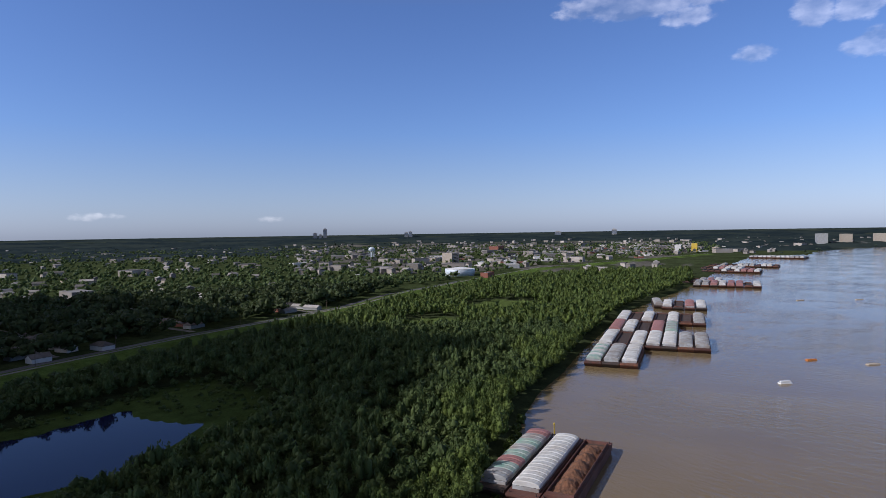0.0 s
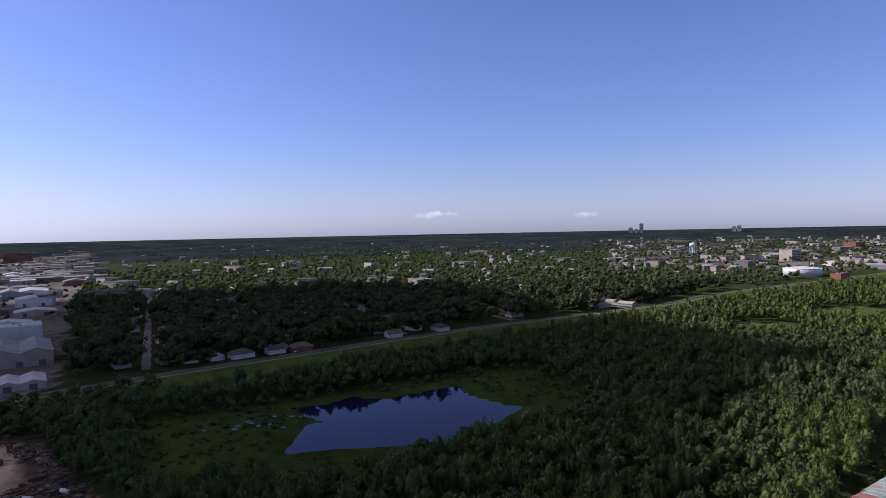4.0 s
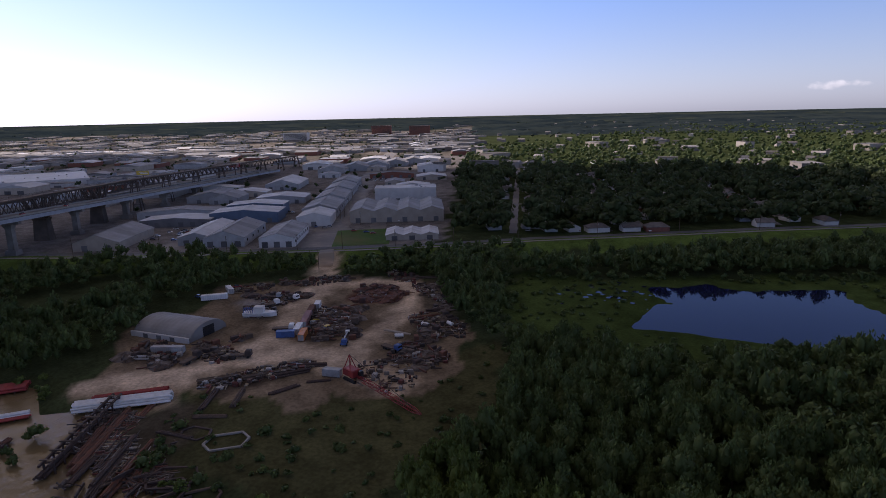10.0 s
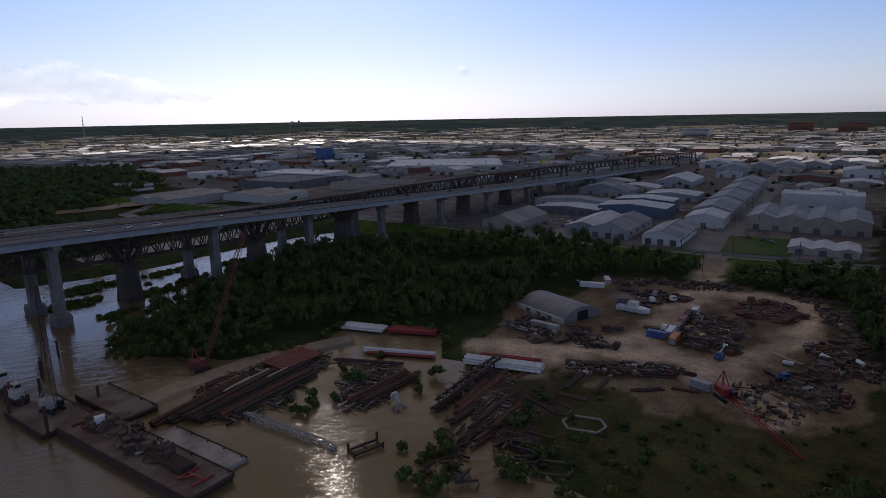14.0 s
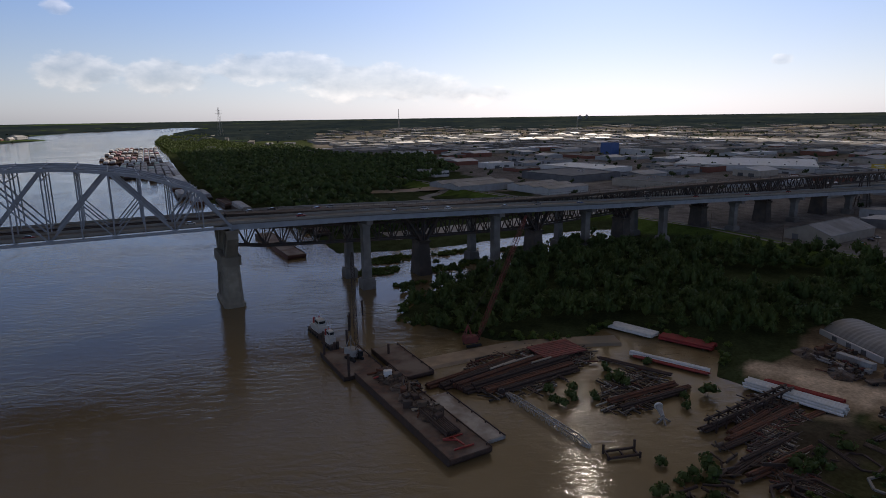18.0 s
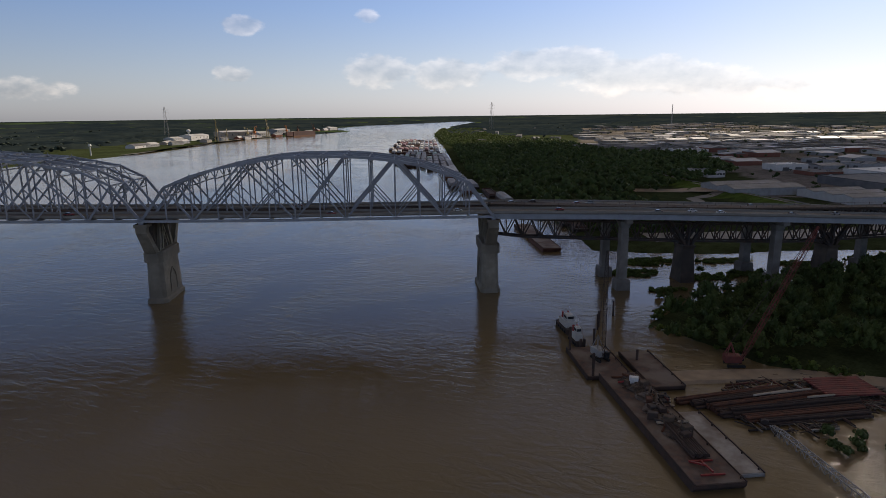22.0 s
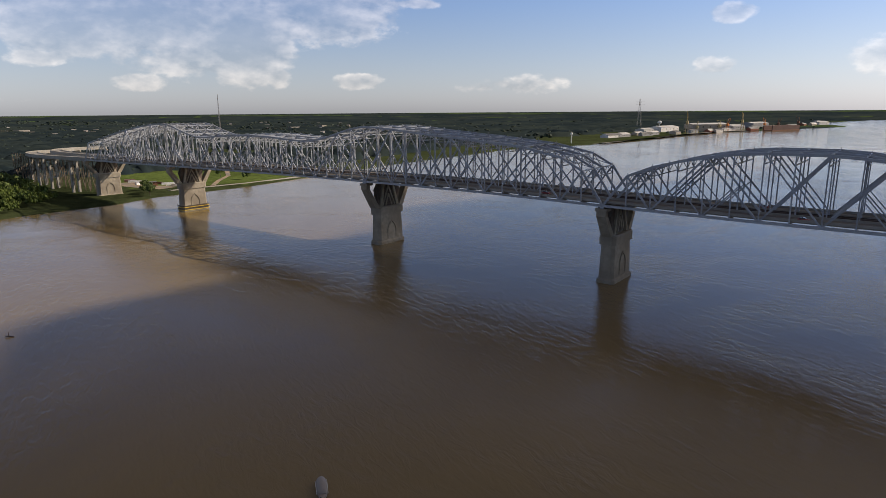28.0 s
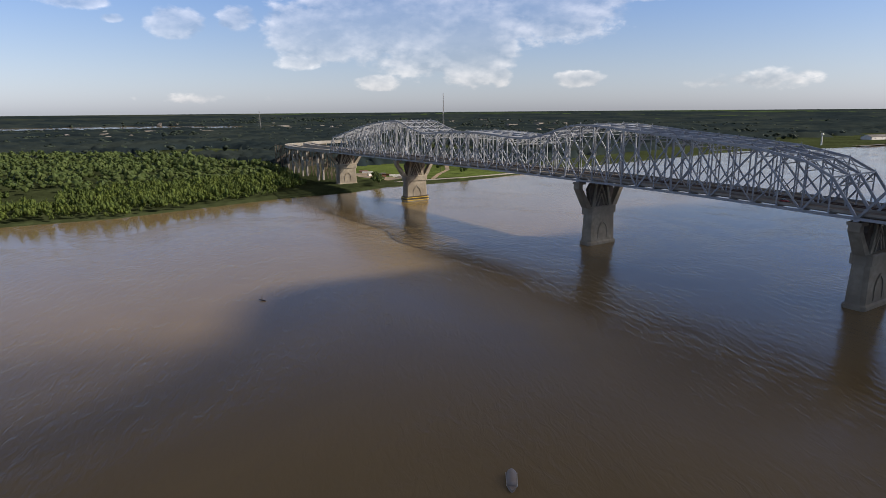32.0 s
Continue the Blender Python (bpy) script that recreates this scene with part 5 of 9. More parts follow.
def trunk_mesh(h, r):
    s = Shape()
    s.tube((0, 0, -0.5), (0.05 * h * 0.3, 0, h * 0.55), r, r * 0.5, 6, False)
    for a in (0.3, 2.4, 4.4):
        s.tube((0.02 * h, 0, h * 0.35), (math.cos(a) * h * 0.2, math.sin(a) * h * 0.2, h * 0.66), r * 0.45, r * 0.15, 5, False)
    return s.me("trunk", M["bark"])


def scatter(poly, spacing, holes=(), jitter=0.45, keep=1.0):
    xs, ys = [p[0] for p in poly], [p[1] for p in poly]
    gx, gy = np.meshgrid(np.arange(min(xs), max(xs), spacing), np.arange(min(ys), max(ys), spacing))
    x = gx.ravel() + rng.uniform(-jitter, jitter, gx.size) * spacing
    y = gy.ravel() + rng.uniform(-jitter, jitter, gx.size) * spacing
    ok = inside(poly, x, y) & (rng.uniform(size=x.size) < keep)
    for h in holes:
        ok &= ~inside(h, x, y)
    return np.stack([x[ok], y[ok]], -1)


def plant(name, pts, kinds, sizes, material, label, min_z=None):
    """Many trees in one mesh."""
    if not len(pts):
        return
    zs = ground_height(pts[:, 0], pts[:, 1])
    if min_z is not None:
        zs = np.maximum(zs, min_z)
    V, Q, n = [], [], 0
    pick = rng.integers(0, len(kinds), len(pts))
    sc = rng.uniform(sizes[0], sizes[1], len(pts))
    an = rng.uniform(0, 6.283, len(pts))
    for (x, y), z, k, s, a in zip(pts, zs, pick, sc, an):
        v, q = kinds[k]
        ca, sa = math.cos(a) * s, math.sin(a) * s
        w = np.empty_like(v)
        w[:, 0] = v[:, 0] * ca - v[:, 1] * sa + x
        w[:, 1] = v[:, 0] * sa + v[:, 1] * ca + y
        w[:, 2] = v[:, 2] * s * (0.9 + 0.2 * math.sin(a * 7)) + z
        V.append(w)
        Q.append(q + n)
        n += len(v)
    tagged(new(name, big_mesh(name, np.concatenate(V), np.concatenate(Q), material)), label, "trees", kind="stuff")


def single_trees(pts, kinds, sizes, material, label, group):
    meshes = [big_mesh("crown", v, q, M[material]) for v, q in kinds]
    tm = trunk_mesh(10, 0.28)
    zs = ground_height(pts[:, 0], pts[:, 1])
    for (x, y), z in zip(pts, zs):
        k = int(rng.integers(len(kinds)))
        s = float(rng.uniform(*sizes))
        t = thing("tree", pose(x, y, max(z, -0.3), 0, 0, float(rng.uniform(0, 360))) @ Matrix.Diagonal((s, s, s * float(rng.uniform(0.9, 1.15)), 1)), label, "tree", group)
        part("trunk", tm, t)
        part("crown", meshes[k], t)


near_kinds = [willow(11, 3.3, 420, 0.55, 10 + i, stems=8) for i in range(6)]
wood_kinds = [willow(11, 3.3, 110, 0.8, 20 + i, stems=4, fine=(3, 4)) for i in range(5)] + [crown(11, 3.8, 110, 0.7, 26 + i, lobes=5, trunk=0.1, fine=(2, 5)) for i in range(4)]
mid_kinds = [crown(11, 4.6, 36, 1.4, 30 + i, lobes=3, trunk=0.1, fine=(3, 4)) for i in range(6)]
oak_kinds = [crown(12, 6.4, 60, 1.6, 50 + i, lobes=4, trunk=0.25, fine=(3, 4)) for i in range(5)]
tiny_kinds = [crown(7, 9.5, 5, 3.0, 75 + i, lobes=2, core=1.0, trunk=0.0, fine=(2, 5)) for i in range(6)]
tree_kinds = [crown(11, 6.2, 8, 2.4, 65 + i, lobes=2, core=0.95, trunk=0.1, fine=(2, 5)) for i in range(6)]
low_kinds = [willow(12, 4.4, 30, 1.5, 80 + i, stems=3, fine=(3, 4)) for i in range(6)]
bush_kinds = [crown(4.5, 2.6, 60, 0.6, 90 + i, lobes=4, trunk=0.0) for i in range(4)]

BATTURE = [(-288, 152), (-262, 222), (-232, 297), (-195, 386), (-148, 484), (-88, 580), (-42, 672), (8, 812), (70, 912), (130, 1010), (330, 1180), (500, 1130), (426, 950), (330, 812), (214, 645), (155, 530), (104, 426), (79, 368), (57, 326), (41, 284),
           (31, 244), (20, 209), (5, 168), (-20, 127), (-50, 92), (-78, 65), (-104, 48), (-114, 56), (-118, 78), (-140, 104), (-162, 122), (-190, 128), (-222, 130), (-262, 150)]
pts = scatter(BATTURE, 5.6, [MARSH, *MEADOWS, YARD], keep=0.93)
d = np.hypot(pts[:, 0], pts[:, 1])
# trees near the bank take the lighter leaf, sunlight partly put into its colour
sunny = far_from(NEAR_BANK, pts[:, 0], pts[:, 1]) < 26 + 14 * np.sin(pts[:, 1] * 0.05)
first = inside([(60, 330), (-60, 330), (-90, 210), (-120, 150), (-175, 160), (-125, 50), (-95, 35), (-20, 90), (40, 190)], pts[:, 0], pts[:, 1]) & (d < 235)
near_i = np.flatnonzero(first)[:240]
is_near = np.zeros(len(pts), bool)
is_near[near_i] = True
single_trees(pts[is_near & sunny], near_kinds, (0.85, 1.25), "leaf_willow", "bushy light green willow beside the water", "bank trees")
single_trees(pts[is_near & ~sunny], near_kinds, (0.8, 1.3), "leaf_mid", "leafy green tree in dense riverside wood", "wood trees")
rest = ~is_near
plant("understory", pts[is_near] + rng.uniform(-2.2, 2.2, (int(is_near.sum()), 2)), bush_kinds, (0.8, 1.4), M["leaf_mid"], "dense green bushes below the riverside trees")
plant("willow_wood", pts[rest & sunny & (d < 520)], near_kinds, (0.8, 1.25), M["leaf_willow"], "bright green willow wood along the bank")
plant("riverside_wood", pts[rest & ~sunny & (d < 520)], wood_kinds, (0.75, 1.3), M["leaf_mid"], "dense green riverside wood")
thin = rng.uniform(size=len(pts)) < np.clip(1.05 - d / 1400, 0.3, 0.65)
plant("upriver_wood", pts[rest & (d >= 520) & thin], low_kinds, (0.85, 1.35), M["leaf_willow"], "green wood between levee and river")
SW_WOOD = [(-205, -150), (-243, -154), (-290, -150), (-335, -142), (-385, -124), (-414, -47), (-412, 10), (-385, 51), (-345, 108), (-322, 104), (-325, 52), (-300, 18), (-260, 4), (-238, -27), (-248, -64), (-228, -90), (-203, -105), (-196, -140)]
CLEARING = [(-349, -50), (-377, 9), (-329, 11), (-314, -30)]
plant("flooded_wood", scatter(SW_WOOD, 6.4, [CLEARING], keep=0.9), wood_kinds, (0.8, 1.2), M["leaf_mid"], "dark green wood standing at the flooded bank", -0.3)
TREE_BELT = [(-330, 150), (-318, 118), (-300, 112), (-288, 140), (-268, 165), (-285, 195), (-300, 235), (-290, 255), (-312, 205)]
belt = scatter(TREE_BELT, 5.5, [YARD])
belt = belt[far_from([(-372, 128), (-352, 121), (-318, 106), (-297, 98)], belt[:, 0], belt[:, 1]) > 8]
plant("hedge_wood", belt, mid_kinds, (0.6, 0.95), M["leaf_mid"], "belt of small trees at the levee foot")
DOWN_WOOD = [(-330, -285), (-400, -430), (-440, -560), (-590, -800), (-930, -1310), (-1376, -1380), (-1041, -890), (-1091, -702), (-811, -465), (-600, -420), (-480, -402), (-440, -290), (-380, -235)]
plant("downriver_wood", scatter(DOWN_WOOD, 12), tree_kinds, (0.7, 1.35), M["leaf_mid"], "dark wood beyond the bridge")
WEST_WOOD = [(560, -240), (473, -322), (452, -414), (440, -478), (455, -560), (640, -710), (992, -821), (1400, -700), (1500, -300), (1200, 100), (800, 50)]
west_pts = scatter(WEST_WOOD, 7.4, [FIELD, [(560, -330), (620, -380), (700, -420), (680, -360), (600, -300)]], keep=0.95)
wd = far_from(FAR_BANK, west_pts[:, 0], west_pts[:, 1])
# lighter leaf on the bank strip, partly sunlight put into the colour
plant("far_bank_wood", west_pts[(wd < 170) & (west_pts[:, 1] < 60)], low_kinds, (0.55, 1.15), M["leaf_willow"], "sunlit green wood on the far bank")
plant("far_bank_backwood", west_pts[(wd >= 170) & (rng.uniform(size=len(wd)) < 0.2)], tree_kinds, (1.0, 1.5), M["leaf_mid"], "green wood behind the far bank")
WEST_FAR = [(640, -730), (1000, -840), (1500, -650), (1700, -200), (3300, -900), (3000, -3200), (1500, -3600), (0, -3300), (-300, -2300), (150, -1500), (330, -960), (480, -860)]
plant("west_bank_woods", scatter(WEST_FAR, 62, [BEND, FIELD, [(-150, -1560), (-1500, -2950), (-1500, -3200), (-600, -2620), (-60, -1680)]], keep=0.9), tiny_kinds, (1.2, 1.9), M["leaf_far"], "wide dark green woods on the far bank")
town_pts = clear_of_houses(scatter(TOWN, 11.0, keep=0.85), 7.0, 6.0)
town_pts = town_pts[far_from(LEVEE, town_pts[:, 0], town_pts[:, 1]) > 42]
td = np.hypot(town_pts[:, 0], town_pts[:, 1])
plant("town_trees", town_pts[(td < 900) & (rng.uniform(size=len(td)) < 0.85)], oak_kinds, (0.85, 1.75), M["leaf_dark"], "large dark oaks among the houses")
plant("far_town_trees", town_pts[(td >= 900) & (td < 3300) & (rng.uniform(size=len(td)) < np.clip(0.75 - td / 2600, 0.1, 1) * np.where(town_pts[:, 0] > -0.19 * town_pts[:, 1], 0.8, 1.0))], tree_kinds, (0.8, 1.4), M["leaf_mid"], "tree-covered town reaching to the horizon")
site_pts = scatter(SITES, 42, keep=0.5)
works_pts = scatter([(-3700, -2400), (-800, -2400), (-800, 2100), (-3700, 2100)], 70, keep=0.6)
works_pts = works_pts[works_land(works_pts[:, 0], works_pts[:, 1])]
plant("works_trees", works_pts, tree_kinds, (0.45, 0.9), M["leaf_dark"], "scattered dark trees between far works")
BANK_WOOD = [(-930, -1330), (-1405, -2100), (-1800, -2640), (-2000, -2560), (-1560, -1950), (-1300, -1400)]
# lighter leaf here too, partly sunlight put into the colour
plant("downriver_bank_wood", scatter(BANK_WOOD, 14), tree_kinds, (0.7, 1.2), M["leaf_willow"], "sunlit wood along the far bend")
plant("yard_trees", site_pts[np.hypot(site_pts[:, 0], site_pts[:, 1]) > 620], tree_kinds, (0.5, 1.0), M["leaf_dark"], "scattered trees between warehouses")
far_ring = scatter([(-4800, -4800), (4800, -4800), (4800, 4800), (-4800, 4800)], 130, [RIVER, BEND], keep=0.8)
fd = np.hypot(far_ring[:, 0], far_ring[:, 1])
far_ring, fd = far_ring[~works_land(far_ring[:, 0], far_ring[:, 1])], fd[~works_land(far_ring[:, 0], far_ring[:, 1])]
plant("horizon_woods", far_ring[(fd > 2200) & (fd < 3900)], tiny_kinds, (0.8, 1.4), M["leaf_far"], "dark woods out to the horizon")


def canopy(name, material, label, r0, r1, n_az, n_r, wooded, lo, hi):
    """Closed far woods: one uneven roof of crowns over the ground."""
    az_ = np.linspace(0, 2 * np.pi, n_az, endpoint=False)
    rad = np.geomspace(r0, r1, n_r)
    A, R_ = np.meshgrid(az_, rad, indexing="ij")
    A = A + rng.uniform(-0.4, 0.4, A.shape) * (2 * np.pi / n_az)
    R_ = R_ * (1 + rng.uniform(-0.35, 0.35, A.shape) * (rad[1] / rad[0] - 1))
    X, Y = -np.sin(A) * R_, np.cos(A) * R_
    ok = wooded(X.ravel(), Y.ravel()).reshape(X.shape)
    Rr = np.hypot(X, Y)
    Zc = ground_height(X.ravel(), Y.ravel()).reshape(X.shape) + np.where(ok, rng.uniform(lo, hi, X.shape) * (Rr / true_range(Rr)) ** 1.3, -0.5)
    i, j = np.meshgrid(np.arange(n_az), np.arange(n_r - 1), indexing="ij")
    i2 = (i + 1) % n_az
    keep_ = ok[i, j] | ok[i2, j] | ok[i, j + 1] | ok[i2, j + 1]
    quads = np.stack([i * n_r + j, i * n_r + j + 1, i2 * n_r + j + 1, i2 * n_r + j], -1)[keep_]
    used, back = np.unique(quads, return_inverse=True)
    verts = np.stack([X.ravel(), Y.ravel(), Zc.ravel()], -1)[used]
    tagged(new(name, big_mesh(name, verts, back.reshape(-1, 4), material)), label, "trees", kind="stuff")


def far_wooded(x, y):
    r = np.hypot(x, y)
    dry = ~(inside(RIVER, x, y) | inside(BEND, x, y))
    edge_ = np.minimum(far_from(NEAR_BANK, x, y), far_from(FAR_BANK, x, y)) > 45
    west = inside(WEST_FAR, x, y) & ~inside(FIELD, x, y) & ~inside(SHIPYARD, x, y)
    glade = np.sin(x * 0.0061 + 1.3 * np.sin(y * 0.0043)) * np.sin(y * 0.0071 + x * 0.002) > 0.72
    a = np.degrees(np.arctan2(-x, y))
    town = (a > -26) & (a < 13) & (true_range(r) < 5200)
    lanes = np.sin(r * 0.013 + 3 * np.sin(a * 0.13)) > 0.86
    return dry & edge_ & (west | ((r > 2500) & ~inside(SHIPYARD, x, y))) & ~glade & ~works_land(x, y) & ~town & ~lanes


SHIPYARD = [(-150, -1560), (-360, -1800), (-600, -2200), (-1000, -2560), (-1500, -2950), (-1500, -3200), (-1000, -3050), (-600, -2620), (-300, -2200), (-60, -1680)]
canopy("forest_canopy", M["hazed_forest_roof"], "closed dark green forest reaching to the horizon", 950, 4700, 900, 105, far_wooded, 5.0, 14.0)

# ---- barges ----
def barge_hull(L=60.0, W=10.7, H=3.4, rake=5.0):
    s = Shape()
    prof = [(-L / 2 + rake, -2.0), (L / 2 - rake, -2.0), (L / 2 - 0.4, H - 1.4), (L / 2, H - 0.8), (L / 2, H), (-L / 2, H), (-L / 2, H - 0.8), (-L / 2 + 0.4, H - 1.4)]
    n = len(prof)
    vs = [(x, y, z) for y in (-W / 2, W / 2) for x, z in prof]
    fs = [tuple(range(n)), tuple(range(2 * n - 1, n - 1, -1))] + [(i, n + i, n + (i + 1) % n, (i + 1) % n) for i in range(n)]
    return s.add(vs, fs)


BARGE_HULLS = {k: barge_hull().me("hull", M[k]) for k in ("hull", "hull_dark", "rust")}
COAMING = Shape()
for y in (-4.4, 4.15):
    COAMING.box(-26, y, 3.404, 26, y + 0.25, 4.6)
for x in (-26, 25.75):
    COAMING.box(x, -4.15, 3.404, x + 0.25, 4.15, 4.6)
COAMING_ME = {k: COAMING.me("coaming", M[k]) for k in ("hull", "hull_dark", "cover_grey")}
LID = Shape()
steps = 8
rings = []
for x, lift_ in ((-3.2, 0.0), (-3.0, 0.12), (-0.15, 0.12), (-0.1, 0.22), (0.1, 0.22), (0.15, 0.12), (3.0, 0.12), (3.2, 0.0)):
    rings.append([(x, 4.75 * math.cos(math.pi * k / steps), 4.604 + (1.55 + lift_) * math.sin(math.pi * k / steps) ** 0.8 + lift_) for k in range(steps + 1)])
LID.loft(rings)
LIDS = {k: LID.me("hatch_cover", M[k]) for k in ("cover_white", "cover_grey", "cover_green", "cover_red")}
LONG = Shape()
rings = []
for k in range(8):
    for x_, dip in ((-3.2, 0.35), (-3.0, 0.0), (3.0, 0.0), (3.2, 0.35)):
        rings.append([(x_ - 22.47 + k * 6.42, 4.75 * math.cos(math.pi * q / 6), 3.4 + (2.6 - dip + 1.2 * math.sin(math.pi * q / 6)) * (math.sin(math.pi * q / 6) > 0.01)) for q in range(7)])
LONG.loft(rings)
COVERS = {k: LONG.me("cover", M[k]) for k in ("cover_white", "cover_grey", "cover_green", "cover_red")}
BITT = Shape().tube((0, 0, 3.4), (0, 0, 4.1), 0.22, None, 8)
BITT_ME = BITT.me("bitt", M["hull_dark"])
HOLD = Shape().box(-25.6, -4.1, 3.41, 25.6, 4.1, 3.46).me("hold_floor", M["rust_dark"])


def heap(seed, L=48.0, W=7.6, H=2.6):
    g = np.random.default_rng(seed)
    nx, ny = 40, 10
    s = Shape()
    vs = []
    for i in range(nx + 1):
        for j in range(ny + 1):
            u, v = i / nx * 2 - 1, j / ny * 2 - 1
            z = H * max(0, 1 - abs(u) ** 5) * max(0, 1 - abs(v) ** 1.6) * (0.75 + 0.25 * math.sin(i * 0.9 + seed)) + float(g.uniform(-0.14, 0.2))
            vs.append((u * L / 2, v * W / 2, 3.47 + max(z, 0)))
    s.add(vs, [(i * (ny + 1) + j, (i + 1) * (ny + 1) + j, (i + 1) * (ny + 1) + j + 1, i * (ny + 1) + j + 1) for i in range(nx) for j in range(ny)])
    return s.me("ore", M["ore"])


HEAP = heap(3)
COLOURS = {"cover_white": "white", "cover_grey": "grey", "cover_green": "faded green", "cover_red": "faded red"}


def barge(x, y, yaw, covers, hull="hull", group="moored barges", cargo=False, L=1.0):
    """covers: one cover colour, a list of them along the barge, or None for an open hold."""
    kind = "open rust-red hopper barge" if not covers else "hopper barge with " + (COLOURS[covers] if isinstance(covers, str) else "patched coloured") + " arched covers"
    t = thing("barge", pose(x, y, 0, 0, 0, yaw) @ Matrix.Diagonal((L, 1, 1, 1)), kind + (" heaped with brown ore" if cargo else "") + " on brown river", "barge", group)
    part("hull", BARGE_HULLS[hull], t)
    if group == "moored barges" or not covers:
        part("coaming", COAMING_ME["cover_grey" if covers else "hull"], t)
    if group not in ("moored barges",):
        if covers:
            part("cover", COVERS[covers], t)
        else:
            part("hold_floor", HOLD, t)
        return t
    for bx in (-28.6, 28.6):
        for by in (-4.4, 4.4):
            part("bitt", BITT_ME, t, m=pose(bx, by, 0))
    if covers:
        for k in range(8):
            part("hatch_cover", LIDS[covers if isinstance(covers, str) else covers[k % len(covers)]], t, m=pose(-22.4 + k * 6.42, 0, 0))
    else:
        part("hold_floor", HOLD, t)
        if cargo:
            part("ore", HEAP, t)
    return t


# three at the near bank
BY = 61.8
bx0, by0 = 33.5, 222.0
barge(bx0 + 0.5, by0 + 0.5, BY, ["cover_grey", "cover_green", "cover_red", "cover_green", "cover_grey", "cover_green", "cover_grey", "cover_red"], "hull_dark")
barge(bx0 + 10.2, by0 - 6.2, BY, "cover_white")
barge(bx0 + 20.2, by0 - 11.4, BY, None, "hull", cargo=True)
post = thing("mooring_light", pose(53.5, 252, 0), "small yellow marker post at the barge corner", "marker")
part("post", Shape().tube((0, 0, -1), (0, 0, 5.5), 0.25, 0.2).me("post", M["yellow"]), post)
part("lamp_head", Shape().lathe([(0.3, 5.5), (0.42, 5.8), (0.3, 6.2), (0.05, 6.4)], 8).me("lamp_head", M["yellow"]), post)
# the large raft
gd, gw = Vector((0.40, 0.917, 0)), Vector((0.917, -0.40, 0))
gyaw = math.degrees(math.atan2(gd.y, gd.x))
RAFT = [[["cover_green", "cover_white", "cover_green", "cover_white"], "cover_grey", "cover_white"],
        ["cover_white", None, "cover_white", "cover_white", "cover_white", "cover_grey", "cover_grey"],
        ["cover_red", "cover_white", None, "cover_red", ["cover_green", "cover_grey"]],
        ["cover_white", None, "cover_white", None, "cover_white", None, "cover_grey"]]
for r, row in enumerate(RAFT):
    for c, cov in enumerate(row):
        p = Vector((100, 381, 0)) + gd * (31 + r * 61.2 + (3 if c > 2 and r == 1 else 0)) + gw * (5.4 + c * 10.9)
        barge(p.x, p.y, gyaw, cov, ("hull", "hull_dark", "rust")[(r * 3 + c) % 3])
for c, cov in enumerate(["cover_grey", "cover_white", None, "cover_red", "cover_white"]):
    p = Vector((258, 668, 0)) + gw * (c * 11.2) + gd * (12 if c == 0 else 0)
    barge(p.x, p.y, gyaw + (6 if c == 0 else 0), cov, ("hull_dark", "hull")[c % 2])
# fleets farther up the river
fr = random.Random(11)
fleet = [(Vector((412, 905, 0)), 62.0, 8, 1, 0.8), (Vector((420, 960, 0)), 62.0, 5, 1, 0.8), (Vector((560, 1190, 0)), 56.0, 9, 1, 1.0), (Vector((590, 1260, 0)), 56.0, 8, 1, 1.0), (Vector((650, 1350, 0)), 56.0, 12, 1, 1.0), (Vector((930, 1690, 0)), 45.0, 12, 1, 1.0)]
for o, yaw, n, rows_, l in fleet:
    for c in range(n):
        p = o + Vector((math.sin(radians(yaw)), -math.cos(radians(yaw)), 0)) * (c * 11.3)
        barge(p.x, p.y, yaw, fr.choice([None, "cover_white", "cover_white", "cover_grey", "cover_red"] if o.y < 1500 else ["cover_white", "cover_grey"]), fr.choice(["hull", "rust", "hull_dark"]), "distant barge fleet")
# the raft fleets beyond the bridge
for k, wide in enumerate((3, 6, 8, 8, 8, 7)):
    for c in range(wide):
        p = Vector((-578, -812, 0)) + Vector((-0.546, -0.838, 0)) * (k * 63) + Vector((0.838, -0.546, 0)) * (14 + c * 11.4)
        barge(p.x, p.y, 56.9, fr.choice(["cover_grey", "cover_grey", "cover_grey", "cover_green", None]), "hull_dark", "fleet beyond the bridge")
for k in range(7):
    for c in range(9 + k % 2):
        p = Vector((-798, -1150, 0)) + Vector((-0.546, -0.838, 0)) * (k * 105 + c * 4) + Vector((0.838, -0.546, 0)) * (18 + c * 12.4)
        barge(p.x, p.y, 56.9, fr.choice(["cover_red", "cover_white", "cover_grey", "cover_white", None]), "hull", "far fleet downstream")
for x, y, yaw, k in ((-352, -330, 52, None), (-362, -352, 52, None), (-398, -470, 60, "cover_grey"), (-420, -520, 60, None), (-448, -590, 60, "cover_grey"), (-470, -640, 60, "cover_grey"), (-505, -705, 60, None), (-540, -770, 60, "cover_white")):
    barge(x, y, yaw, k, "hull_dark", "barges under the bridge")
for k in range(13):
    f = k / 12
    x, y = -432 - 330 * f, -560 - 520 * f
    for row in range(1 + k % 2):
        barge(x + 0.86 * (14 + 11.6 * row), y - 0.51 * (14 + 11.6 * row), 58.5, fr.choice(("cover_grey", "cover_grey", "cover_white", None)), "hull_dark" if k % 3 else "rust", "barges under the bridge")
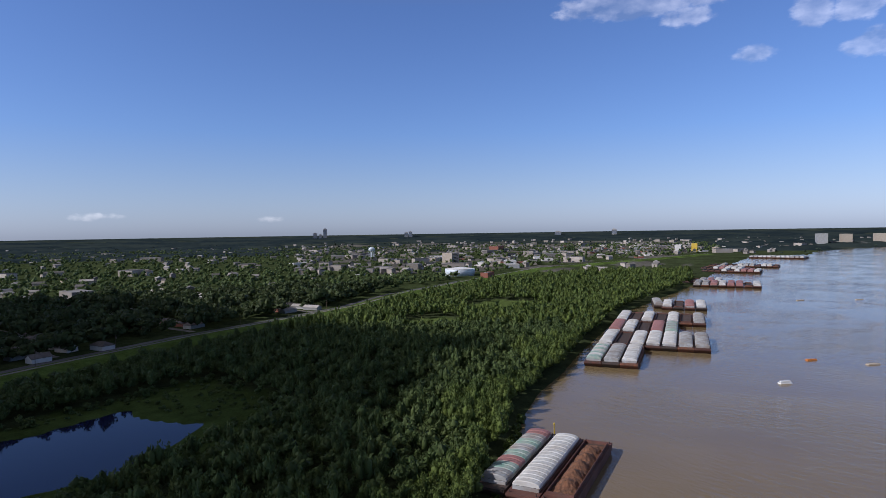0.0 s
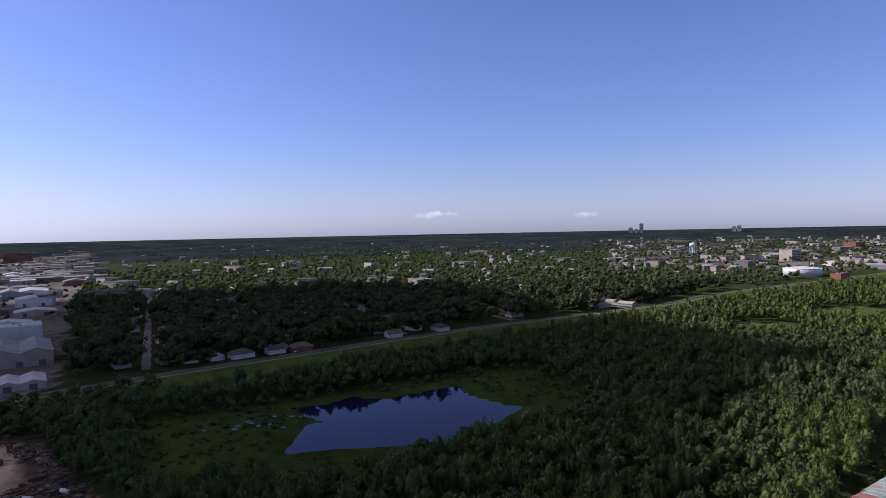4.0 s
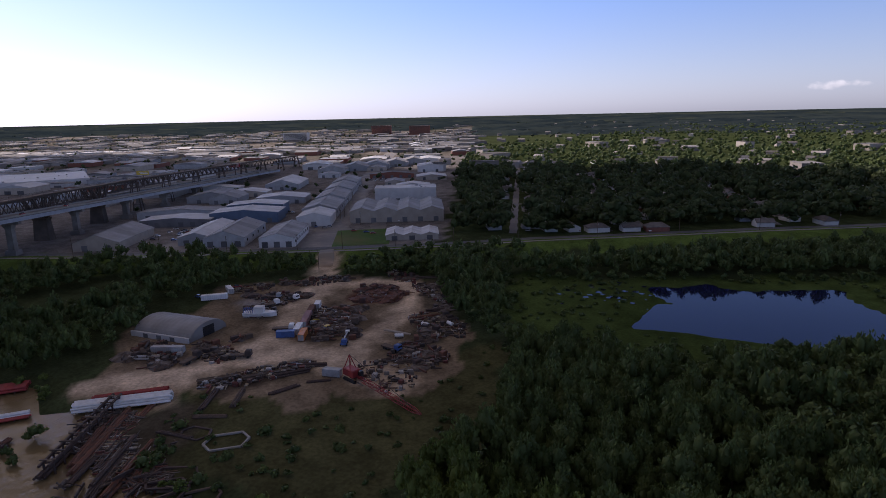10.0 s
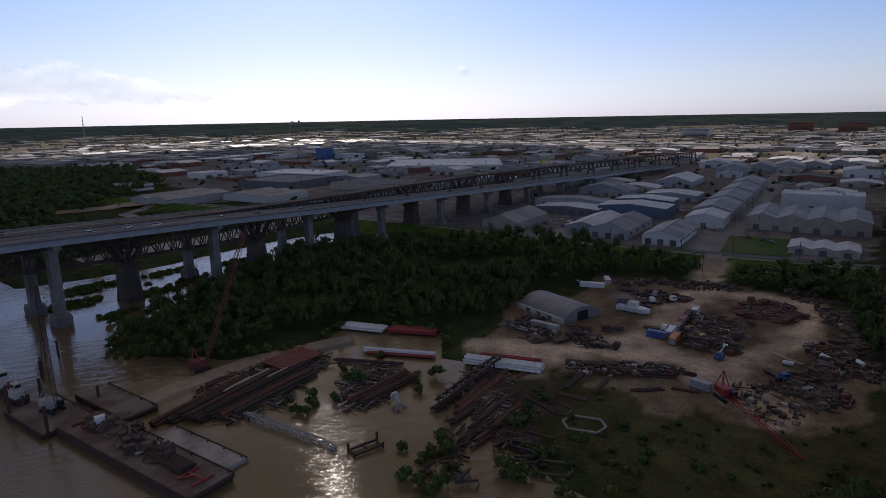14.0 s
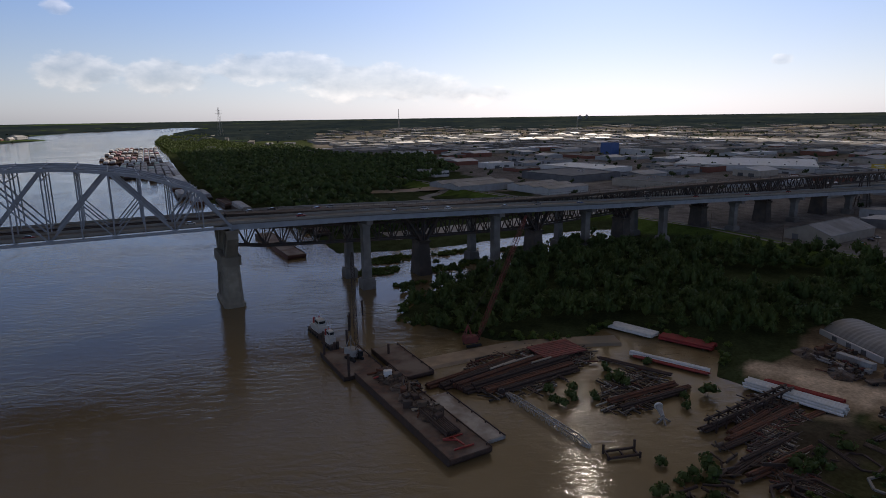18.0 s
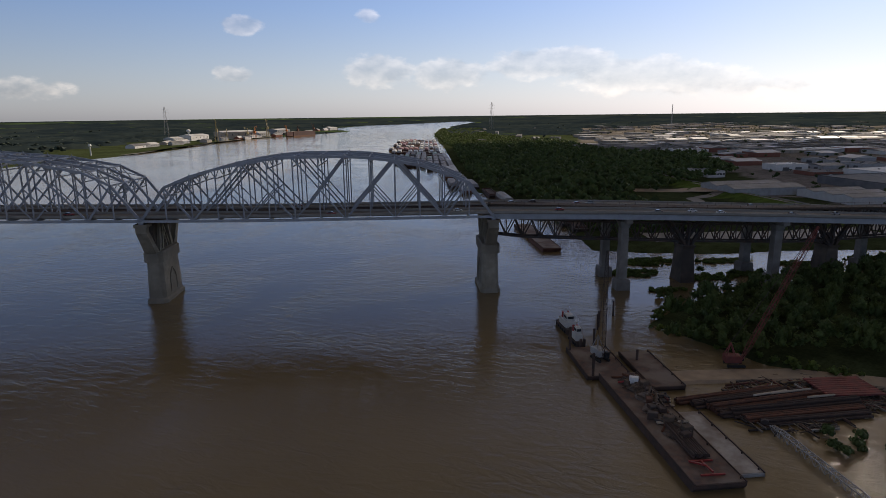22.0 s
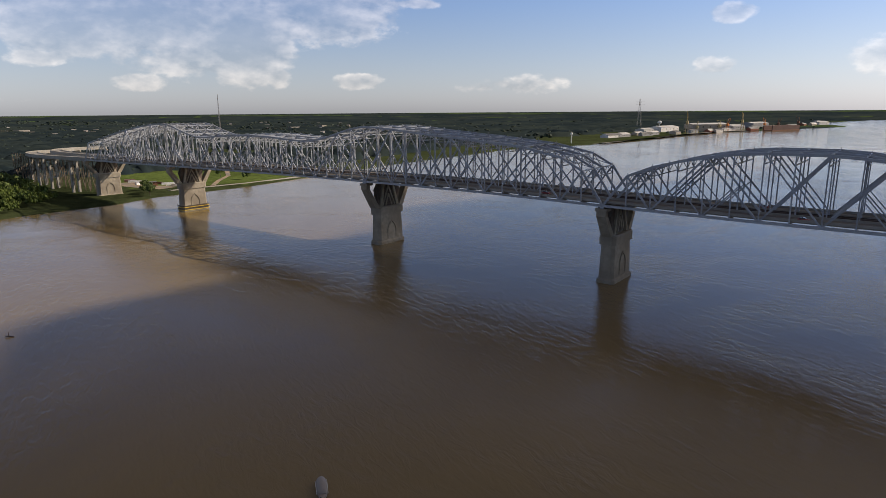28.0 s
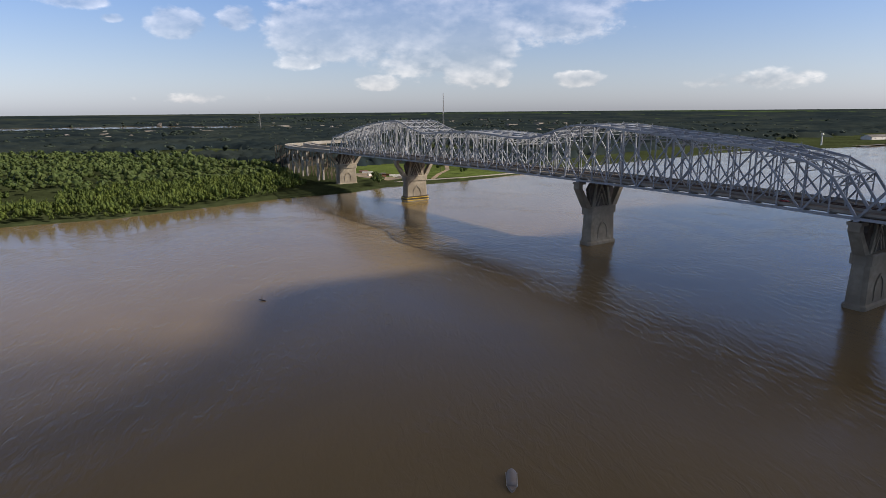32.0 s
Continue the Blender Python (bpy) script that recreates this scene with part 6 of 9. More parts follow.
# small floats and buoys
for x, y, m_, lab, w in ((199, 330, "white", "small white raft float adrift on the river", 7.5), (250, 386, "orange", "orange buoy string on the river", 7), (279, 370, "wall_tan", "long tan float on the river", 9), (440, 700, "wall_tan", "tan mooring float on the river", 9), (508, 696, "wall_tan", "tan mooring float on the river", 9)):
    t = thing("float", pose(x, y, 0, 0, 0, 8), lab, "float")
    part("float_body", Shape().box(-w / 2, -1.3, -0.5, w / 2, 1.3, 0.5, 0.0, 0.2).me("float_body", M[m_]), t)
    part("float_top", Shape().box(-w / 2 + 0.6, -0.9, 0.504, w / 2 - 0.6, 0.9, 1.5 if m_ == "white" else 0.8, 0.0, 0.15).me("float_top", M[m_]), t)
    for q in (-1, 1):
        part("post", Shape().tube((q * (w / 2 - 0.4), 0, 0.4), (q * (w / 2 - 0.4), 0, 1.7), 0.09).me("post", M["hull_dark"]), t)
# the covered skiff in the foreground
skiff = thing("boat", pose(44, -123, 0, 0, 0, 112), "small grey canopied boat drifting on the river", "boat")
n = 12
hullr = []
for x, hw in ((-3.4, 1.15), (-2.5, 1.35), (0, 1.4), (1.8, 1.25), (3.0, 0.7), (3.7, 0.12)):
    hullr.append([(x, -hw, 0.75), (x, -hw * 0.8, -0.3), (x, hw * 0.8, -0.3), (x, hw, 0.75)])
part("hull", Shape().loft(hullr).me("hull", M["cover_grey"]), skiff)
can = []
for x, s_ in ((-3.0, 0.9), (-2.6, 1.0), (0.0, 1.0), (1.6, 0.95), (2.3, 0.7)):
    can.append([(x, 1.25 * s_ * math.cos(math.pi * k / n), 0.754 + 1.45 * s_ * math.sin(math.pi * k / n)) for k in range(n + 1)])
part("canopy", Shape().loft(can).me("canopy", M["cover_grey"], True), skiff)
part("outboard_motor", Shape().box(-3.95, -0.25, -0.2, -3.44, 0.25, 1.1, 0.0, 0.1).me("outboard_motor", M["hull_dark"]), skiff)
part("rub_rail", Shape().beam((-3.3, -1.38, 0.72), (2.2, -1.28, 0.72), 0.1).beam((-3.3, 1.38, 0.72), (2.2, 1.28, 0.72), 0.1).me("rub_rail", M["white"]), skiff)
snag = thing("driftwood", pose(200, -208, 0), "dark snag of driftwood in the river", "driftwood")
part("trunk", Shape().tube((-1.8, 0, 0.1), (1.6, 0.4, 0.5), 0.3, 0.2).me("trunk", M["rust_dark"]), snag)
part("branch", Shape().tube((0.2, 0.1, 0.3), (0.5, -0.2, 1.9), 0.18, 0.08).me("branch", M["rust_dark"]), snag)

# ---- sheds, warehouses and works ----
def shed(x, y, L, W, eave, ridge, wall, roof, label, yaw=None, doors=2, bays=1, category="warehouse", group="", windows=0, flat=False, panels=6):
    """A gabled or flat building; local x runs away from the river road. bays: gables side by side."""
    yaw = GRID_YAW if yaw is None else yaw
    t = thing("warehouse" if category == "warehouse" else category, pose(x, y, ground_at(x, y) - 0.2, 0, 0, yaw), label, category, group)
    s = Shape().box(-L / 2, -W / 2, 0, L / 2, W / 2, eave)
    bw = W / bays
    panels = panels if math.hypot(x, y) < 640 else 2
    if not flat:
        for k in range(bays):
            a, b = -W / 2 + k * bw, -W / 2 + (k + 1) * bw
            for sx in (-L / 2, L / 2):
                s.add([(sx, a, eave), (sx, b, eave), (sx, (a + b) / 2, ridge - 0.15)], [(0, 1, 2) if sx > 0 else (0, 2, 1)])
    part("wall", s.me("wall", M[wall]), t)
    if flat:
        part("roof", Shape().box(-L / 2 + 0.5, -W / 2 + 0.5, eave + 0.004, L / 2 - 0.5, W / 2 - 0.5, eave + 0.25).me("roof", M[roof]), t)
        p = Shape()
        for a in (-W / 2, W / 2 - 0.4):
            p.box(-L / 2, a, eave + 0.004, L / 2, a + 0.4, eave + 0.9)
        for a in (-L / 2, L / 2 - 0.4):
            p.box(a, -W / 2 + 0.4, eave + 0.004, a + 0.4, W / 2 - 0.4, eave + 0.9)
        part("parapet", p.me("parapet", M[wall]), t)
        rr = random.Random(int(x * 7 + y))
        for k in range(min(14 if x < -1000 else 5, int(L * W / 450) + 1)):
            px_, py_, q = rr.uniform(-L / 2 + 4, L / 2 - 4), rr.uniform(-W / 2 + 4, W / 2 - 4), rr.uniform(0.7, 1.6)
            part("roof_unit", Shape().box(px_ - q, py_ - q, eave + 0.254, px_ + q, py_ + q * 0.8, eave + 0.3 + q, 0.0, 0.1).me("roof_unit", M["wall_grey"]), t)
    else:
        o = 0.5
        for k in range(bays):
            a, b = -W / 2 + k * bw, -W / 2 + (k + 1) * bw
            m_ = (a + b) / 2
            for e0 in (a - (o if k == 0 else 0), b + (o if k == bays - 1 else 0)):
                # roof sheets, each with a lapped edge
                for q in range(panels):
                    x0, x1 = -L / 2 - o + (L + 2 * o) * q / panels, -L / 2 - o + (L + 2 * o) * (q + 1) / panels
                    up = 0.05 * (q % 2)
                    pts = [(x0, e0, eave - 0.05 + up), (x1, e0, eave - 0.05 + up), (x1, m_, ridge + up), (x0, m_, ridge + up)]
                    pts += [(p[0], p[1], p[2] + 0.16) for p in pts]
                    part("roof_sheet", Shape().add(pts, [(0, 1, 2, 3), (4, 5, 6, 7), (0, 1, 5, 4), (1, 2, 6, 5), (2, 3, 7, 6), (3, 0, 4, 7)]).me("roof_sheet", M[roof]), t)
            part("ridge_cap", Shape().box(-L / 2 - o, m_ - 0.35, ridge + 0.1, L / 2 + o, m_ + 0.35, ridge + 0.36).me("ridge_cap", M[roof]), t)
    for k in range(doors):
        yy = -W / 2 + W * (k + 0.5) / doors
        part("door", Shape().box(-L / 2 - 0.1, yy - 2.0, 0, -L / 2 + 0.05, yy + 2.0, min(4.2, eave - 0.6)).me("door", M["dark_roof"]), t)
    for k in range(windows):
        xx = -L / 2 + L * (k + 0.5) / windows
        for sg in (-1, 1):
            part("window", Shape().box(xx - 1.4, sg * W / 2 - 0.08, eave * 0.45, xx + 1.4, sg * W / 2 + 0.08, eave * 0.72).me("window", M["glass"]), t)
    return t


def at(front_x, front_y, L):
    """Centre of a building from the middle of the side that faces the levee."""
    return front_x + AWAY[0] * L / 2, front_y + AWAY[1] * L / 2


# the row of pale long sheds along the paved street
x, y = at(-407, 105, 54)
shed(x, y, 54, 24, 6.5, 10.0, "wall_white", "metal_roof", "long pale grey gabled shed with open loading side", doors=3, windows=7)
x, y = at(-470, 152, 34)
shed(x, y, 34, 27, 8, 11.5, "wall_white", "bright_roof", "white gabled shed in the long row", doors=1)
for k, (fx, fy) in enumerate(((-508, 170), (-572, 203), (-636, 236), (-700, 268))):
    x, y = at(fx, fy, 58)
    shed(x, y, 58, 30, 8, 12.5, "wall_grey", "metal_roof", "grey gabled shed in the long row", group="row of sheds", doors=2, windows=5)
x, y = at(-447, 59, 62)
shed(x, y, 62, 24, 6, 9.5, "wall_grey", "bright_roof", "grey shed with bright ribbed metal roof", doors=2)
x, y = at(-430, 75, 60)
shed(x, y, 60, 28, 6.5, 11.5, "wall_grey", "metal_roof", "broad grey gabled shed facing the levee", doors=3, windows=4)
x, y = at(-468, -1, 56)
shed(x, y, 56, 31, 6, 11.5, "wall_tan", "metal_roof", "tan brick shed with grey gable roof and red sign", doors=2)
x, y = at(-522, 109, 30)
shed(x, y, 30, 57, 9, 11.5, "wall_blue", "bright_roof", "blue sheet-metal warehouse with pale roof", doors=4, windows=0, panels=8)
x, y = at(-553, 126, 26)
shed(x, y, 26, 50, 10.5, 12.5, "wall_blue", "bright_roof", "tall blue sheet-metal warehouse with pale roof", doors=2)
x, y = at(-537, 57, 26)
# closed box with one dark wall colour all round
shed(x, y, 26, 57, 6, 8, "dark_roof", "bright_roof", "long dark-walled store with pale roof", doors=6)
x, y = at(-578, 66, 22)
shed(x, y, 22, 74, 7, 9.5, "wall_grey", "metal_roof", "long grey store building behind", doors=4)
x, y = at(-375, 191.5, 26)
shed(x, y, 26, 37, 4.0, 5.8, "wall_tan", "bright_roof", "low brown shed with three pale ribbed gables", bays=3, doors=3)
x, y = at(-449, 216, 62)
shed(x, y, 62, 77, 9.5, 12.8, "wall_tan", "metal_roof", "wide tan warehouse with four grey roof bays", bays=4, doors=6)
x, y = at(-550, 275, 30)
shed(x, y, 30, 62, 14, 14, "wall_white", "bright_roof", "white flat-roofed block behind the warehouse", flat=True, doors=4, windows=6)
x, y = at(-735, 200, 80)
shed(x, y, 70, 40, 7, 13, "wall_grey", "bright_roof", "shed with bright high-pitched metal roof", doors=3)
x, y = at(-620, 167, 34)
shed(x, y, 34, 50, 6.5, 9, "wall_grey", "bright_roof", "low shed with pale roof beside the row", doors=3)
x, y = at(-655, 118, 40)
shed(x, y, 40, 30, 6, 11, "wall_grey", "metal_roof", "dark grey gabled workshop behind the stores", doors=2)
for fx, fy, L_, W_ in ((-700, 150, 30, 46), (-775, 130, 22, 60), (-690, 330, 30, 24), (-640, 330, 26, 40), (-720, 400, 34, 40), (-845, 300, 26, 30), (-900, 400, 40, 30)):
    x, y = at(fx, fy, L_)
    shed(x, y, L_, W_, 5, 8, "wall_tan" if L_ > 28 else "wall_white", "bright_roof" if W_ > 35 else "metal_roof", "small pale workshop beside the paved street", group="street workshops", doors=2)
for k in range(5):
    x, y = at(-930 - 16 * k + 20, 330 + 44 * k, 50)
    shed(x, y, 60, 44, 7, 13, "wall_grey", "metal_roof", "grey gabled store in a far row", group="far gabled stores", doors=1)
shed(-850, 470, 50, 40, 9, 12, "wall_white", "bright_roof", "sunlit white warehouse with pale roof", doors=2)
shed(-990, 545, 70, 44, 9, 12, "wall_white", "bright_roof", "sunlit white warehouse with pale roof", doors=2)
shed(-790, 375, 20, 62, 6, 9, "brick_red", "dark_roof", "long red brick store", doors=5)
shed(-690, 118, 40, 50, 7, 12, "wall_grey", "metal_roof", "grey workshop near the viaduct", doors=2)
shed(-790, 70, 60, 60, 6, 8, "wall_grey", "dark_roof", "flat grey workshop near the viaduct", flat=True)
# large flat warehouses beyond the viaduct
shed(-1070, -95, 160, 190, 9, 9, "wall_white", "bright_roof", "huge flat white-roofed warehouse with many roof units", yaw=2, flat=True, windows=4)
shed(-800, -285, 90, 95, 9, 9, "dark_roof", "dark_roof", "dark flat warehouse with pale edges", yaw=-25, flat=True)
shed(-660, -262, 60, 70, 7, 9, "wall_white", "metal_roof", "pale metal warehouse beyond the viaduct", yaw=-25, bays=3)
shed(-760, -160, 60, 90, 8, 8, "wall_tan", "dark_roof", "low tan warehouse beyond the viaduct", yaw=-15, flat=True)
shed(-905, -300, 70, 120, 9, 9, "wall_white", "bright_roof", "large flat warehouse with pale roof", yaw=-22, flat=True)
shed(-760, -480, 24, 50, 8, 8, "wall_white", "dark_roof", "white office block beside the dark wood", yaw=-25, flat=True, windows=6)
shed(-640, -350, 80, 60, 8, 11, "wall_grey", "metal_roof", "grey warehouse beside the wood", yaw=-25, bays=2)
blue_t = shed(-1325, -385, 22, 32, 24, 24, "blue", "dark_roof", "tall plain blue block among warehouses", flat=True)
shed(-1330, -330, 30, 60, 11, 11, "wall_white", "bright_roof", "white plant building beside the blue block", flat=True)

# the rest of the district: many plain warehouses on the street grid
br = random.Random(21)
UNIT_WALL = {k: Shape().box(-0.5, -0.5, 0, 0.5, 0.5, 1).me("wall", M[k]) for k in ("wall_grey", "wall_tan", "wall_white", "brick_red")}
UNIT_FLAT = {k: Shape().box(-0.5, -0.5, 1.001, 0.5, 0.5, 1.05).box(-0.3, -0.2, 1.05, -0.22, -0.12, 1.25).box(0.1, 0.2, 1.05, 0.2, 0.26, 1.22).box(0.25, -0.3, 1.05, 0.3, -0.25, 1.2).me("roof", M[k]) for k in ("dark_roof", "bright_roof", "metal_roof")}
UNIT_GABLE = {k: Shape().add([(-0.52, -0.52, 1), (0.52, -0.52, 1), (0.52, 0.52, 1), (-0.52, 0.52, 1), (-0.52, 0, 1.45), (0.52, 0, 1.45)], [(0, 1, 5, 4), (2, 3, 4, 5), (0, 4, 3), (1, 2, 5), (3, 2, 1, 0)]).me("roof", M[k]) for k in ("metal_roof", "bright_roof")}
UNIT_DOOR = Shape().box(-0.505, -0.3, 0, -0.5, -0.1, 0.55).box(-0.505, 0.1, 0, -0.5, 0.3, 0.55).me("door", M["dark_roof"])
taken = [(o.matrix_basis.translation.x, o.matrix_basis.translation.y) for o in scene.objects if o.parent is None and o.name.startswith("warehouse")]
placed = 0
for ia in range(0, 46):
    for ib in range(-34, 16):
        a, b = 600 + ia * 66 + br.uniform(-8, 8), ib * 84 + br.uniform(-10, 10)
        x, y = grid_pt(a, b)
        r = math.hypot(x, y)
        if not bool(inside(SITES, x, y)) or r > 2650 or placed >= 255:
            continue
        loc = BM.inverted() @ Vector((x, y, 0))
        if -1150 < loc.x < 0 and -75 < loc.y < 55:
            continue
        if any((x - p) ** 2 + (y - q) ** 2 < 75 ** 2 for p, q in taken) or br.random() < 0.42:
            continue
        big = br.random() < 0.4
        L, W, Hh = br.uniform(28, 58), br.uniform(34, 78 if big else 50), br.uniform(5, 9)
        wk = br.choice(("wall_grey", "wall_tan", "wall_white", "wall_grey", "brick_red"))
        t = thing("warehouse", pose(x, y, ground_at(x, y) - 0.2, 0, 0, GRID_YAW + br.choice((0, 0, 90))) @ Matrix.Diagonal((L, W, Hh, 1)), {"wall_grey": "grey", "wall_tan": "tan", "wall_white": "pale", "brick_red": "red brick"}[wk] + (" flat-roofed warehouse" if big else " metal-roofed warehouse") + " in the industrial district", "warehouse", "industrial district")
        part("wall", UNIT_WALL[wk], t)
        if big:
            part("roof", UNIT_FLAT[br.choice(("dark_roof", "dark_roof", "bright_roof", "metal_roof"))], t)
        else:
            part("roof", UNIT_GABLE[br.choice(("metal_roof", "metal_roof", "bright_roof"))], t)
        if r < 1200:
            part("door", UNIT_DOOR, t)
        placed += 1

# ---- the town's larger buildings ----
for x, y, L, W, h, wall, roof, lab in ((75, 1700, 30, 45, 26, "wall_tan", "dark_roof", "tan brick block with flat roof in the town"), (30, 1800, 40, 60, 9, "wall_tan", "dark_roof", "low tan school-like building"), (150, 1500, 30, 60, 9, "wall_white", "bright_roof", "white flat commercial building"),
                                       (112, 1075, 14, 30, 8, "brick_red", "dark_roof", "brown brick building by the levee"), (300, 2500, 40, 70, 22, "brick_red", "dark_roof", "large red-roofed hall in the town"), (-330, 1615, 20, 60, 9, "wall_white", "bright_roof", "white low building among trees"),
                                       (930, 2200, 20, 55, 24, "wall_white", "dark_roof", "pale office block in the town"), (985, 2190, 20, 20, 28, "yellow", "dark_roof", "yellow office block in the town"), (1715, 2580, 40, 85, 48, "wall_grey", "dark_roof", "grey high-rise near the river bend"),
                                       (1830, 2590, 40, 70, 44, "wall_tan", "dark_roof", "tan high-rise near the river bend"), (1960, 2560, 40, 70, 44, "wall_tan", "dark_roof", "tan high-rise near the river bend"), (-335, 672, 12, 34, 5, "wall_white", "bright_roof", "long white hall with pale roof"),
                                       (-2655, 1215, 60, 90, 40, "brick_red", "dark_roof", "long red apartment block on the plain"), (-2420, 1290, 60, 90, 40, "brick_red", "dark_roof", "long red apartment block on the plain"), (-2300, 700, 50, 90, 30, "wall_white", "dark_roof", "pale far office block")):
    t = shed(x, y, L, W, h, h, wall, roof, lab, flat=True, doors=1, category="building", group="")
    if h > 20:
        # storeys of windows on the side that faces the river
        for fl in range(int(h / 4)):
            part("window_band", Shape().box(-L / 2 - 0.1, -W / 2 + 3, fl * 4 + 1.2, -L / 2 + 0.1, W / 2 - 3, fl * 4 + 2.9).me("window_band", M["glass"]), t)
tr_ = random.Random(4)
for k in range(75):
    q = tr_.uniform(0, 1)
    x, y = 60 + q * 900 + tr_.uniform(-330, 330), 1260 + q * 1500 + tr_.uniform(-200, 600)
    if inside(TOWN, x, y) and far_from(LEVEE, x, y) > 60:
        wk = tr_.choice(("wall_white", "wall_tan", "wall_grey", "brick_red"))
        t = thing("building", pose(x, y, ground_at(x, y) - 0.2, 0, 0, GRID_YAW + 25 + tr_.choice((0, 90))) @ Matrix.Diagonal((tr_.uniform(14, 32), tr_.uniform(18, 60), tr_.uniform(5, 9), 1)), {"wall_white": "white", "wall_tan": "tan", "wall_grey": "grey", "brick_red": "red brick"}[wk] + " low commercial building in the town", "building", "town blocks")
        part("wall", UNIT_WALL[wk], t)
        part("roof", UNIT_FLAT[tr_.choice(("dark_roof", "bright_roof", "bright_roof", "metal_roof"))], t)

tank = thing("storage_tank", pose(70, 1185, 1.2), "wide white steel tank with shallow cone roof", "tank")
part("shell", Shape().lathe([(29, 0), (29, 13), (28.8, 13.2)], 40).me("shell", M["tank_white"], True), tank)
part("roof", Shape().lathe([(29.3, 13.2), (29.3, 13.5), (1, 16.5)], 40).me("roof", M["white"]), tank)
tower = thing("water_tower", pose(-160, 1890, 1.2), "pale water tower on legs above the trees", "tower")
part("bowl", Shape().lathe([(1.2, 27), (6, 29), (9.5, 32.5), (10, 36), (8.5, 39), (4, 41), (0.4, 41.6)], 24).me("bowl", M["tank_white"], True), tower)
part("riser", Shape().tube((0, 0, 0), (0, 0, 27.5), 1.4, None, 10).me("riser", M["tank_white"]), tower)
for k in range(6):
    a = k * math.pi / 3
    part("leg", Shape().beam((9.3 * math.cos(a), 9.3 * math.sin(a), 0), (8.6 * math.cos(a), 8.6 * math.sin(a), 33), 0.9).me("leg", M["tank_white"]), tower)

# ---- masts, pylons, skyline ----
def mast(az, base_r, top_el, label, wide=7.0, kind="lattice_mast"):
    r = base_r
    x, y = -math.sin(radians(az)) * r, math.cos(radians(az)) * r
    z0 = ground_at(x, y)
    h = EYE + r * math.tan(radians(top_el)) - z0
    t = thing(kind, pose(x, y, z0), label, "mast")
    for sx in (-1, 1):
        for sy in (-1, 1):
            part("leg", Shape().beam((sx * wide / 2, sy * wide / 2, 0), (sx * wide * 0.1, sy * wide * 0.1, h), max(0.45, wide * 0.04)).me("leg", M["cover_grey"]), t)
    n = 9
    for k in range(n):
        f, g_ = k / n, (k + 1) / n
        w0, w1 = wide / 2 * (1 - 0.8 * f), wide / 2 * (1 - 0.8 * g_)
        part("brace", Shape().beam((-w0, -w0, h * f), (w1, -w1, h * g_), 0.35).beam((w0, -w0, h * f), (-w1, -w1, h * g_), 0.35).beam((-w0, w0, h * f), (-w0, -w0, h * f), 0.35).me("brace", M["cover_grey"]), t)
    if kind == "power_pylon":
        for f in (0.8, 0.9):
            part("cross_arm", Shape().beam((-wide, 0, h * f), (wide, 0, h * f), 0.8).me("cross_arm", M["cover_grey"]), t)


mast(140.97, 3000, 1.0, "tall grey power pylon by the river", 18, "power_pylon")
mast(169.4, 3000, 0.86, "tall grey power pylon on the far bank", 18, "power_pylon")
mast(125.3, 2600, 0.64, "slim grey radio mast on the plain", 5)
mast(109.1, 2900, -0.2, "slim grey radio mast on the plain", 7)
mast(206.55, 2200, 1.5, "slim radio mast behind the bridge", 4)
mast(222.95, 2900, 0.03, "red and white chimney mast in the woods", 8)
for az, el, w, lab in ((9.07, 0.40, 26, "tall blue-grey office tower on the skyline"), (9.98, 0.02, 30, "blue-grey office block on the skyline"), (9.5, -0.1, 24, "blue-grey office block on the skyline"), (1.2, 0.05, 26, "pair of office towers on the skyline"), (1.6, -0.02, 24, "pair of office towers on the skyline"), (-17.5, 0.0, 34, "office block on the skyline"), (-12.5, -0.15, 44, "office block on the skyline"), (108.3, -0.1, 16, "far slim block on the plain's skyline"), (108.9, -0.16, 22, "far low block on the plain's skyline")):
    r = 4500
    x, y = -math.sin(radians(az)) * r, math.cos(radians(az)) * r
    z0 = ground_at(x, y)
    h = EYE + r * math.tan(radians(el)) - z0
    t = thing("skyscraper", pose(x, y, z0, 0, 0, az), lab, "tower", "skyline")
    part("shaft", Shape().box(-w / 2, -20, -2, w / 2, 20, h).me("shaft", M["cover_grey"]), t)
    for k in range(int(h / 8)):
        part("floor_band", Shape().box(-w / 2 - 0.6, -20.6, k * 8 + 3, w / 2 + 0.6, 20.6, k * 8 + 5.5).me("floor_band", M["wall_blue"]), t)
    part("crown", Shape().box(-w / 4, -10, h + 0.004, w / 4, 10, h + 5).me("crown", M["wall_grey"]), t)

# billboards over the viaduct, and the green lot
for x, y, m_, lab in ((-880, 178, "red", "red billboard on a pole beside the viaduct"), (-845, 60, "yellow", "dark and yellow billboard beside the viaduct")):
    t = thing("billboard", pose(x, y, 1.2, 0, 0, GRID_YAW), lab, "sign")
    part("pole", Shape().tube((0, 0, 0), (0, 0, 22), 0.6).me("pole", M["old_steel"]), t)
    part("board", Shape().box(-0.6, -7.5, 21, 0, 7.5, 26).me("board", M[m_]), t)
    for k in (-3.2, 1.2):
        part("bar", Shape().box(-0.66, -6, 23.5 + k * 0.35, -0.604, 6 - abs(k), 24.2 + k * 0.35).me("bar", M["white"]), t)
patch("lawn", [(-440, 161), (-424, 200), (-372, 172), (-386, 136)], M["grass"], "square of mown grass between sheds")
strip("paved_street", [(-372, 118), (-392, 130), (-520, 196), (-700, 290), (-980, 440), (-1400, 670)], 26, M["road_dust"], "wide dusty paved street between the sheds", 0.05)
strip("cross_street", [(-375, 205), (-395, 172), (-470, 210)], 12, M["road_dust"], "paved yard beside the sheds", 0.02)
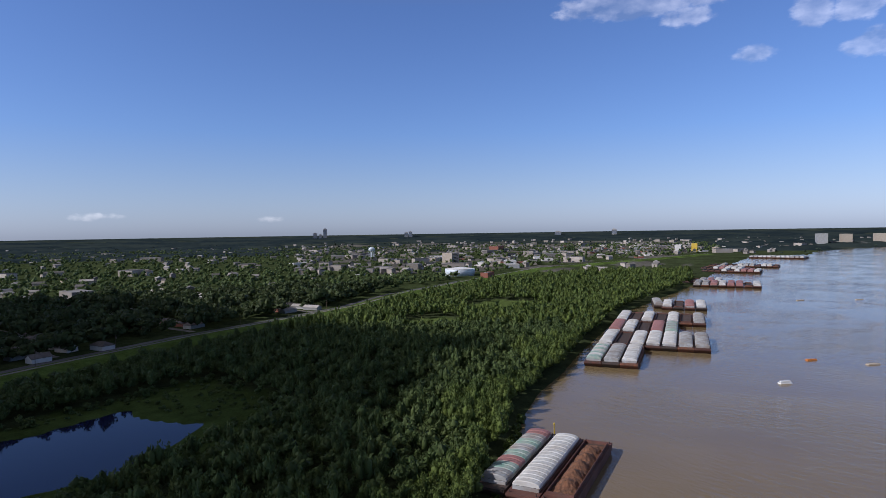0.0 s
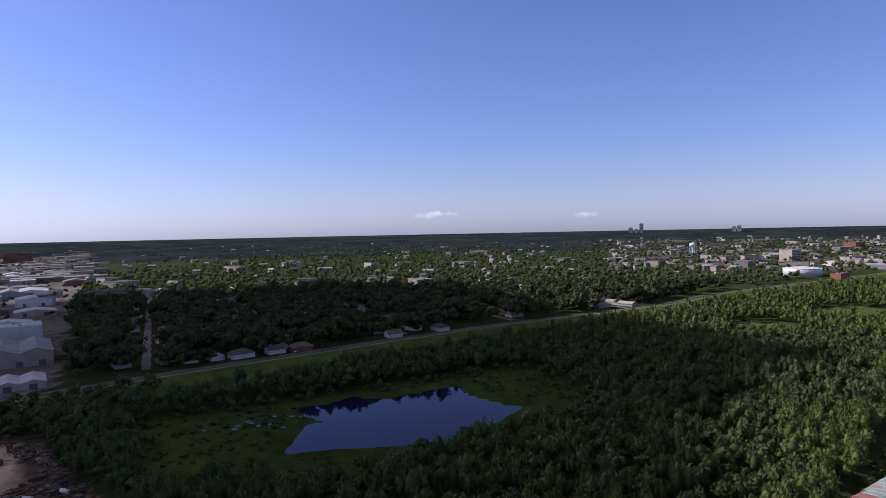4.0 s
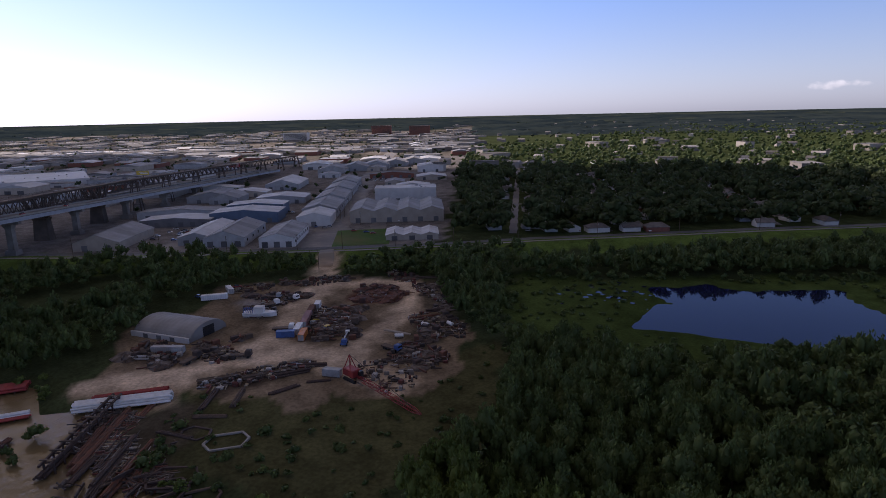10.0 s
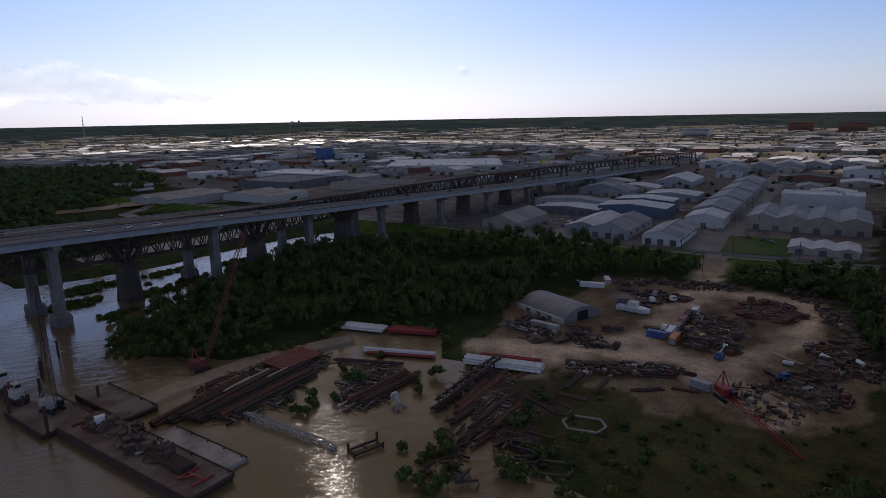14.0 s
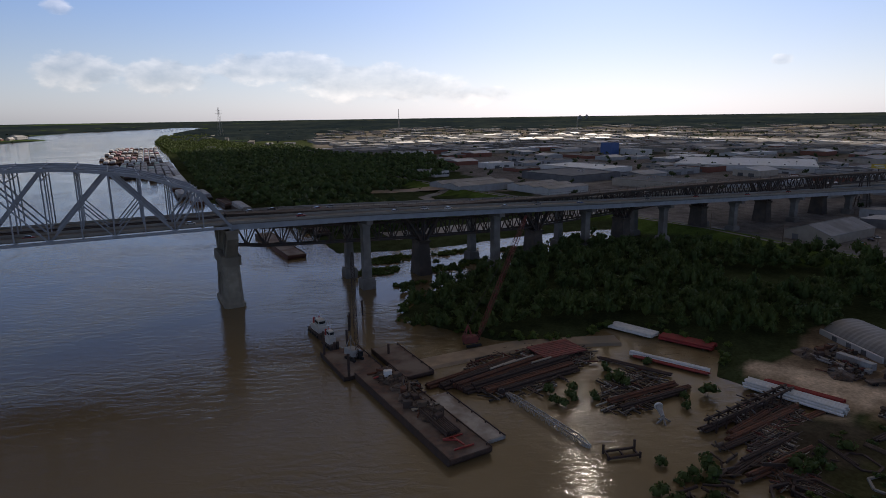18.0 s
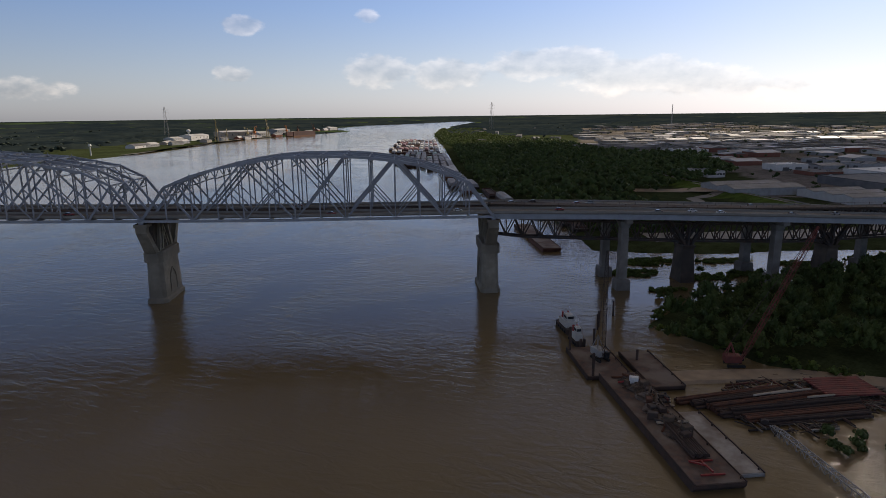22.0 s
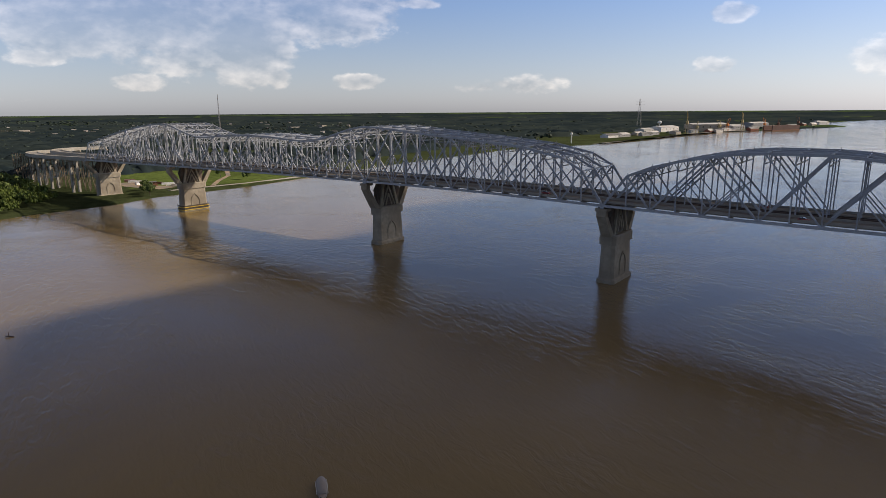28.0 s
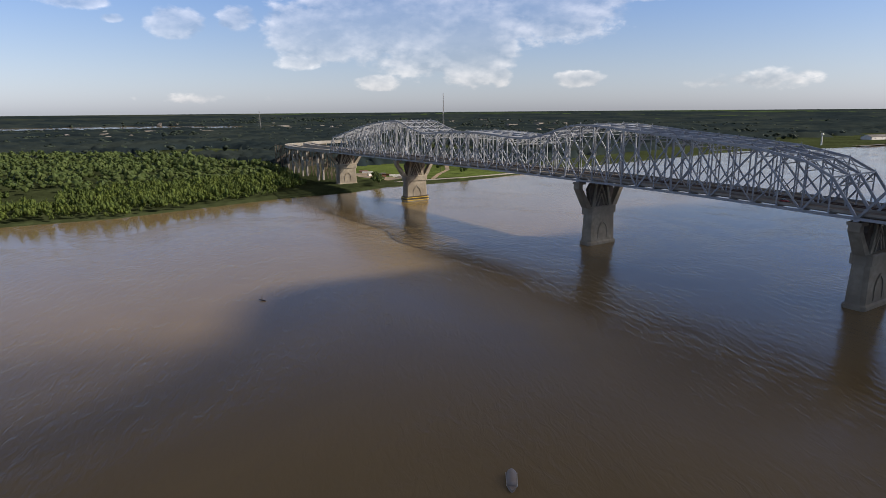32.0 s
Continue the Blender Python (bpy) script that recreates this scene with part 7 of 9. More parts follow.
strip("paved_lot", [(-430, 40), (-560, 95)], 22, M["road_dust"], "paved lot between sheds", 0.03)

strip("works_lot", [(-352, -262), (-392, -236), (-432, -208), (-480, -186), (-540, -150)], 34, M["pale_concrete"], "pale paved lot beyond the viaduct", 0.05, "lot")
strip("works_road", [(-470, -268), (-549, -359), (-604, -361), (-640, -300), (-686, -264), (-800, -215)], 12, M["road_dust"], "pale dusty road round the works", 0.08)
strip("works_yard", [(-560, -440), (-600, -400), (-615, -330)], 30, M["dirt"], "pale sandy yard beside the wood", 0.05, "lot")
# shipyard on the far bank
for x, y, L, W, h, roof, yaw_, lab in ((-560, -2480, 120, 50, 18, "wall_white", 45, "long white shipyard shed on the far bank"), (-470, -2400, 60, 40, 12, "wall_white", 45, "white shipyard shed on the far bank"), (-735, -2560, 150, 60, 26, "wall_tan", 17, "large tan shipyard hall on the far bank"), (-880, -2680, 70, 50, 16, "wall_white", 30, "pale shipyard workshop on the far bank"),
                                       (-1050, -2930, 120, 60, 18, "wall_grey", 40, "grey shipyard shed on the far bank"), (-330, -2030, 50, 30, 8, "wall_grey", 50, "grey store on the far bank"), (-400, -2150, 50, 26, 7, "wall_tan", 50, "low tan store on the far bank"), (-1400, -3100, 90, 40, 12, "wall_white", 40, "pale riverside shed far downstream")):
    shed(x, y, L, W, h, h + 5, roof, "bright_roof", lab, yaw=yaw_, doors=0, windows=5)


sr = random.Random(14)
for k in range(22):
    f = k / 21
    x, y = -250 - 1250 * f + sr.uniform(-40, 40), -1850 - 1290 * f - sr.uniform(40, 150)
    if not bool(inside(RIVER, x, y)):
        shed(x, y, sr.uniform(25, 70), sr.uniform(14, 30), sr.uniform(6, 11), 13, sr.choice(("wall_grey", "wall_tan", "wall_white", "brick_red")), sr.choice(("metal_roof", "dark_roof", "bright_roof")), "low works building on the far quay", yaw=45 + sr.uniform(-8, 8), doors=0, windows=2, group="quay buildings")


def lattice_jib(t, a, b, m_):
    """Two chords and cross lacing."""
    a, b = Vector(a), Vector(b)
    for o in (-0.9, 0.9):
        part("jib_chord", Shape().beam(a + Vector((0, o, 0)), b + Vector((0, o * 0.3, 0)), 0.55).me("jib_chord", M[m_]), t)
    for k in range(7):
        p, q = a + (b - a) * (k / 7), a + (b - a) * ((k + 1) / 7)
        w = 0.9 - 0.6 * k / 7
        part("jib_lacing", Shape().beam(p + Vector((0, w * (-1) ** k, 0)), q + Vector((0, -w * (-1) ** k, 0)), 0.35).me("jib_lacing", M[m_]), t)


def yard_crane(x, y, h, m_, lab, yaw):
    t = thing("harbour_crane", pose(x, y, max(ground_at(x, y), 0.2), 0, 0, yaw), lab, "crane", "shipyard cranes")
    for sx in (-5, 5):
        for sy in (-5, 5):
            part("leg", Shape().beam((sx, sy, 0), (sx * 0.5, sy * 0.5, h * 0.45), 1.1).me("leg", M[m_]), t)
    part("cab", Shape().box(-5, -4, h * 0.45 + 0.01, 6, 4, h * 0.6, 0.0, 0.5).me("cab", M[m_]), t)
    lattice_jib(t, (3, 0, h * 0.58), (24, 0, h * 1.05), m_)
    part("mast", Shape().beam((-2, 0, h * 0.6), (-1, 0, h * 0.95), 1.6).me("mast", M[m_]), t)
    part("stay", Shape().beam((-1, 0, h * 0.95), (23, 0, h * 1.03), 0.5).me("stay", M[m_]), t)


for x, y, h, m_, yaw in ((-582, -2244, 74, "crane_yellow", 70), (-875, -2570, 70, "crane_yellow", 60), (-800, -2505, 46, "orange", 230), (-760, -2470, 42, "crane_yellow", 40), (-640, -2330, 40, "crane_yellow", 250), (-985, -2640, 44, "orange", 50), (-1060, -2700, 42, "rust", 220), (-1175, -2790, 46, "rust", 40)):
    yard_crane(x, y, h, m_, ("faded yellow" if m_ == "crane_yellow" else "rusty orange") + " shipyard crane on the far quay", yaw)
dock = thing("dry_dock", pose(-1050, -2640, 0, 0, 0, 36), "rusty red floating dry dock at the far quay", "dry dock")
part("pontoon", Shape().box(-90, -20, -2, 90, 20, 3).me("pontoon", M["rust"]), dock)
for sy in (-20, 16):
    part("side_wall", Shape().box(-88, sy, 3.004, 88, sy + 4, 20).me("side_wall", M["hull"]), dock)
patch("quay", [(-190, -1608), (-230, -1640), (-420, -1935), (-600, -2270), (-810, -2520), (-945, -2650), (-930, -2595), (-770, -2455), (-560, -2200), (-360, -1830)], M["pale_concrete"], "long pale concrete quay edge", 0.4, "quay")
beacon = thing("beacon_tower", pose(-140, -1655, 1.6), "white navigation tower at the quay end", "tower")
part("tower_shaft", Shape().tube((0, 0, 0), (0, 0, 22), 1.6, 1.2, 10).me("tower_shaft", M["white"]), beacon)
part("gallery", Shape().lathe([(3.5, 22.004), (3.5, 24), (2, 27)], 10).me("gallery", M["white"]), beacon)
wt2 = thing("water_tower", pose(-530, -2430, 1.6), "white ball-shaped water tower behind the shipyard", "tower")
part("stem", Shape().tube((0, 0, 0), (0, 0, 30), 2.0, 1.6, 10).me("stem", M["white"]), wt2)
part("bowl", Shape().lathe([(1.7, 29), (6, 32), (8, 36), (6, 40), (1, 42)], 20).me("bowl", M["white"], True), wt2)

# far small buildings, too many to count: houses among trees, town blocks, flat works on the plain
fr = random.Random(77)
far_walls, far_tops, flat_tops = Shape(), Shape(), Shape()
BOX_F = Shape().box(0, 0, 0, 1, 1, 1).f
for a0, a1, r0, r1, count, kind in ((-24, 12, 1250, 3900, 330, "town"), (10, 62, 950, 3900, 190, "town"), (-40, -18, 2000, 4000, 130, "town"), (57, 133, 1500, 3750, 760, "works"), (133, 165, 1700, 3300, 60, "town"), (190, 240, 2200, 3900, 70, "town")):
    n_far = 0
    while n_far < count:
        az_, rr_ = radians(fr.uniform(a0, a1)), r0 + (r1 - r0) * fr.random() ** (1.5 if kind == "works" else 1.25)
        x, y = -math.sin(az_) * rr_, math.cos(az_) * rr_
        n_far += 1
        if bool(inside(RIVER, x, y)) or far_from(NEAR_BANK, x, y) < 120 or far_from(FAR_BANK, x, y) < 90 or far_from(LEVEE, x, y) < 70 or bool(inside(BEND, x, y)):
            continue
        if kind == "works" and any((x - p) ** 2 + (y - q) ** 2 < 80 ** 2 for p, q in taken):
            continue
        near_ = rr_ / float(true_range(rr_))
        z0 = ground_at(x, y)
        if kind == "works":
            L, W, h = fr.uniform(25, 110) * near_, fr.uniform(25, 80) * near_, fr.uniform(5, 9) * near_
            yaw_ = GRID_YAW + fr.choice((0, 90)) + fr.uniform(-4, 4)
        else:
            big = fr.random() < (0.3 if a1 <= 12 else 0.12)
            L, W, h = (fr.uniform(24, 60), fr.uniform(16, 40), fr.uniform(6, 13)) if big else (fr.uniform(11, 22), fr.uniform(8, 13), fr.uniform(5.5, 8.5))
            L, W, h, yaw_ = L * near_, W * near_, h * near_ + 1.5, fr.uniform(0, 180)
        m_ = pose(x, y, z0 - 0.2, 0, 0, yaw_)
        far_walls.add([m_ @ Vector(v) for v in Shape().box(-L / 2, -W / 2, 0, L / 2, W / 2, h).v], BOX_F)
        if kind == "works" or big:
            flat_tops.add([m_ @ Vector(v) for v in Shape().box(-L / 2 - 0.3, -W / 2 - 0.3, h + 0.01, L / 2 + 0.3, W / 2 + 0.3, h + 0.5).v], BOX_F)
        else:
            rf = Shape().add([(-L / 2 - 1, -W / 2 - 1, h), (L / 2 + 1, -W / 2 - 1, h), (L / 2 + 1, W / 2 + 1, h), (-L / 2 - 1, W / 2 + 1, h), (-L / 2 - 1, 0, h + 3 * near_), (L / 2 + 1, 0, h + 3 * near_)], [(0, 1, 5, 4), (2, 3, 4, 5), (0, 4, 3), (1, 2, 5), (3, 2, 1, 0)])
            far_tops.add([m_ @ Vector(v) for v in rf.v], rf.f)
town_far = thing("far_buildings", None, "many small far houses and works with pale roofs", "houses", kind="stuff")
part("walls", far_walls.me("walls", M["far_wall"]), town_far)
part("roofs", far_tops.me("roofs", M["far_roof"]), town_far)
part("flat_roofs", flat_tops.me("flat_roofs", M["works_roof"]), town_far)

# ---- vehicles ----
def car_meshes(colour):
    b = Shape().loft([[(-2.2, -0.85, z0), (-2.2, 0.85, z0), (-2.15, 0.8, z1), (-2.15, -0.8, z1)] if i == 0 else p for i, (z0, z1, p) in enumerate([(0.35, 0.85, None)])] +
                     [[(x, -w, 0.32), (x, w, 0.32), (x, w * 0.96, h), (x, -w * 0.96, h)] for x, w, h in ((-1.5, 0.9, 0.95), (0.2, 0.92, 1.0), (1.4, 0.9, 0.9), (2.1, 0.8, 0.7))])
    c = Shape().loft([[(x, -w, 0.97), (x, w, 0.97), (x + d, w * 0.8, 1.5), (x + d, -w * 0.8, 1.5)] for x, w, d in ((-1.75, 0.82, 0.5), (-0.4, 0.84, 0.0), (0.95, 0.82, -0.55))])
    return b.me("body", colour), c.me("cabin_glass", M["glass"])


WHEEL = Shape().tube((0, -0.12, 0), (0, 0.12, 0), 0.34, None, 10).me("wheel", M["tyre"])
CAR_ME = {k: car_meshes(M[k]) for k in ("white", "cover_grey", "hull_dark", "red", "blue")}
CAR_NAME = {"white": "white", "cover_grey": "silver", "hull_dark": "black", "red": "dark red", "blue": "blue"}


def car(m, k, where, group):
    t = thing("car", m, CAR_NAME[k] + " car " + where, "car", group)
    part("body", CAR_ME[k][0], t)
    part("cabin_glass", CAR_ME[k][1], t)
    for x in (-1.35, 1.35):
        for y in (-0.82, 0.82):
            part("wheel", WHEEL, t, m=pose(x, y, 0.34))


cr = random.Random(8)
for s, v in ((-50, 33), (-62, 36), (-84, 30), (-92, 32), (-118, 5), (-137, 9), (-150, 6), (-186, 5), (-212, 9), (-240, 4), (-300, 7), (-350, 10), (-20, 8), (40, 5), (160, 8), (-70, 9), (-400, 6), (-455, 10), (-330, 33), (-180, 32), (60, 33), (-270, 36)):
    z = road_z(s) if s < -36 else low(s) + 1.5
    car(BM @ pose(s, -v - curve_v(s), z + 0.01, 0, 0, 180 if v < 15 else 0), cr.choice(list(CAR_ME)), "driving on the bridge road", "bridge traffic")
for x, y, a in ((-330, 304, 60), (-352, 276, 62), (-300, 345, 150), (-316, 322, 60), (-420, 176, 62), (-430, 170, 62), (-412, 178, 60), (-470, 30, 40), (-500, 40, 62), (-488, 36, 62), (-512, 50, 62), (-524, 56, 70), (-505, 62, 150), (-310, 40, 30), (-318, 60, 80), (-560, 82, 62), (-545, 76, 62), (-396, 196, 62), (-382, 204, 62), (-450, 218, 150), (-462, 205, 152)):
    car(pose(x, y, ground_at(x, y) + 0.3, 0, 0, a), cr.choice(list(CAR_ME)), "parked beside the buildings", "parked cars")
for k in range(46):
    x, y = cr.choice(((-486, 56), (-500, 64), (-560, 150), (-470, 160), (-590, 215), (-640, 240), (-700, 285), (-430, 118), (-620, 120), (-520, 170)))
    x, y = x + cr.uniform(-16, 16), y + cr.uniform(-9, 9)
    car(pose(x, y, ground_at(x, y) + 0.3, 0, 0, 62 + cr.choice((0, 90))), cr.choice(["white", "white", "cover_grey", "hull_dark", "red", "blue"]), "parked on a works lot", "works cars")
car_lot = [(-765 - 7 * i + 3.2 * j, 330 + 4 * i + 6 * j, 60) for i in range(3) for j in range(4)]
for x, y, a in car_lot:
    car(pose(x, y, ground_at(x, y) + 0.3, 0, 0, a), cr.choice(["white", "white", "cover_grey", "hull_dark"]), "parked in a full lot", "car lot")

# ---- utility poles along the river road ----
POLE = Shape().tube((0, 0, -0.5), (0, 0, 11.5), 0.2, 0.13, 6).me("pole", M["timber"])
ARM = Shape().beam((0, -1.3, 10.6), (0, 1.3, 10.6), 0.18).me("cross_arm", M["timber"])
CAN = Shape().tube((0.3, 0, 8.6), (0.3, 0, 9.7), 0.3, None, 8).me("transformer", M["cover_grey"])
for k, (x, y) in enumerate([(-419, 34), (-440, -14), (-462, -60), (-405, 72), (-384, 112), (-376, 140), (-362, 172), (-346, 208), (-330, 250), (-306, 300), (-280, 352), (-254, 404), (-228, 456), (-200, 508), (-168, 560), (-136, 612), (-106, 664), (-470, 175), (-500, 190), (-535, 208), (-575, 228), (-455, 186), (-330, 108)]):
    t = thing("utility_pole", pose(x, y, ground_at(x, y) + 0.1, 0, 0, 62 + 20 * math.sin(k)), "tall wooden utility pole with cross arm", "pole", "utility poles")
    part("pole", POLE, t)
    part("cross_arm", ARM, t)
    if k % 3 == 0:
        part("transformer", CAN, t)

# ---- the salvage yard ----
strip("yard_track", [(-372, 128), (-352, 121), (-335, 113)], 9, M["dirt"], "pale dusty track through the yard", 0.05, "track")

RIBS = 13
quon = thing("quonset_hut", pose(-264.5, 25.5, 1.4, 0, 0, 38), "ribbed pale metal quonset hut with arched roof", "hut")
rings = []
for k in range(RIBS * 2 + 1):
    x = -15 + 30 * k / (RIBS * 2)
    r = 9.6 + (0.22 if k % 2 else 0.0)
    rings.append([(x, r * 1.08 * math.cos(math.pi * j / 16), r * 0.62 * math.sin(math.pi * j / 16)) for j in range(17)])
part("arched_roof", Shape().loft(rings).me("arched_roof", M["metal_roof"]), quon)
part("end_door", Shape().box(15, -3, 0, 15.25, 3, 4.2).me("end_door", M["glass"]), quon)
part("side_wall", Shape().box(-15, -11.4, 0, 15, -10.6, 2.4).me("side_wall", M["wall_white"]), quon)
for k in (-7, 0, 7):
    part("side_door", Shape().box(k - 1.2, -11.48, 0, k + 1.2, -11.404, 2.0).me("side_door", M["dark_roof"]), quon)

CONT = {k: Shape().box(-6.1, -1.22, 0.1, 6.1, 1.22, 2.6).me("body", M[k]) for k in ("blue", "orange", "white", "cover_red", "rust", "cover_grey")}
CONT_RIB = {}
for k in CONT:
    s = Shape()
    for i in range(15):
        x = -5.9 + i * 0.84
        for y in (-1.26, 1.22):
            s.box(x, y, 0.25, x + 0.35, y + 0.04, 2.45)
    CONT_RIB[k] = s.me("side_ribs", M[k])
CONT_DOOR = Shape().box(6.1, -1.15, 0.2, 6.16, -0.03, 2.5).box(6.1, 0.03, 0.2, 6.16, 1.15, 2.5).me("doors", M["wall_grey"])
CONT_FRAME = Shape().beam((-6.1, -1.22, 0.05), (6.1, -1.22, 0.05), 0.15).beam((-6.1, 1.22, 0.05), (6.1, 1.22, 0.05), 0.15).me("skids", M["old_steel"])


def container(x, y, z, yaw, k, lab, size=1.0):
    t = thing("container", pose(x, y, z, 0, 0, yaw) @ Matrix.Diagonal((size, 1, 1, 1)), lab, "container", "yard containers")
    part("body", CONT[k], t)
    part("side_ribs", CONT_RIB[k], t)
    part("doors", CONT_DOOR, t)
    part("skids", CONT_FRAME, t)


GZ = 1.75
for x, y, yaw, k, lab, s in ((-232, 60.5, 62, "blue", "blue shipping container with pale roof", 0.6), (-227.5, 66, -28, "orange", "orange shipping container in the yard", 0.7), (-235, 66.5, -28, "white", "white shipping container in the yard", 0.7), (-243, 72, -28, "cover_red", "faded red shipping container in the yard", 0.8),
                            (-248, 74.5, -28, "cover_red", "faded red shipping container in the yard", 0.8), (-256, 79, -28, "rust", "rusty shipping container in the yard", 0.7), (-262, 84, -28, "white", "white shipping container in the yard", 0.5), (-186, 63, 45, "cover_grey", "pale grey-blue site box with white top", 0.52), (-303, 46, 75, "white", "white office trailer at the yard edge", 1.0), (-312, 55, 0, "white", "white office trailer at the yard edge", 0.7), (-240, 18, 56, "cover_grey", "grey flat box beside the hut", 1.0)):
    container(x, y, GZ, yaw, k, lab, s)

PIPE = {}


def pipe_me(L, r, k):
    key = (L, r, k)
    if key not in PIPE:
        PIPE[key] = Shape().tube((-L / 2, 0, 0), (L / 2, 0, 0), r, None, 8).me("pipe", M[k])
    return PIPE[key]


def pipe_stack(x, y, z, yaw, L, r, rows, k, lab, caps=None, group="pipe stacks"):
    """Pipes laid side by side in falling rows on timber bearers."""
    t = thing("pipe_stack", pose(x, y, z, 0, 0, yaw), lab, "pipes", group)
    n = rows[0]
    for q in (-0.35, 0.35):
        part("bearer", Shape().box(L * q - 0.15, -n * r - 0.2, -0.3, L * q + 0.15, n * r + 0.2, 0.0).me("bearer", M["timber"]), t)
    for j, m_ in enumerate(rows):
        for i in range(m_):
            part("pipe", pipe_me(L, r, k), t, m=pose(cr.uniform(-0.4, 0.4), (i - (m_ - 1) / 2) * 2.02 * r, r + j * 1.73 * r))
    return t


pipe_stack(-203, 1.0, 0.9, 74, 28, 0.42, (7, 6, 5), "white", "stack of long white pipes at the water's edge")
pipe_stack(-209, 3.5, 0.9, 76, 22, 0.35, (4, 3), "red", "stack of long dark red pipes behind the white ones")
pipe_stack(-240.5, -57, 0.6, 76, 19, 0.42, (8, 7), "white", "stack of white pipes on the flooded bank")
pipe_stack(-237.5, -36, 0.6, 81, 20, 0.42, (8, 7), "red", "stack of dark red pipes on the flooded bank")
pipe_stack(-214, -38, 0.5, 82, 28, 0.40, (3, 2), "white", "long white pipes on dunnage in the water")
pipe_stack(-212, -37, 0.5, 82, 26, 0.32, (3,), "red", "long red pipes beside the white ones")
# the big field of rusty pipes and piles
for k, (f, L, rows) in enumerate(((0.0, 36, (4, 2)), (0.14, 34, (5, 3)), (0.27, 33, (5, 4, 2)), (0.42, 38, (6, 5, 2)), (0.57, 40, (6, 4)), (0.7, 42, (6, 4, 2)), (0.85, 38, (5, 3)), (1.0, 34, (4, 2)))):
    pipe_stack(-172 - 8.5 * f - cr.uniform(-2, 2), -95 + 23 * f, 0.1, 159 - 4 * f + cr.uniform(-2, 2), L, 0.45, rows, "rust_dark" if k % 3 else "rust", "long rusty steel pipe piles half in the water")
for x, y, yaw, L in ((-186, -83, 157, 14), (-180, -86, 160, 12), (-190, -76, 154, 9)):
    pipe_stack(x, y, 2.3, yaw, L, 0.35, (1,), "wall_tan", "pale bent pile lying on the rusty ones")
for k, (x, y, yaw, L, rows) in enumerate(((-185, -40, 148, 28, (4, 2)), (-182, -36, 147, 26, (3, 2)), (-188, -34, 147, 22, (3,)), (-184, -12, 152, 34, (4, 2)), (-180, -6, 152, 30, (3, 2)), (-178, 0, 150, 28, (4,)), (-186, -4, 153, 26, (3, 2)), (-172, -8, 150, 24, (3,)), (-190, 4, 152, 18, (3,)), (-205, -48, 84, 26, (3,)), (-162, 0, 150, 26, (4, 2)), (-161, -6, 157, 25, (4,)), (-164, 5, 150, 22, (3,)), (-168, -3, 152, 24, (3, 2)), (-180, -9, 158, 20, (4, 3)))):
    pipe_stack(x, y, 0.4, yaw, L, 0.36, rows, "rust_dark" if k % 2 else "rust", "rusty piles laid on the muddy shore")
rack = thing("pile_rack", pose(-204, -76, 0.3, 0, 0, 148), "red-brown rack of square steel piles", "piles")
for k in range(9):
    part("sheet_pile", Shape().box(-9, -6.4 + k * 1.45, 1.4, 9, -5.3 + k * 1.45, 1.9).me("sheet_pile", M["red_oxide"]), rack)
for k in (-7, 0, 7):
    part("bearer", Shape().box(k - 0.3, -7, 0, k + 0.3, 7, 1.396).me("bearer", M["rust_dark"]), rack)


def lattice(parent, a, b, w, k, n=12, name="boom"):
    """A four-cornered lattice boom: chords and lacing."""
    a, b = Vector(a), Vector(b)
    d = (b - a).normalized()
    side = d.cross(Vector((0, 0, 1)))
    if side.length < 0.05:
        side = Vector((1, 0, 0))
    side.normalize()
    up = side.cross(d)
    def pt(f, i, j):
        q = w / 2 * min(1.0, 0.35 + 6 * f, 0.35 + 6 * (1 - f))
        return a + (b - a) * f + side * q * i + up * q * j
    fs = [i / n for i in range(n + 1)]
    for i, j in ((-1, -1), (1, -1), (1, 1), (-1, 1)):
        c_ = w * 0.055
        s = Shape().loft([[pt(f, i, j) + side * c_ * p + up * c_ * q for p, q in ((-1, -1), (1, -1), (1, 1), (-1, 1))] for f in fs])
        part("chord", s.me("chord", M[k]), parent)
    for c0, c1 in (((-1, -1), (1, -1)), ((1, -1), (1, 1)), ((1, 1), (-1, 1)), ((-1, 1), (-1, -1))):
        s = Shape()
        for m_, (f, g) in enumerate(zip(fs, fs[1:])):
            p, q = (c0, c1) if m_ % 2 else (c1, c0)
            s.beam(pt(f, *p), pt(g, *q), w * 0.07)
            s.beam(pt(g, *c0), pt(g, *c1), w * 0.06)
        part("lacing", s.me("lacing", M[k]), parent)


boom = thing("crane_boom", pose(0, 0, 0), "white lattice crane boom lying in shallow water", "crane boom")
lattice(boom, (-163, -77, 0.8), (-145.5, -44, 0.7), 1.8, "cover_grey", 22)
part("head_sheave", Shape().tube((-163.6, -79, 1.1), (-162.6, -78.4, 1.1), 1.1, None, 12).me("head_sheave", M["hull_dark"]), boom)


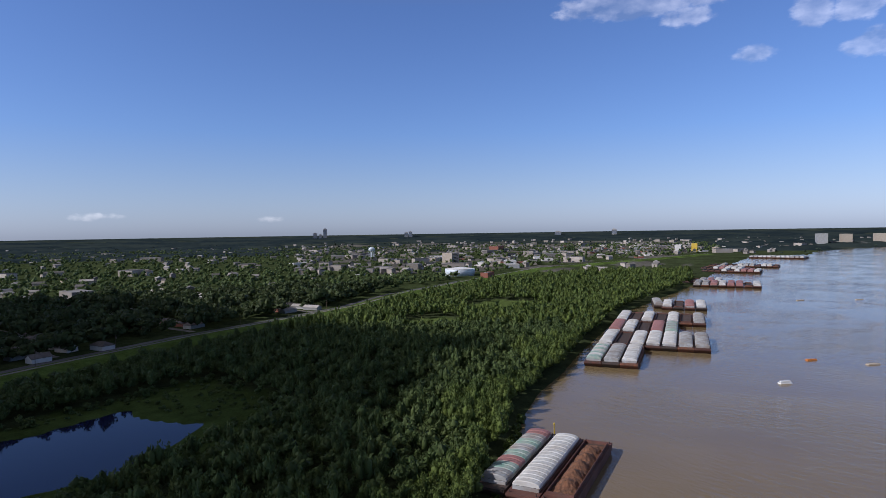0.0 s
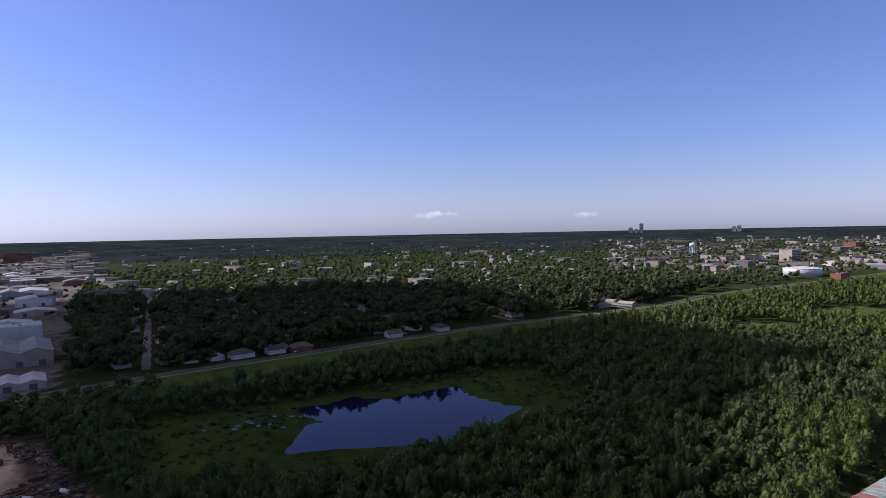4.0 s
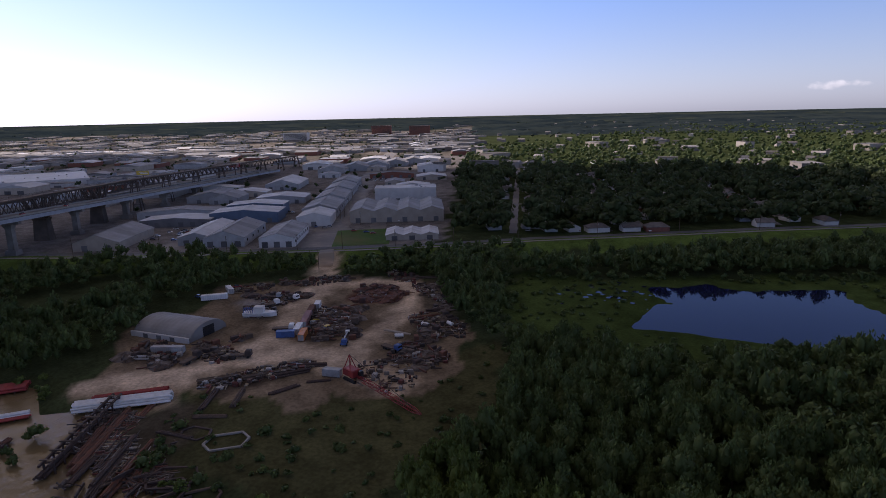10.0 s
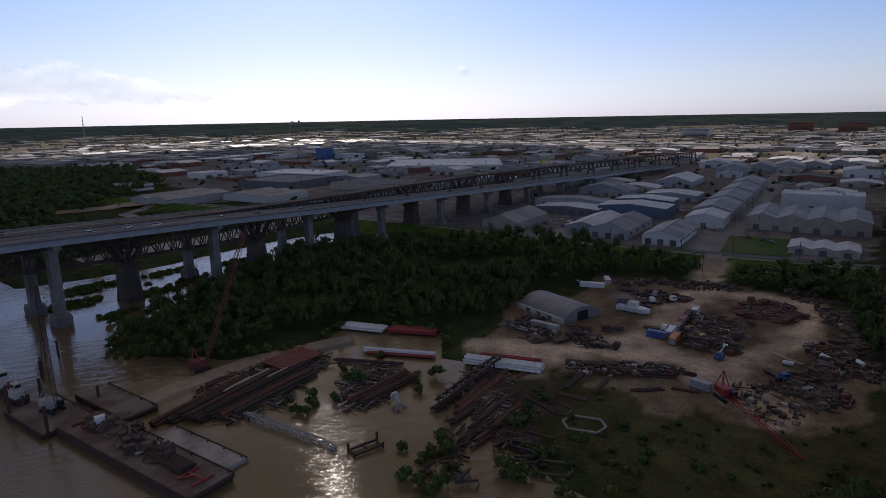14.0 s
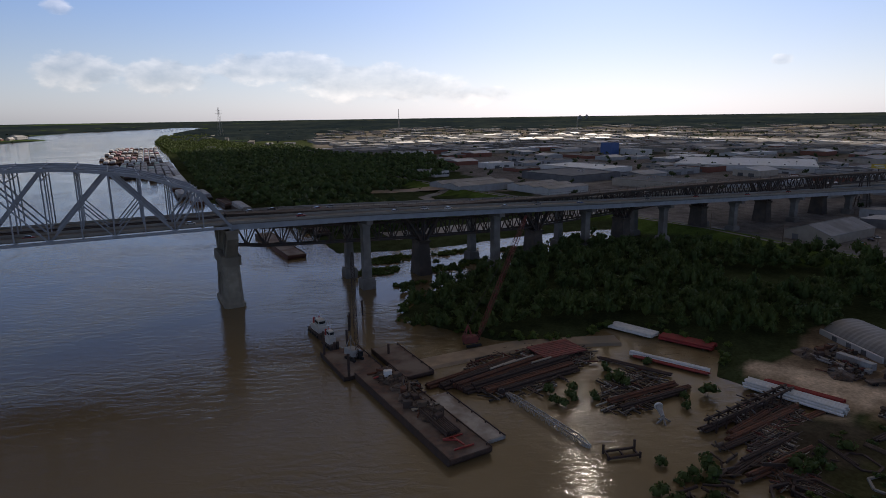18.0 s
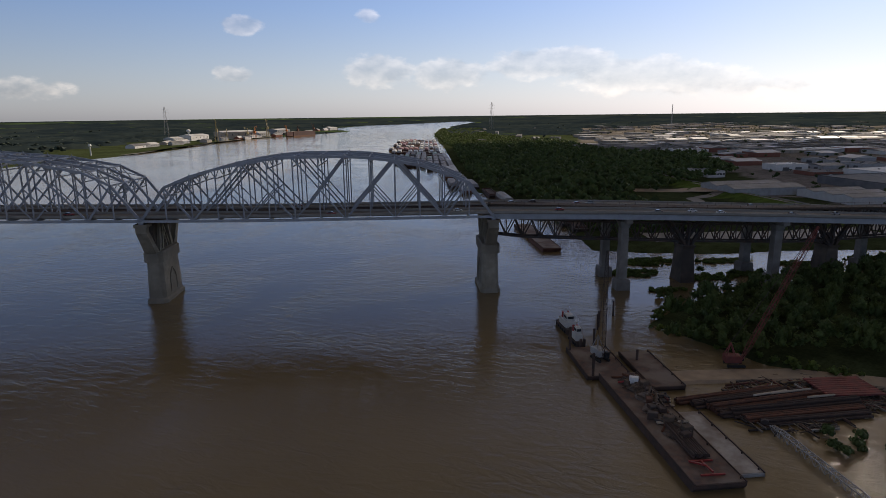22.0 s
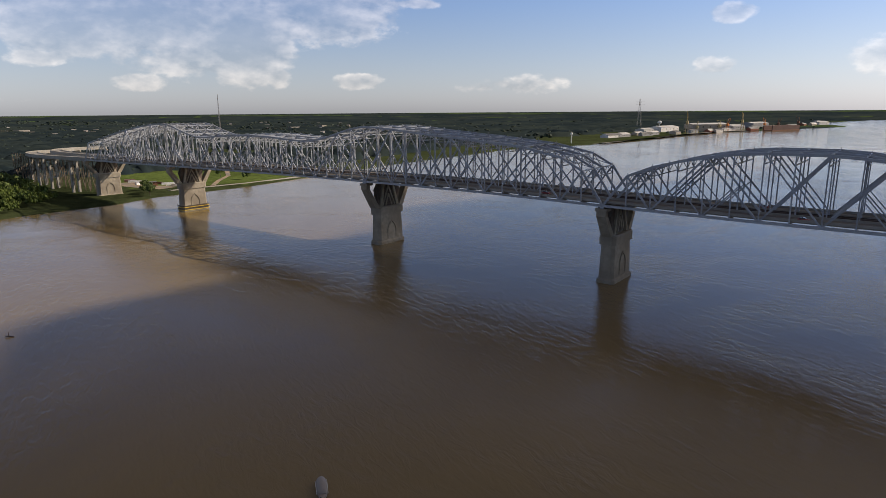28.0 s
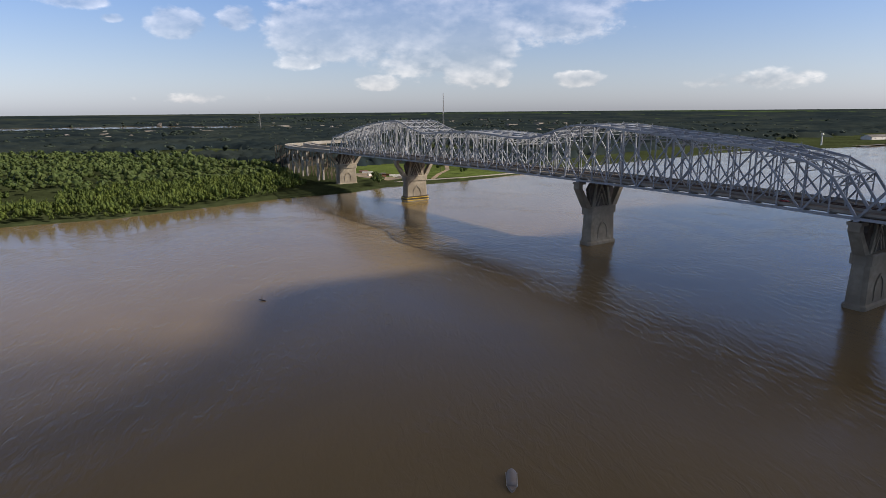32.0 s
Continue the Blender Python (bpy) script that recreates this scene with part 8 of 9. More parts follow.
def crawler_crane(x, y, z, yaw, k, lab, tip, aframe=True, boom_k=None):
    """tip: end of the boom in the world."""
    t = thing("crawler_crane", pose(x, y, z, 0, 0, yaw), lab, "crane")
    for sy in (-2.2, 1.4):
        part("track", Shape().box(-3, sy, 0, 3, sy + 0.8, 1.0, 0.0, 0.25).me("track", M["tyre"]), t)
    part("turntable", Shape().tube((0, 0, 0.9), (0, 0, 1.5), 1.4, None, 12).me("turntable", M["old_steel"]), t)
    part("house", Shape().box(-3.6, -1.7, 1.5, 1.8, 1.7, 3.9, 0.0, 0.25).me("house", M[k]), t)
    part("cab", Shape().box(1.804, 0.3, 1.5, 3.2, 1.7, 3.6, 0.0, 0.3).me("cab", M["glass"]), t)
    inv = t.matrix_basis.inverted()
    b0, b1 = Vector((1.9, 0, 1.7)), inv @ Vector(tip)
    lattice(t, b0, b1, 1.25, boom_k or k, 18)
    if aframe:
        for sy in (-1.2, 1.2):
            part("a_frame", Shape().beam((-3.2, sy, 3.9), (-1.8, 0, 8.4), 0.3).beam((-0.2, sy, 3.9), (-1.8, 0, 8.4), 0.25).me("a_frame", M[k]), t)
        part("pendant", Shape().beam((-1.8, 0, 8.4), b1, 0.12).me("pendant", M["old_steel"]), t)
    return t


crawler_crane(-179, 68, GZ, 15, "red", "red crawler crane with its boom lowered to the ground", (-145, 75, 2.2))
crawler_crane(-194, -106, 1.1, 140, "red_oxide", "rusty red crawler crane with raised boom on the bank", (-216, -94, 49))

# boom lift, trucks, tanks
lift_ = thing("boom_lift", pose(-211, 77, GZ, 0, 0, 150), "blue boom lift parked on the dusty track", "lift")
part("chassis", Shape().box(-2, -1.1, 0.5, 2, 1.1, 1.3, 0.0, 0.15).me("chassis", M["blue"]), lift_)
for x in (-1.4, 1.4):
    for y in (-1.2, 1.2):
        part("wheel", Shape().tube((x, y - 0.2, 0.5), (x, y + 0.2, 0.5), 0.5, None, 10).me("wheel", M["tyre"]), lift_)
part("turret", Shape().box(-1.2, -0.9, 1.304, 1.0, 0.9, 2.3, 0.0, 0.2).me("turret", M["blue"]), lift_)
part("arm", Shape().beam((0, 0, 2.3), (9, 0, 1.8), 0.45).me("arm", M["cover_grey"]), lift_)
part("basket", Shape().box(9, -0.8, 1.2, 10.2, 0.8, 2.3).me("basket", M["white"]), lift_)
for x, y, yaw, k, lab in ((-264, 58, 60, "white", "white work boat set down on the yard gravel"),):
    t = thing("boat", pose(x, y, GZ, 0, 0, yaw), lab, "boat")
    part("hull", Shape().loft([[(q, -w, 2.2), (q, -w * 0.6, 0.1), (q, w * 0.6, 0.1), (q, w, 2.2)] for q, w in ((-7, 2.2), (-4, 2.6), (3, 2.6), (6, 1.6), (7.6, 0.2))]).me("hull", M[k]), t)
    part("wheelhouse", Shape().box(-2, -1.7, 2.204, 2.2, 1.7, 4.8, 0.0, 0.3).me("wheelhouse", M["wall_white"]), t)
    for q in range(6):
        part("hoop", Shape().tube((-6.5 + q * 0.8, -2, 2.2), (-6.5 + q * 0.8, 0, 4.3), 0.14, None, 5).tube((-6.5 + q * 0.8, 0, 4.3), (-6.5 + q * 0.8, 2, 2.2), 0.14, None, 5).me("hoop", M["blue"]), t)
TANK = Shape().tube((-1.7, 0, 0.95), (1.7, 0, 0.95), 0.75, None, 14).me("shell", M["white"])
SADDLE = Shape().box(-1.6, -0.8, 0, -1.2, 0.8, 0.5).box(1.2, -0.8, 0, 1.6, 0.8, 0.5).me("saddle", M["old_steel"])
for x, y, yaw in ((-212, 113, 20), (-207, 122, 5), (-206, 98, 60), (-238, 88, 60)):
    t = thing("fuel_tank", pose(x, y, GZ, 0, 0, yaw), "white cylindrical tank on saddles in the yard", "tank", "yard tanks")
    part("shell", TANK, t)
    part("saddle", SADDLE, t)

# machines and scrap
def pickup(x, y, yaw, k):
    t = thing("truck", pose(x, y, GZ, 0, 0, yaw), CAR_NAME[k] + " work truck parked in the yard", "truck", "yard trucks")
    part("chassis", Shape().box(-4.5, -1.1, 0.6, 4.2, 1.1, 1.0).me("chassis", M["hull_dark"]), t)
    part("cab", Shape().box(2.2, -1.15, 1.004, 4.4, 1.15, 3.0, 0.0, 0.35).me("cab", M[k]), t)
    part("windscreen", Shape().box(4.404, -1.0, 1.9, 4.45, 1.0, 2.6).me("windscreen", M["glass"]), t)
    part("flatbed", Shape().box(-4.6, -1.25, 1.004, 2.0, 1.25, 1.3).me("flatbed", M["timber"]), t)
    for q in (-3.2, -1.9, 3.2):
        for y2 in (-1.0, 1.0):
            part("wheel", Shape().tube((q, y2 - 0.15, 0.5), (q, y2 + 0.15, 0.5), 0.5, None, 10).me("wheel", M["tyre"]), t)


for x, y, yaw, k in ((-240, 62, 62, "white"), (-282, 78, 20, "white"), (-288, 70, 60, "cover_grey"), (-276, 66, 100, "white"), (-196, 90, 20, "blue"), (-220, 40, 60, "hull_dark"), (-226, 24, 130, "hull_dark")):
    pickup(x, y, yaw, k)
yr = random.Random(33)


def scrap_heap(x, y, r, lab, mats, n, z=GZ):
    """A loose heap of cut steel: each lying piece a part."""
    t = thing("scrap_heap", pose(x, y, z - 0.1, 0, 0, yr.uniform(0, 360)), lab, "scrap", "scrap heaps")
    # the packed bottom of the heap, broken and uneven
    rings = []
    for f, hz in ((1.0, 0.0), (0.86, 0.5), (0.55, 1.1), (0.2, 1.5)):
        rings.append([(math.cos(i * 0.5236) * r * f * yr.uniform(0.75, 1.15), math.sin(i * 0.5236) * r * f * yr.uniform(0.75, 1.15), hz * yr.uniform(0.6, 1.3)) for i in range(12)])
    if z > 1:
        part("packed_scrap", Shape().loft(rings).me("packed_scrap", M["scrap_red" if "red" in lab else "scrap_dark"]), t)
    for k in range(max(6, int(n * 0.62))):
        a, d = yr.uniform(0, 6.28), r * math.sqrt(yr.random())
        px_, py_ = math.cos(a) * d, math.sin(a) * d
        L, h = yr.uniform(2.0, 6.5), yr.uniform(0.25, 1.0)
        yw, up = yr.uniform(0, 6.28), yr.uniform(0, 1.6) * (1 - d / (r + 0.1))
        h0 = 1.3 * max(0, 1 - d / r)
        ex, ey = math.cos(yw) * L / 2, math.sin(yw) * L / 2
        s = Shape()
        if k % 3 == 0 and z > 1:
            s.box(px_ - 1.4, py_ - 0.9, 0, px_ + 1.4, py_ + 0.9, yr.uniform(1.2, 2.8), 0.0, 0.15)
        elif k % 3 == 1:
            s.beam((px_ - ex, py_ - ey, h / 2 + h0), (px_ + ex, py_ + ey, h / 2 + h0 + up), 0.4, h)
        else:
            s.tube((px_ - ex, py_ - ey, h / 2 + h0), (px_ + ex, py_ + ey, h / 2 + h0 + up), h / 2, None, 7)
        part("scrap_piece", s.me("scrap_piece", M[yr.choice(mats)]), t)


dk = ("rust_dark", "old_steel", "rust", "timber")
for x, y, r in ((-244, 82, 6), (-238, 78, 6), (-232, 84, 6), (-228, 76, 5), (-224, 84, 6), (-238, 92, 6), (-248, 88, 6), (-222, 72, 4), (-250, 96, 7), (-218, 84, 4)):
    scrap_heap(x, y, r, "dark heap of scrap steel and machine parts", dk + ("yellow",) if x == -238 else dk, 13)
for x, y, r in ((-262, 108, 8), (-268, 116, 8), (-272, 124, 7), (-256, 116, 7), (-262, 124, 7), (-276, 114, 6)):
    scrap_heap(x, y, r, "rust-red heap of cut steel plates", ("rust", "hull", "rust", "rust_dark"), 16)
for x, y, r in ((-190, 94, 5), (-184, 100, 5), (-198, 106, 5), (-206, 112, 6), (-216, 124, 6), (-228, 132, 6), (-244, 140, 6), (-262, 146, 6), (-282, 142, 5), (-176, 92, 4), (-292, 70, 6), (-284, 84, 6), (-300, 62, 5), (-276, 58, 5), (-306, 92, 5), (-312, 84, 5), (-250, 12, 6), (-244, 4, 6), (-238, 30, 5), (-230, 34, 4), (-228, 14, 5), (-300, 112, 4), (-240, 44, 4)):
    scrap_heap(x, y, r, "loose heap of old steel and timber", dk, 11)
for x, y, yaw, L, rows, k in ((-204, 30, 80, 14, (4, 3), "timber"), (-199, 44, 82, 16, (4, 3), "timber"), (-195, 52, 85, 12, (4, 2), "rust_dark"), (-198, 60, 60, 10, (3, 2), "rust_dark"), (-190, 24, 150, 14, (3,), "rust_dark"), (-186, 32, 152, 12, (3, 2), "timber"), (-184, 46, 100, 10, (3,), "rust_dark"), (-212, 100, 30, 12, (2,), "wall_tan"), (-188, 86, 80, 12, (3,), "rust_dark"), (-182, 92, 75, 12, (3, 2), "timber"), (-222, 118, 78, 14, (4, 2), "rust"), (-226, 130, 70, 16, (4, 2), "rust_dark"), (-250, 138, 70, 14, (3,), "timber"), (-280, 148, 66, 16, (3, 2), "timber"), (-260, 112, 40, 14, (2,), "wall_tan"), (-174, 84, 80, 9, (3,), "rust_dark"), (-178, 22, 60, 10, (3,), "timber"), (-172, 12, 40, 12, (3, 2), "rust_dark"), (-240, 8, 56, 16, (4, 2), "cover_grey"), (-184, 58, 70, 8, (2,), "rust_dark")):
    pipe_stack(x, y, GZ - 0.2 if x < -176 else 0.9, yaw, L, 0.33, rows, k, {"timber": "stack of old timber piles in the yard", "rust_dark": "stack of dark rusty pipes in the yard", "rust": "stack of rust-red pipes in the yard", "wall_tan": "pale long poles lying on scrap", "cover_grey": "stack of grey pipes beside the hut"}[k], group="yard stacks")


def ring_frame(x, y, z, yaw, L, W, k, lab):
    t = thing("steel_frame", pose(x, y, z, 0, 0, yaw), lab, "frame")
    c = min(L, W) * 0.25
    pts = [(-L / 2 + c, -W / 2), (L / 2 - c, -W / 2), (L / 2, 0), (L / 2 - c, W / 2), (-L / 2 + c, W / 2), (-L / 2, 0)]
    for (a, b), (c2, d) in zip(pts, pts[1:] + pts[:1]):
        part("rail", Shape().beam((a, b, 0.9), (c2, d, 0.9), 0.6, 0.5).me("rail", M[k]), t)
    for a, b in pts:
        part("post", Shape().beam((a, b, -0.6), (a, b, 0.9), 0.4).me("post", M["rust_dark"]), t)


ring_frame(-160.5, 23.5, 1.0, 75, 12, 8, "pale_concrete", "pale six-sided frame lying in the grass")
ring_frame(-150.5, 8.6, 0.5, 60, 13, 9, "rust_dark", "dark sunken frame at the waterline")
ring_frame(-146, 5, 0.5, 75, 14, 9, "rust_dark", "dark rusted hull frame half under water")
ring_frame(-139, 13, 0.2, 80, 10, 6, "timber", "dark broken frame in the shallows")
ring_frame(-170, 17, 0.8, 40, 9, 6, "rust_dark", "dark frame at the muddy shore")
for x, y, r in ((-137, -15, 5), (-133, -9, 4), (-141, -12, 4), (-143, 8, 4), (-156, -2, 5), (-150, -10, 4), (-162, 4, 5), (-160, -14, 4), (-168, 10, 5), (-154, 2, 4)):
    scrap_heap(x, y, r, "dark wet scrap at the flooded shore", ("rust_dark", "timber", "old_steel"), 12, 0.3)
junk = thing("pump_head", pose(-171, -31, 0.2, 0, 0, 30), "grey pump casting with splayed legs in the mud", "machine")
part("casing", Shape().tube((-3.4, 0, 2.4), (0.6, 0, 1.2), 0.9, 0.6, 10).me("casing", M["cover_grey"]), junk)
for q in range(4):
    part("leg", Shape().beam((1.0, 0, 1.3), (1.0 + 2.6 * math.cos(q * 1.7), 2.6 * math.sin(q * 1.7), -0.6), 0.4).me("leg", M["cover_grey"]), junk)
part("flange", Shape().tube((-3.9, 0, 2.55), (-3.4, 0, 2.4), 1.3, 1.3, 12).me("flange", M["white"]), junk)
sf = thing("sunken_rack", pose(-146.5, -36, -0.3, 0, 0, 130) @ Matrix.Diagonal((0.72, 0.7, 0.8, 1)), "dark sunken rack with posts in the water", "rack")
for y in (-2.4, 2.4):
    part("side_beam", Shape().beam((-6, y, 1.1), (6, y, 1.5), 0.7).me("side_beam", M["rust_dark"]), sf)
for x in (-5.5, 0, 5.5):
    part("cross_beam", Shape().beam((x, -2.4, 1.2), (x, 2.4, 1.2), 0.5).me("cross_beam", M["rust_dark"]), sf)
for x, y, h in ((-6, 2.4, 3.6), (6, 2.4, 4.4), (6, -2.4, 2.4), (-6, -2.4, 2.0)):
    part("post", Shape().beam((x, y, -2), (x, y, h), 0.7).me("post", M["rust_dark"]), sf)
trestle = thing("old_trestle", pose(-187.5, -9.5, 0, 0, 0, 153), "old dark timber trestle on the shore", "trestle")
for y in (-1.2, 1.2):
    part("stringer", Shape().beam((-20, y, 3.4), (20, y, 3.8), 0.6).me("stringer", M["rust_dark"]), trestle)
for k in range(9):
    x = -18 + k * 4.5
    part("bent", Shape().beam((x, -1.4, -1), (x, -1.2, 3.3), 0.4).beam((x, 1.4, -1), (x, 1.2, 3.3), 0.4).beam((x, -1.6, 3.3), (x, 1.6, 3.3), 0.4).me("bent", M["rust_dark"]), trestle)
    part("tie", Shape().beam((x, -2, 4.1), (x, 2, 4.1), 0.4, 0.3).me("tie", M["timber"]), trestle)

# ---- causeway and work boats ----
line = [(-158, -117), (-172, -112), (-188, -102), (-204, -91), (-218, -74), (-228, -60)]
rings = []
for k, (x, y) in enumerate(line):
    (x0, y0), (x1, y1) = line[max(k - 1, 0)], line[min(k + 1, len(line) - 1)]
    q = math.hypot(x1 - x0, y1 - y0)
    nx, ny = -(y1 - y0) / q, (x1 - x0) / q
    rings.append([(x + nx * w, y + ny * w, z) for w, z in ((-8, -2.5), (-4, 0.9), (4, 0.9), (8, -2.5))])
tagged(new("causeway", Shape().loft(rings).me("causeway", M["dirt"])), "narrow earth causeway into the flooded yard", "bank", kind="structure")


def deck_barge(x, y, yaw, L, W, H, k, lab):
    t = thing("work_barge", pose(x, y, 0, 0, 0, yaw), lab, "barge", "work barges")
    part("hull", barge_hull(L, W, H, min(3.0, L * 0.08)).me("hull", M[k]), t)
    part("deck", Shape().box(-L / 2 + 0.3, -W / 2 + 0.3, H + 0.004, L / 2 - 0.3, W / 2 - 0.3, H + 0.12).me("deck", M["pale_plate" if k == "cover_grey" else "deck_rust"]), t)
    for sy in (-W / 2, W / 2 - 0.25):
        part("rub_rail", Shape().box(-L / 2, sy, H + 0.01, L / 2, sy + 0.25, H + 0.4).me("rub_rail", M["rust_dark"]), t)
    for q in range(5):
        part("bitt", BITT_ME, t, m=pose(-L / 2 + 1.5 + q * (L - 3) / 4, W / 2 - 0.8, H - 3.35))
    return t


b1 = deck_barge(-158.5, -136, 60, 26, 15, 1.5, "rust_dark", "spud barge with worn brown plank deck")
b2 = deck_barge(-139.5, -96, 61.4, 63, 13, 2.2, "rust_dark", "long rusty deck barge loaded with scrap and pipes")
b3 = deck_barge(-143.5, -81.5, 61, 32, 7.5, 1.0, "cover_grey", "low pale flat barge moored alongside")
b4 = deck_barge(-168, -121, 60, 30, 11, 1.6, "hull_dark", "dark old deck barge by the causeway")
deck_barge(-283, -293, 61, 42, 12, 2.6, "hull", "rusty empty deck barge moored by the bridge")
deck_barge(-306, -334, 61, 42, 12, 2.6, "rust_dark", "dark rusty deck barge moored by the bridge")
for x, y, h in ((-147.5, -128, 9), (-168, -146, 8), (-158, -148.5, 10), (-170, -128, 5)):
    t = thing("spud_pile", pose(x, y, 0), "dark steel spud pile standing in the water", "pile", "spud piles")
    part("shaft", Shape().tube((0, 0, -3), (0, 0, h), 0.45, None, 8).me("shaft", M["rust_dark"]), t)
    part("cap", Shape().tube((0, 0, h), (0, 0, h + 0.5), 0.6, 0.4, 8).me("cap", M["rust_dark"]), t)
for x, y in ((-186, -160), (-189, -162), (-205, -168)):
    t = thing("dolphin_pile", pose(x, y, 0), "dark timber dolphin pile in the river", "pile", "dolphin piles")
    part("shaft", Shape().tube((0, 0, -3), (0.3, 0, 6.5), 0.4, 0.35, 7).me("shaft", M["rust_dark"]), t)
    part("cap", Shape().tube((0.3, 0, 6.5), (0.3, 0, 6.9), 0.45, None, 7).me("cap", M["hull_dark"]), t)
crawler_crane(-160, -136, 1.66, 75, "cover_grey", "grey crawler crane with tall dark lattice boom on the barge", (-166, -140, 39.5), boom_k="rust_dark")
for x, y, r, m_ in ((-150, -112, 4, dk), (-147, -106, 4, dk), (-152, -117, 3.5, ("red", "rust", "white", "rust_dark")), (-143, -100, 4, dk), (-140, -94, 4, dk), (-136, -88, 4, dk)):
    scrap_heap(x, y, r, "scrap steel heaped on the barge deck", m_, 10, 2.42)
pipe_stack(-134, -84, 2.6, 60.6, 16, 0.3, (8, 7), "rust_dark", "rack of rusty pipes on the barge deck", group="deck loads")
pipe_stack(-140, -92, 2.6, 150, 9, 0.28, (2,), "wall_tan", "pale beam laid across the barge", group="deck loads")
fr_ = thing("loading_frame", pose(-127.5, -74, 2.35, 0, 0, 60), "red steel loading frame on the barge end", "frame")
for a, b in (((-3, -3, 0.2), (-3, 3, 0.2)), ((3, -3, 0.2), (3, 3, 0.2)), ((-3, 0, 0.2), (3, 0, 0.9)), ((-3, -3, 0.2), (0, 0, 0.7))):
    part("bar", Shape().beam(a, b, 0.4).me("bar", M["red"]), fr_)


def tug(x, y, yaw, L, k, lab):
    t = thing("tugboat", pose(x, y, 0, 0, 0, yaw), lab, "boat", "tugs")
    w = L * 0.17
    part("hull", Shape().loft([[(q * L, -w * s, 1.9 + h), (q * L, -w * s * 0.8, -1), (q * L, w * s * 0.8, -1), (q * L, w * s, 1.9 + h)] for q, s, h in ((-0.5, 0.85, 0), (-0.3, 1, 0), (0.2, 1, 0.2), (0.4, 0.8, 0.6), (0.5, 0.35, 0.9))]).me("hull", M["hull_dark"]), t)
    part("deckhouse", Shape().box(-L * 0.3, -w * 0.7, 2.0, L * 0.22, w * 0.7, 4.6, 0.0, 0.2).me("deckhouse", M[k]), t)
    part("wheelhouse", Shape().box(-L * 0.08, -w * 0.55, 4.604, L * 0.18, w * 0.55, 7.2, 0.0, 0.25).me("wheelhouse", M[k]), t)
    part("windows", Shape().box(L * 0.18 + 0.004, -w * 0.45, 5.7, L * 0.18 + 0.05, w * 0.45, 6.7).box(-L * 0.06, w * 0.55 + 0.004, 5.7, L * 0.16, w * 0.55 + 0.05, 6.7).box(-L * 0.06, -w * 0.55 - 0.05, 5.7, L * 0.16, -w * 0.55 - 0.004, 6.7).me("windows", M["glass"]), t)
    for sy in (-0.4, 0.4):
        part("funnel", Shape().tube((-L * 0.2, sy * w, 4.6), (-L * 0.2, sy * w, 7.0), 0.45, None, 8).me("funnel", M["red"]), t)
    part("radar_mast", Shape().tube((L * 0.05, 0, 7.2), (L * 0.05, 0, 10.5), 0.12, 0.06, 6).beam((L * 0.05, -0.9, 9.3), (L * 0.05, 0.9, 9.3), 0.15).me("radar_mast", M["white"]), t)
    for sy in (-1, 1):
        part("push_knee", Shape().box(L * 0.5, sy * w * 0.35 - 0.4, 0, L * 0.5 + 0.8, sy * w * 0.35 + 0.4, 4.2).me("push_knee", M["hull_dark"]), t)
    for q in range(5):
        part("tyre_fender", Shape().tube((-L * 0.35 + q * L * 0.15, -w - 0.15, 1.0), (-L * 0.35 + q * L * 0.15, -w + 0.2, 1.0), 0.55, None, 8).me("tyre_fender", M["tyre"]), t)


tug(-176, -167, 63, 17, "wall_white", "white pushboat with red funnels moored at the barge")
tug(-167.5, -154, 63, 11, "wall_white", "small white tug with red trim behind the barge")

# ---- scrub, reeds and lilies ----
def scrub(pts, sizes, material, lab, group, z=None):
    meshes = [big_mesh("foliage", v, q, M[material]) for v, q in bush_kinds]
    stem = Shape().tube((0, 0, -1.5), (0.1, 0, 1.6), 0.12, 0.06, 5, False).me("stem", M["bark"])
    for x, y in pts:
        s = float(rng.uniform(*sizes))
        t = thing("bush", pose(x, y, max(ground_at(x, y), -0.2) if z is None else z, 0, 0, float(rng.uniform(0, 360))) @ Matrix.Diagonal((s, s, s, 1)), lab, "bush", group)
        part("stem", stem, t)
        part("foliage", meshes[int(rng.integers(len(meshes)))], t)


scrub([(-189, -46), (-190, -49), (-165, -59), (-166, -62), (-174, -52), (-133, -23), (-130, -14), (-131, -19), (-147, -26), (-145, -18), (-138, 1), (-136, 3), (-136, 6), (-163, 10), (-165, 8), (-160, 3), (-161, 6), (-128, -17), (-172, -66), (-176, -60), (-190, -52), (-170, -58), (-198, -56), (-146, -14), (-142, -20), (-150, -16), (-138, -12), (-170, 8), (-166, 4), (-176, 14), (-152, 22), (-146, 14), (-188, -28), (-194, -22), (-182, -26), (-210, -44), (-160, 34), (-146, 38), (-140, 48), (-134, 62), (-150, 52), (-128, 76), (-136, 84)], (0.7, 1.25), "leaf_mid", "green willow scrub at the flooded shore", "shore scrub", -0.7)
reeds = scatter(MARSH, 4.2, [POND], keep=0.42)
reeds = reeds[far_from(POND, reeds[:, 0], reeds[:, 1], True) > 9]
tuft_kinds = [crown(1.1, 1.5, 26, 0.45, 120 + i, lobes=3, trunk=0.0) for i in range(4)]
plant("marsh_reeds", reeds, tuft_kinds, (0.6, 1.4), M["leaf_mid"], "low green reed tufts across the marsh")
edge_pts = scatter(MARSH, 5.0, [], keep=0.5)
edge_pts = edge_pts[far_from(MARSH, edge_pts[:, 0], edge_pts[:, 1], True) < 9]
plant("marsh_scrub", edge_pts, bush_kinds, (0.6, 1.3), M["leaf_mid"], "scrub around the marsh edge")
grass_pts = scatter(FRONT_GRASS, 5.0, keep=0.35)
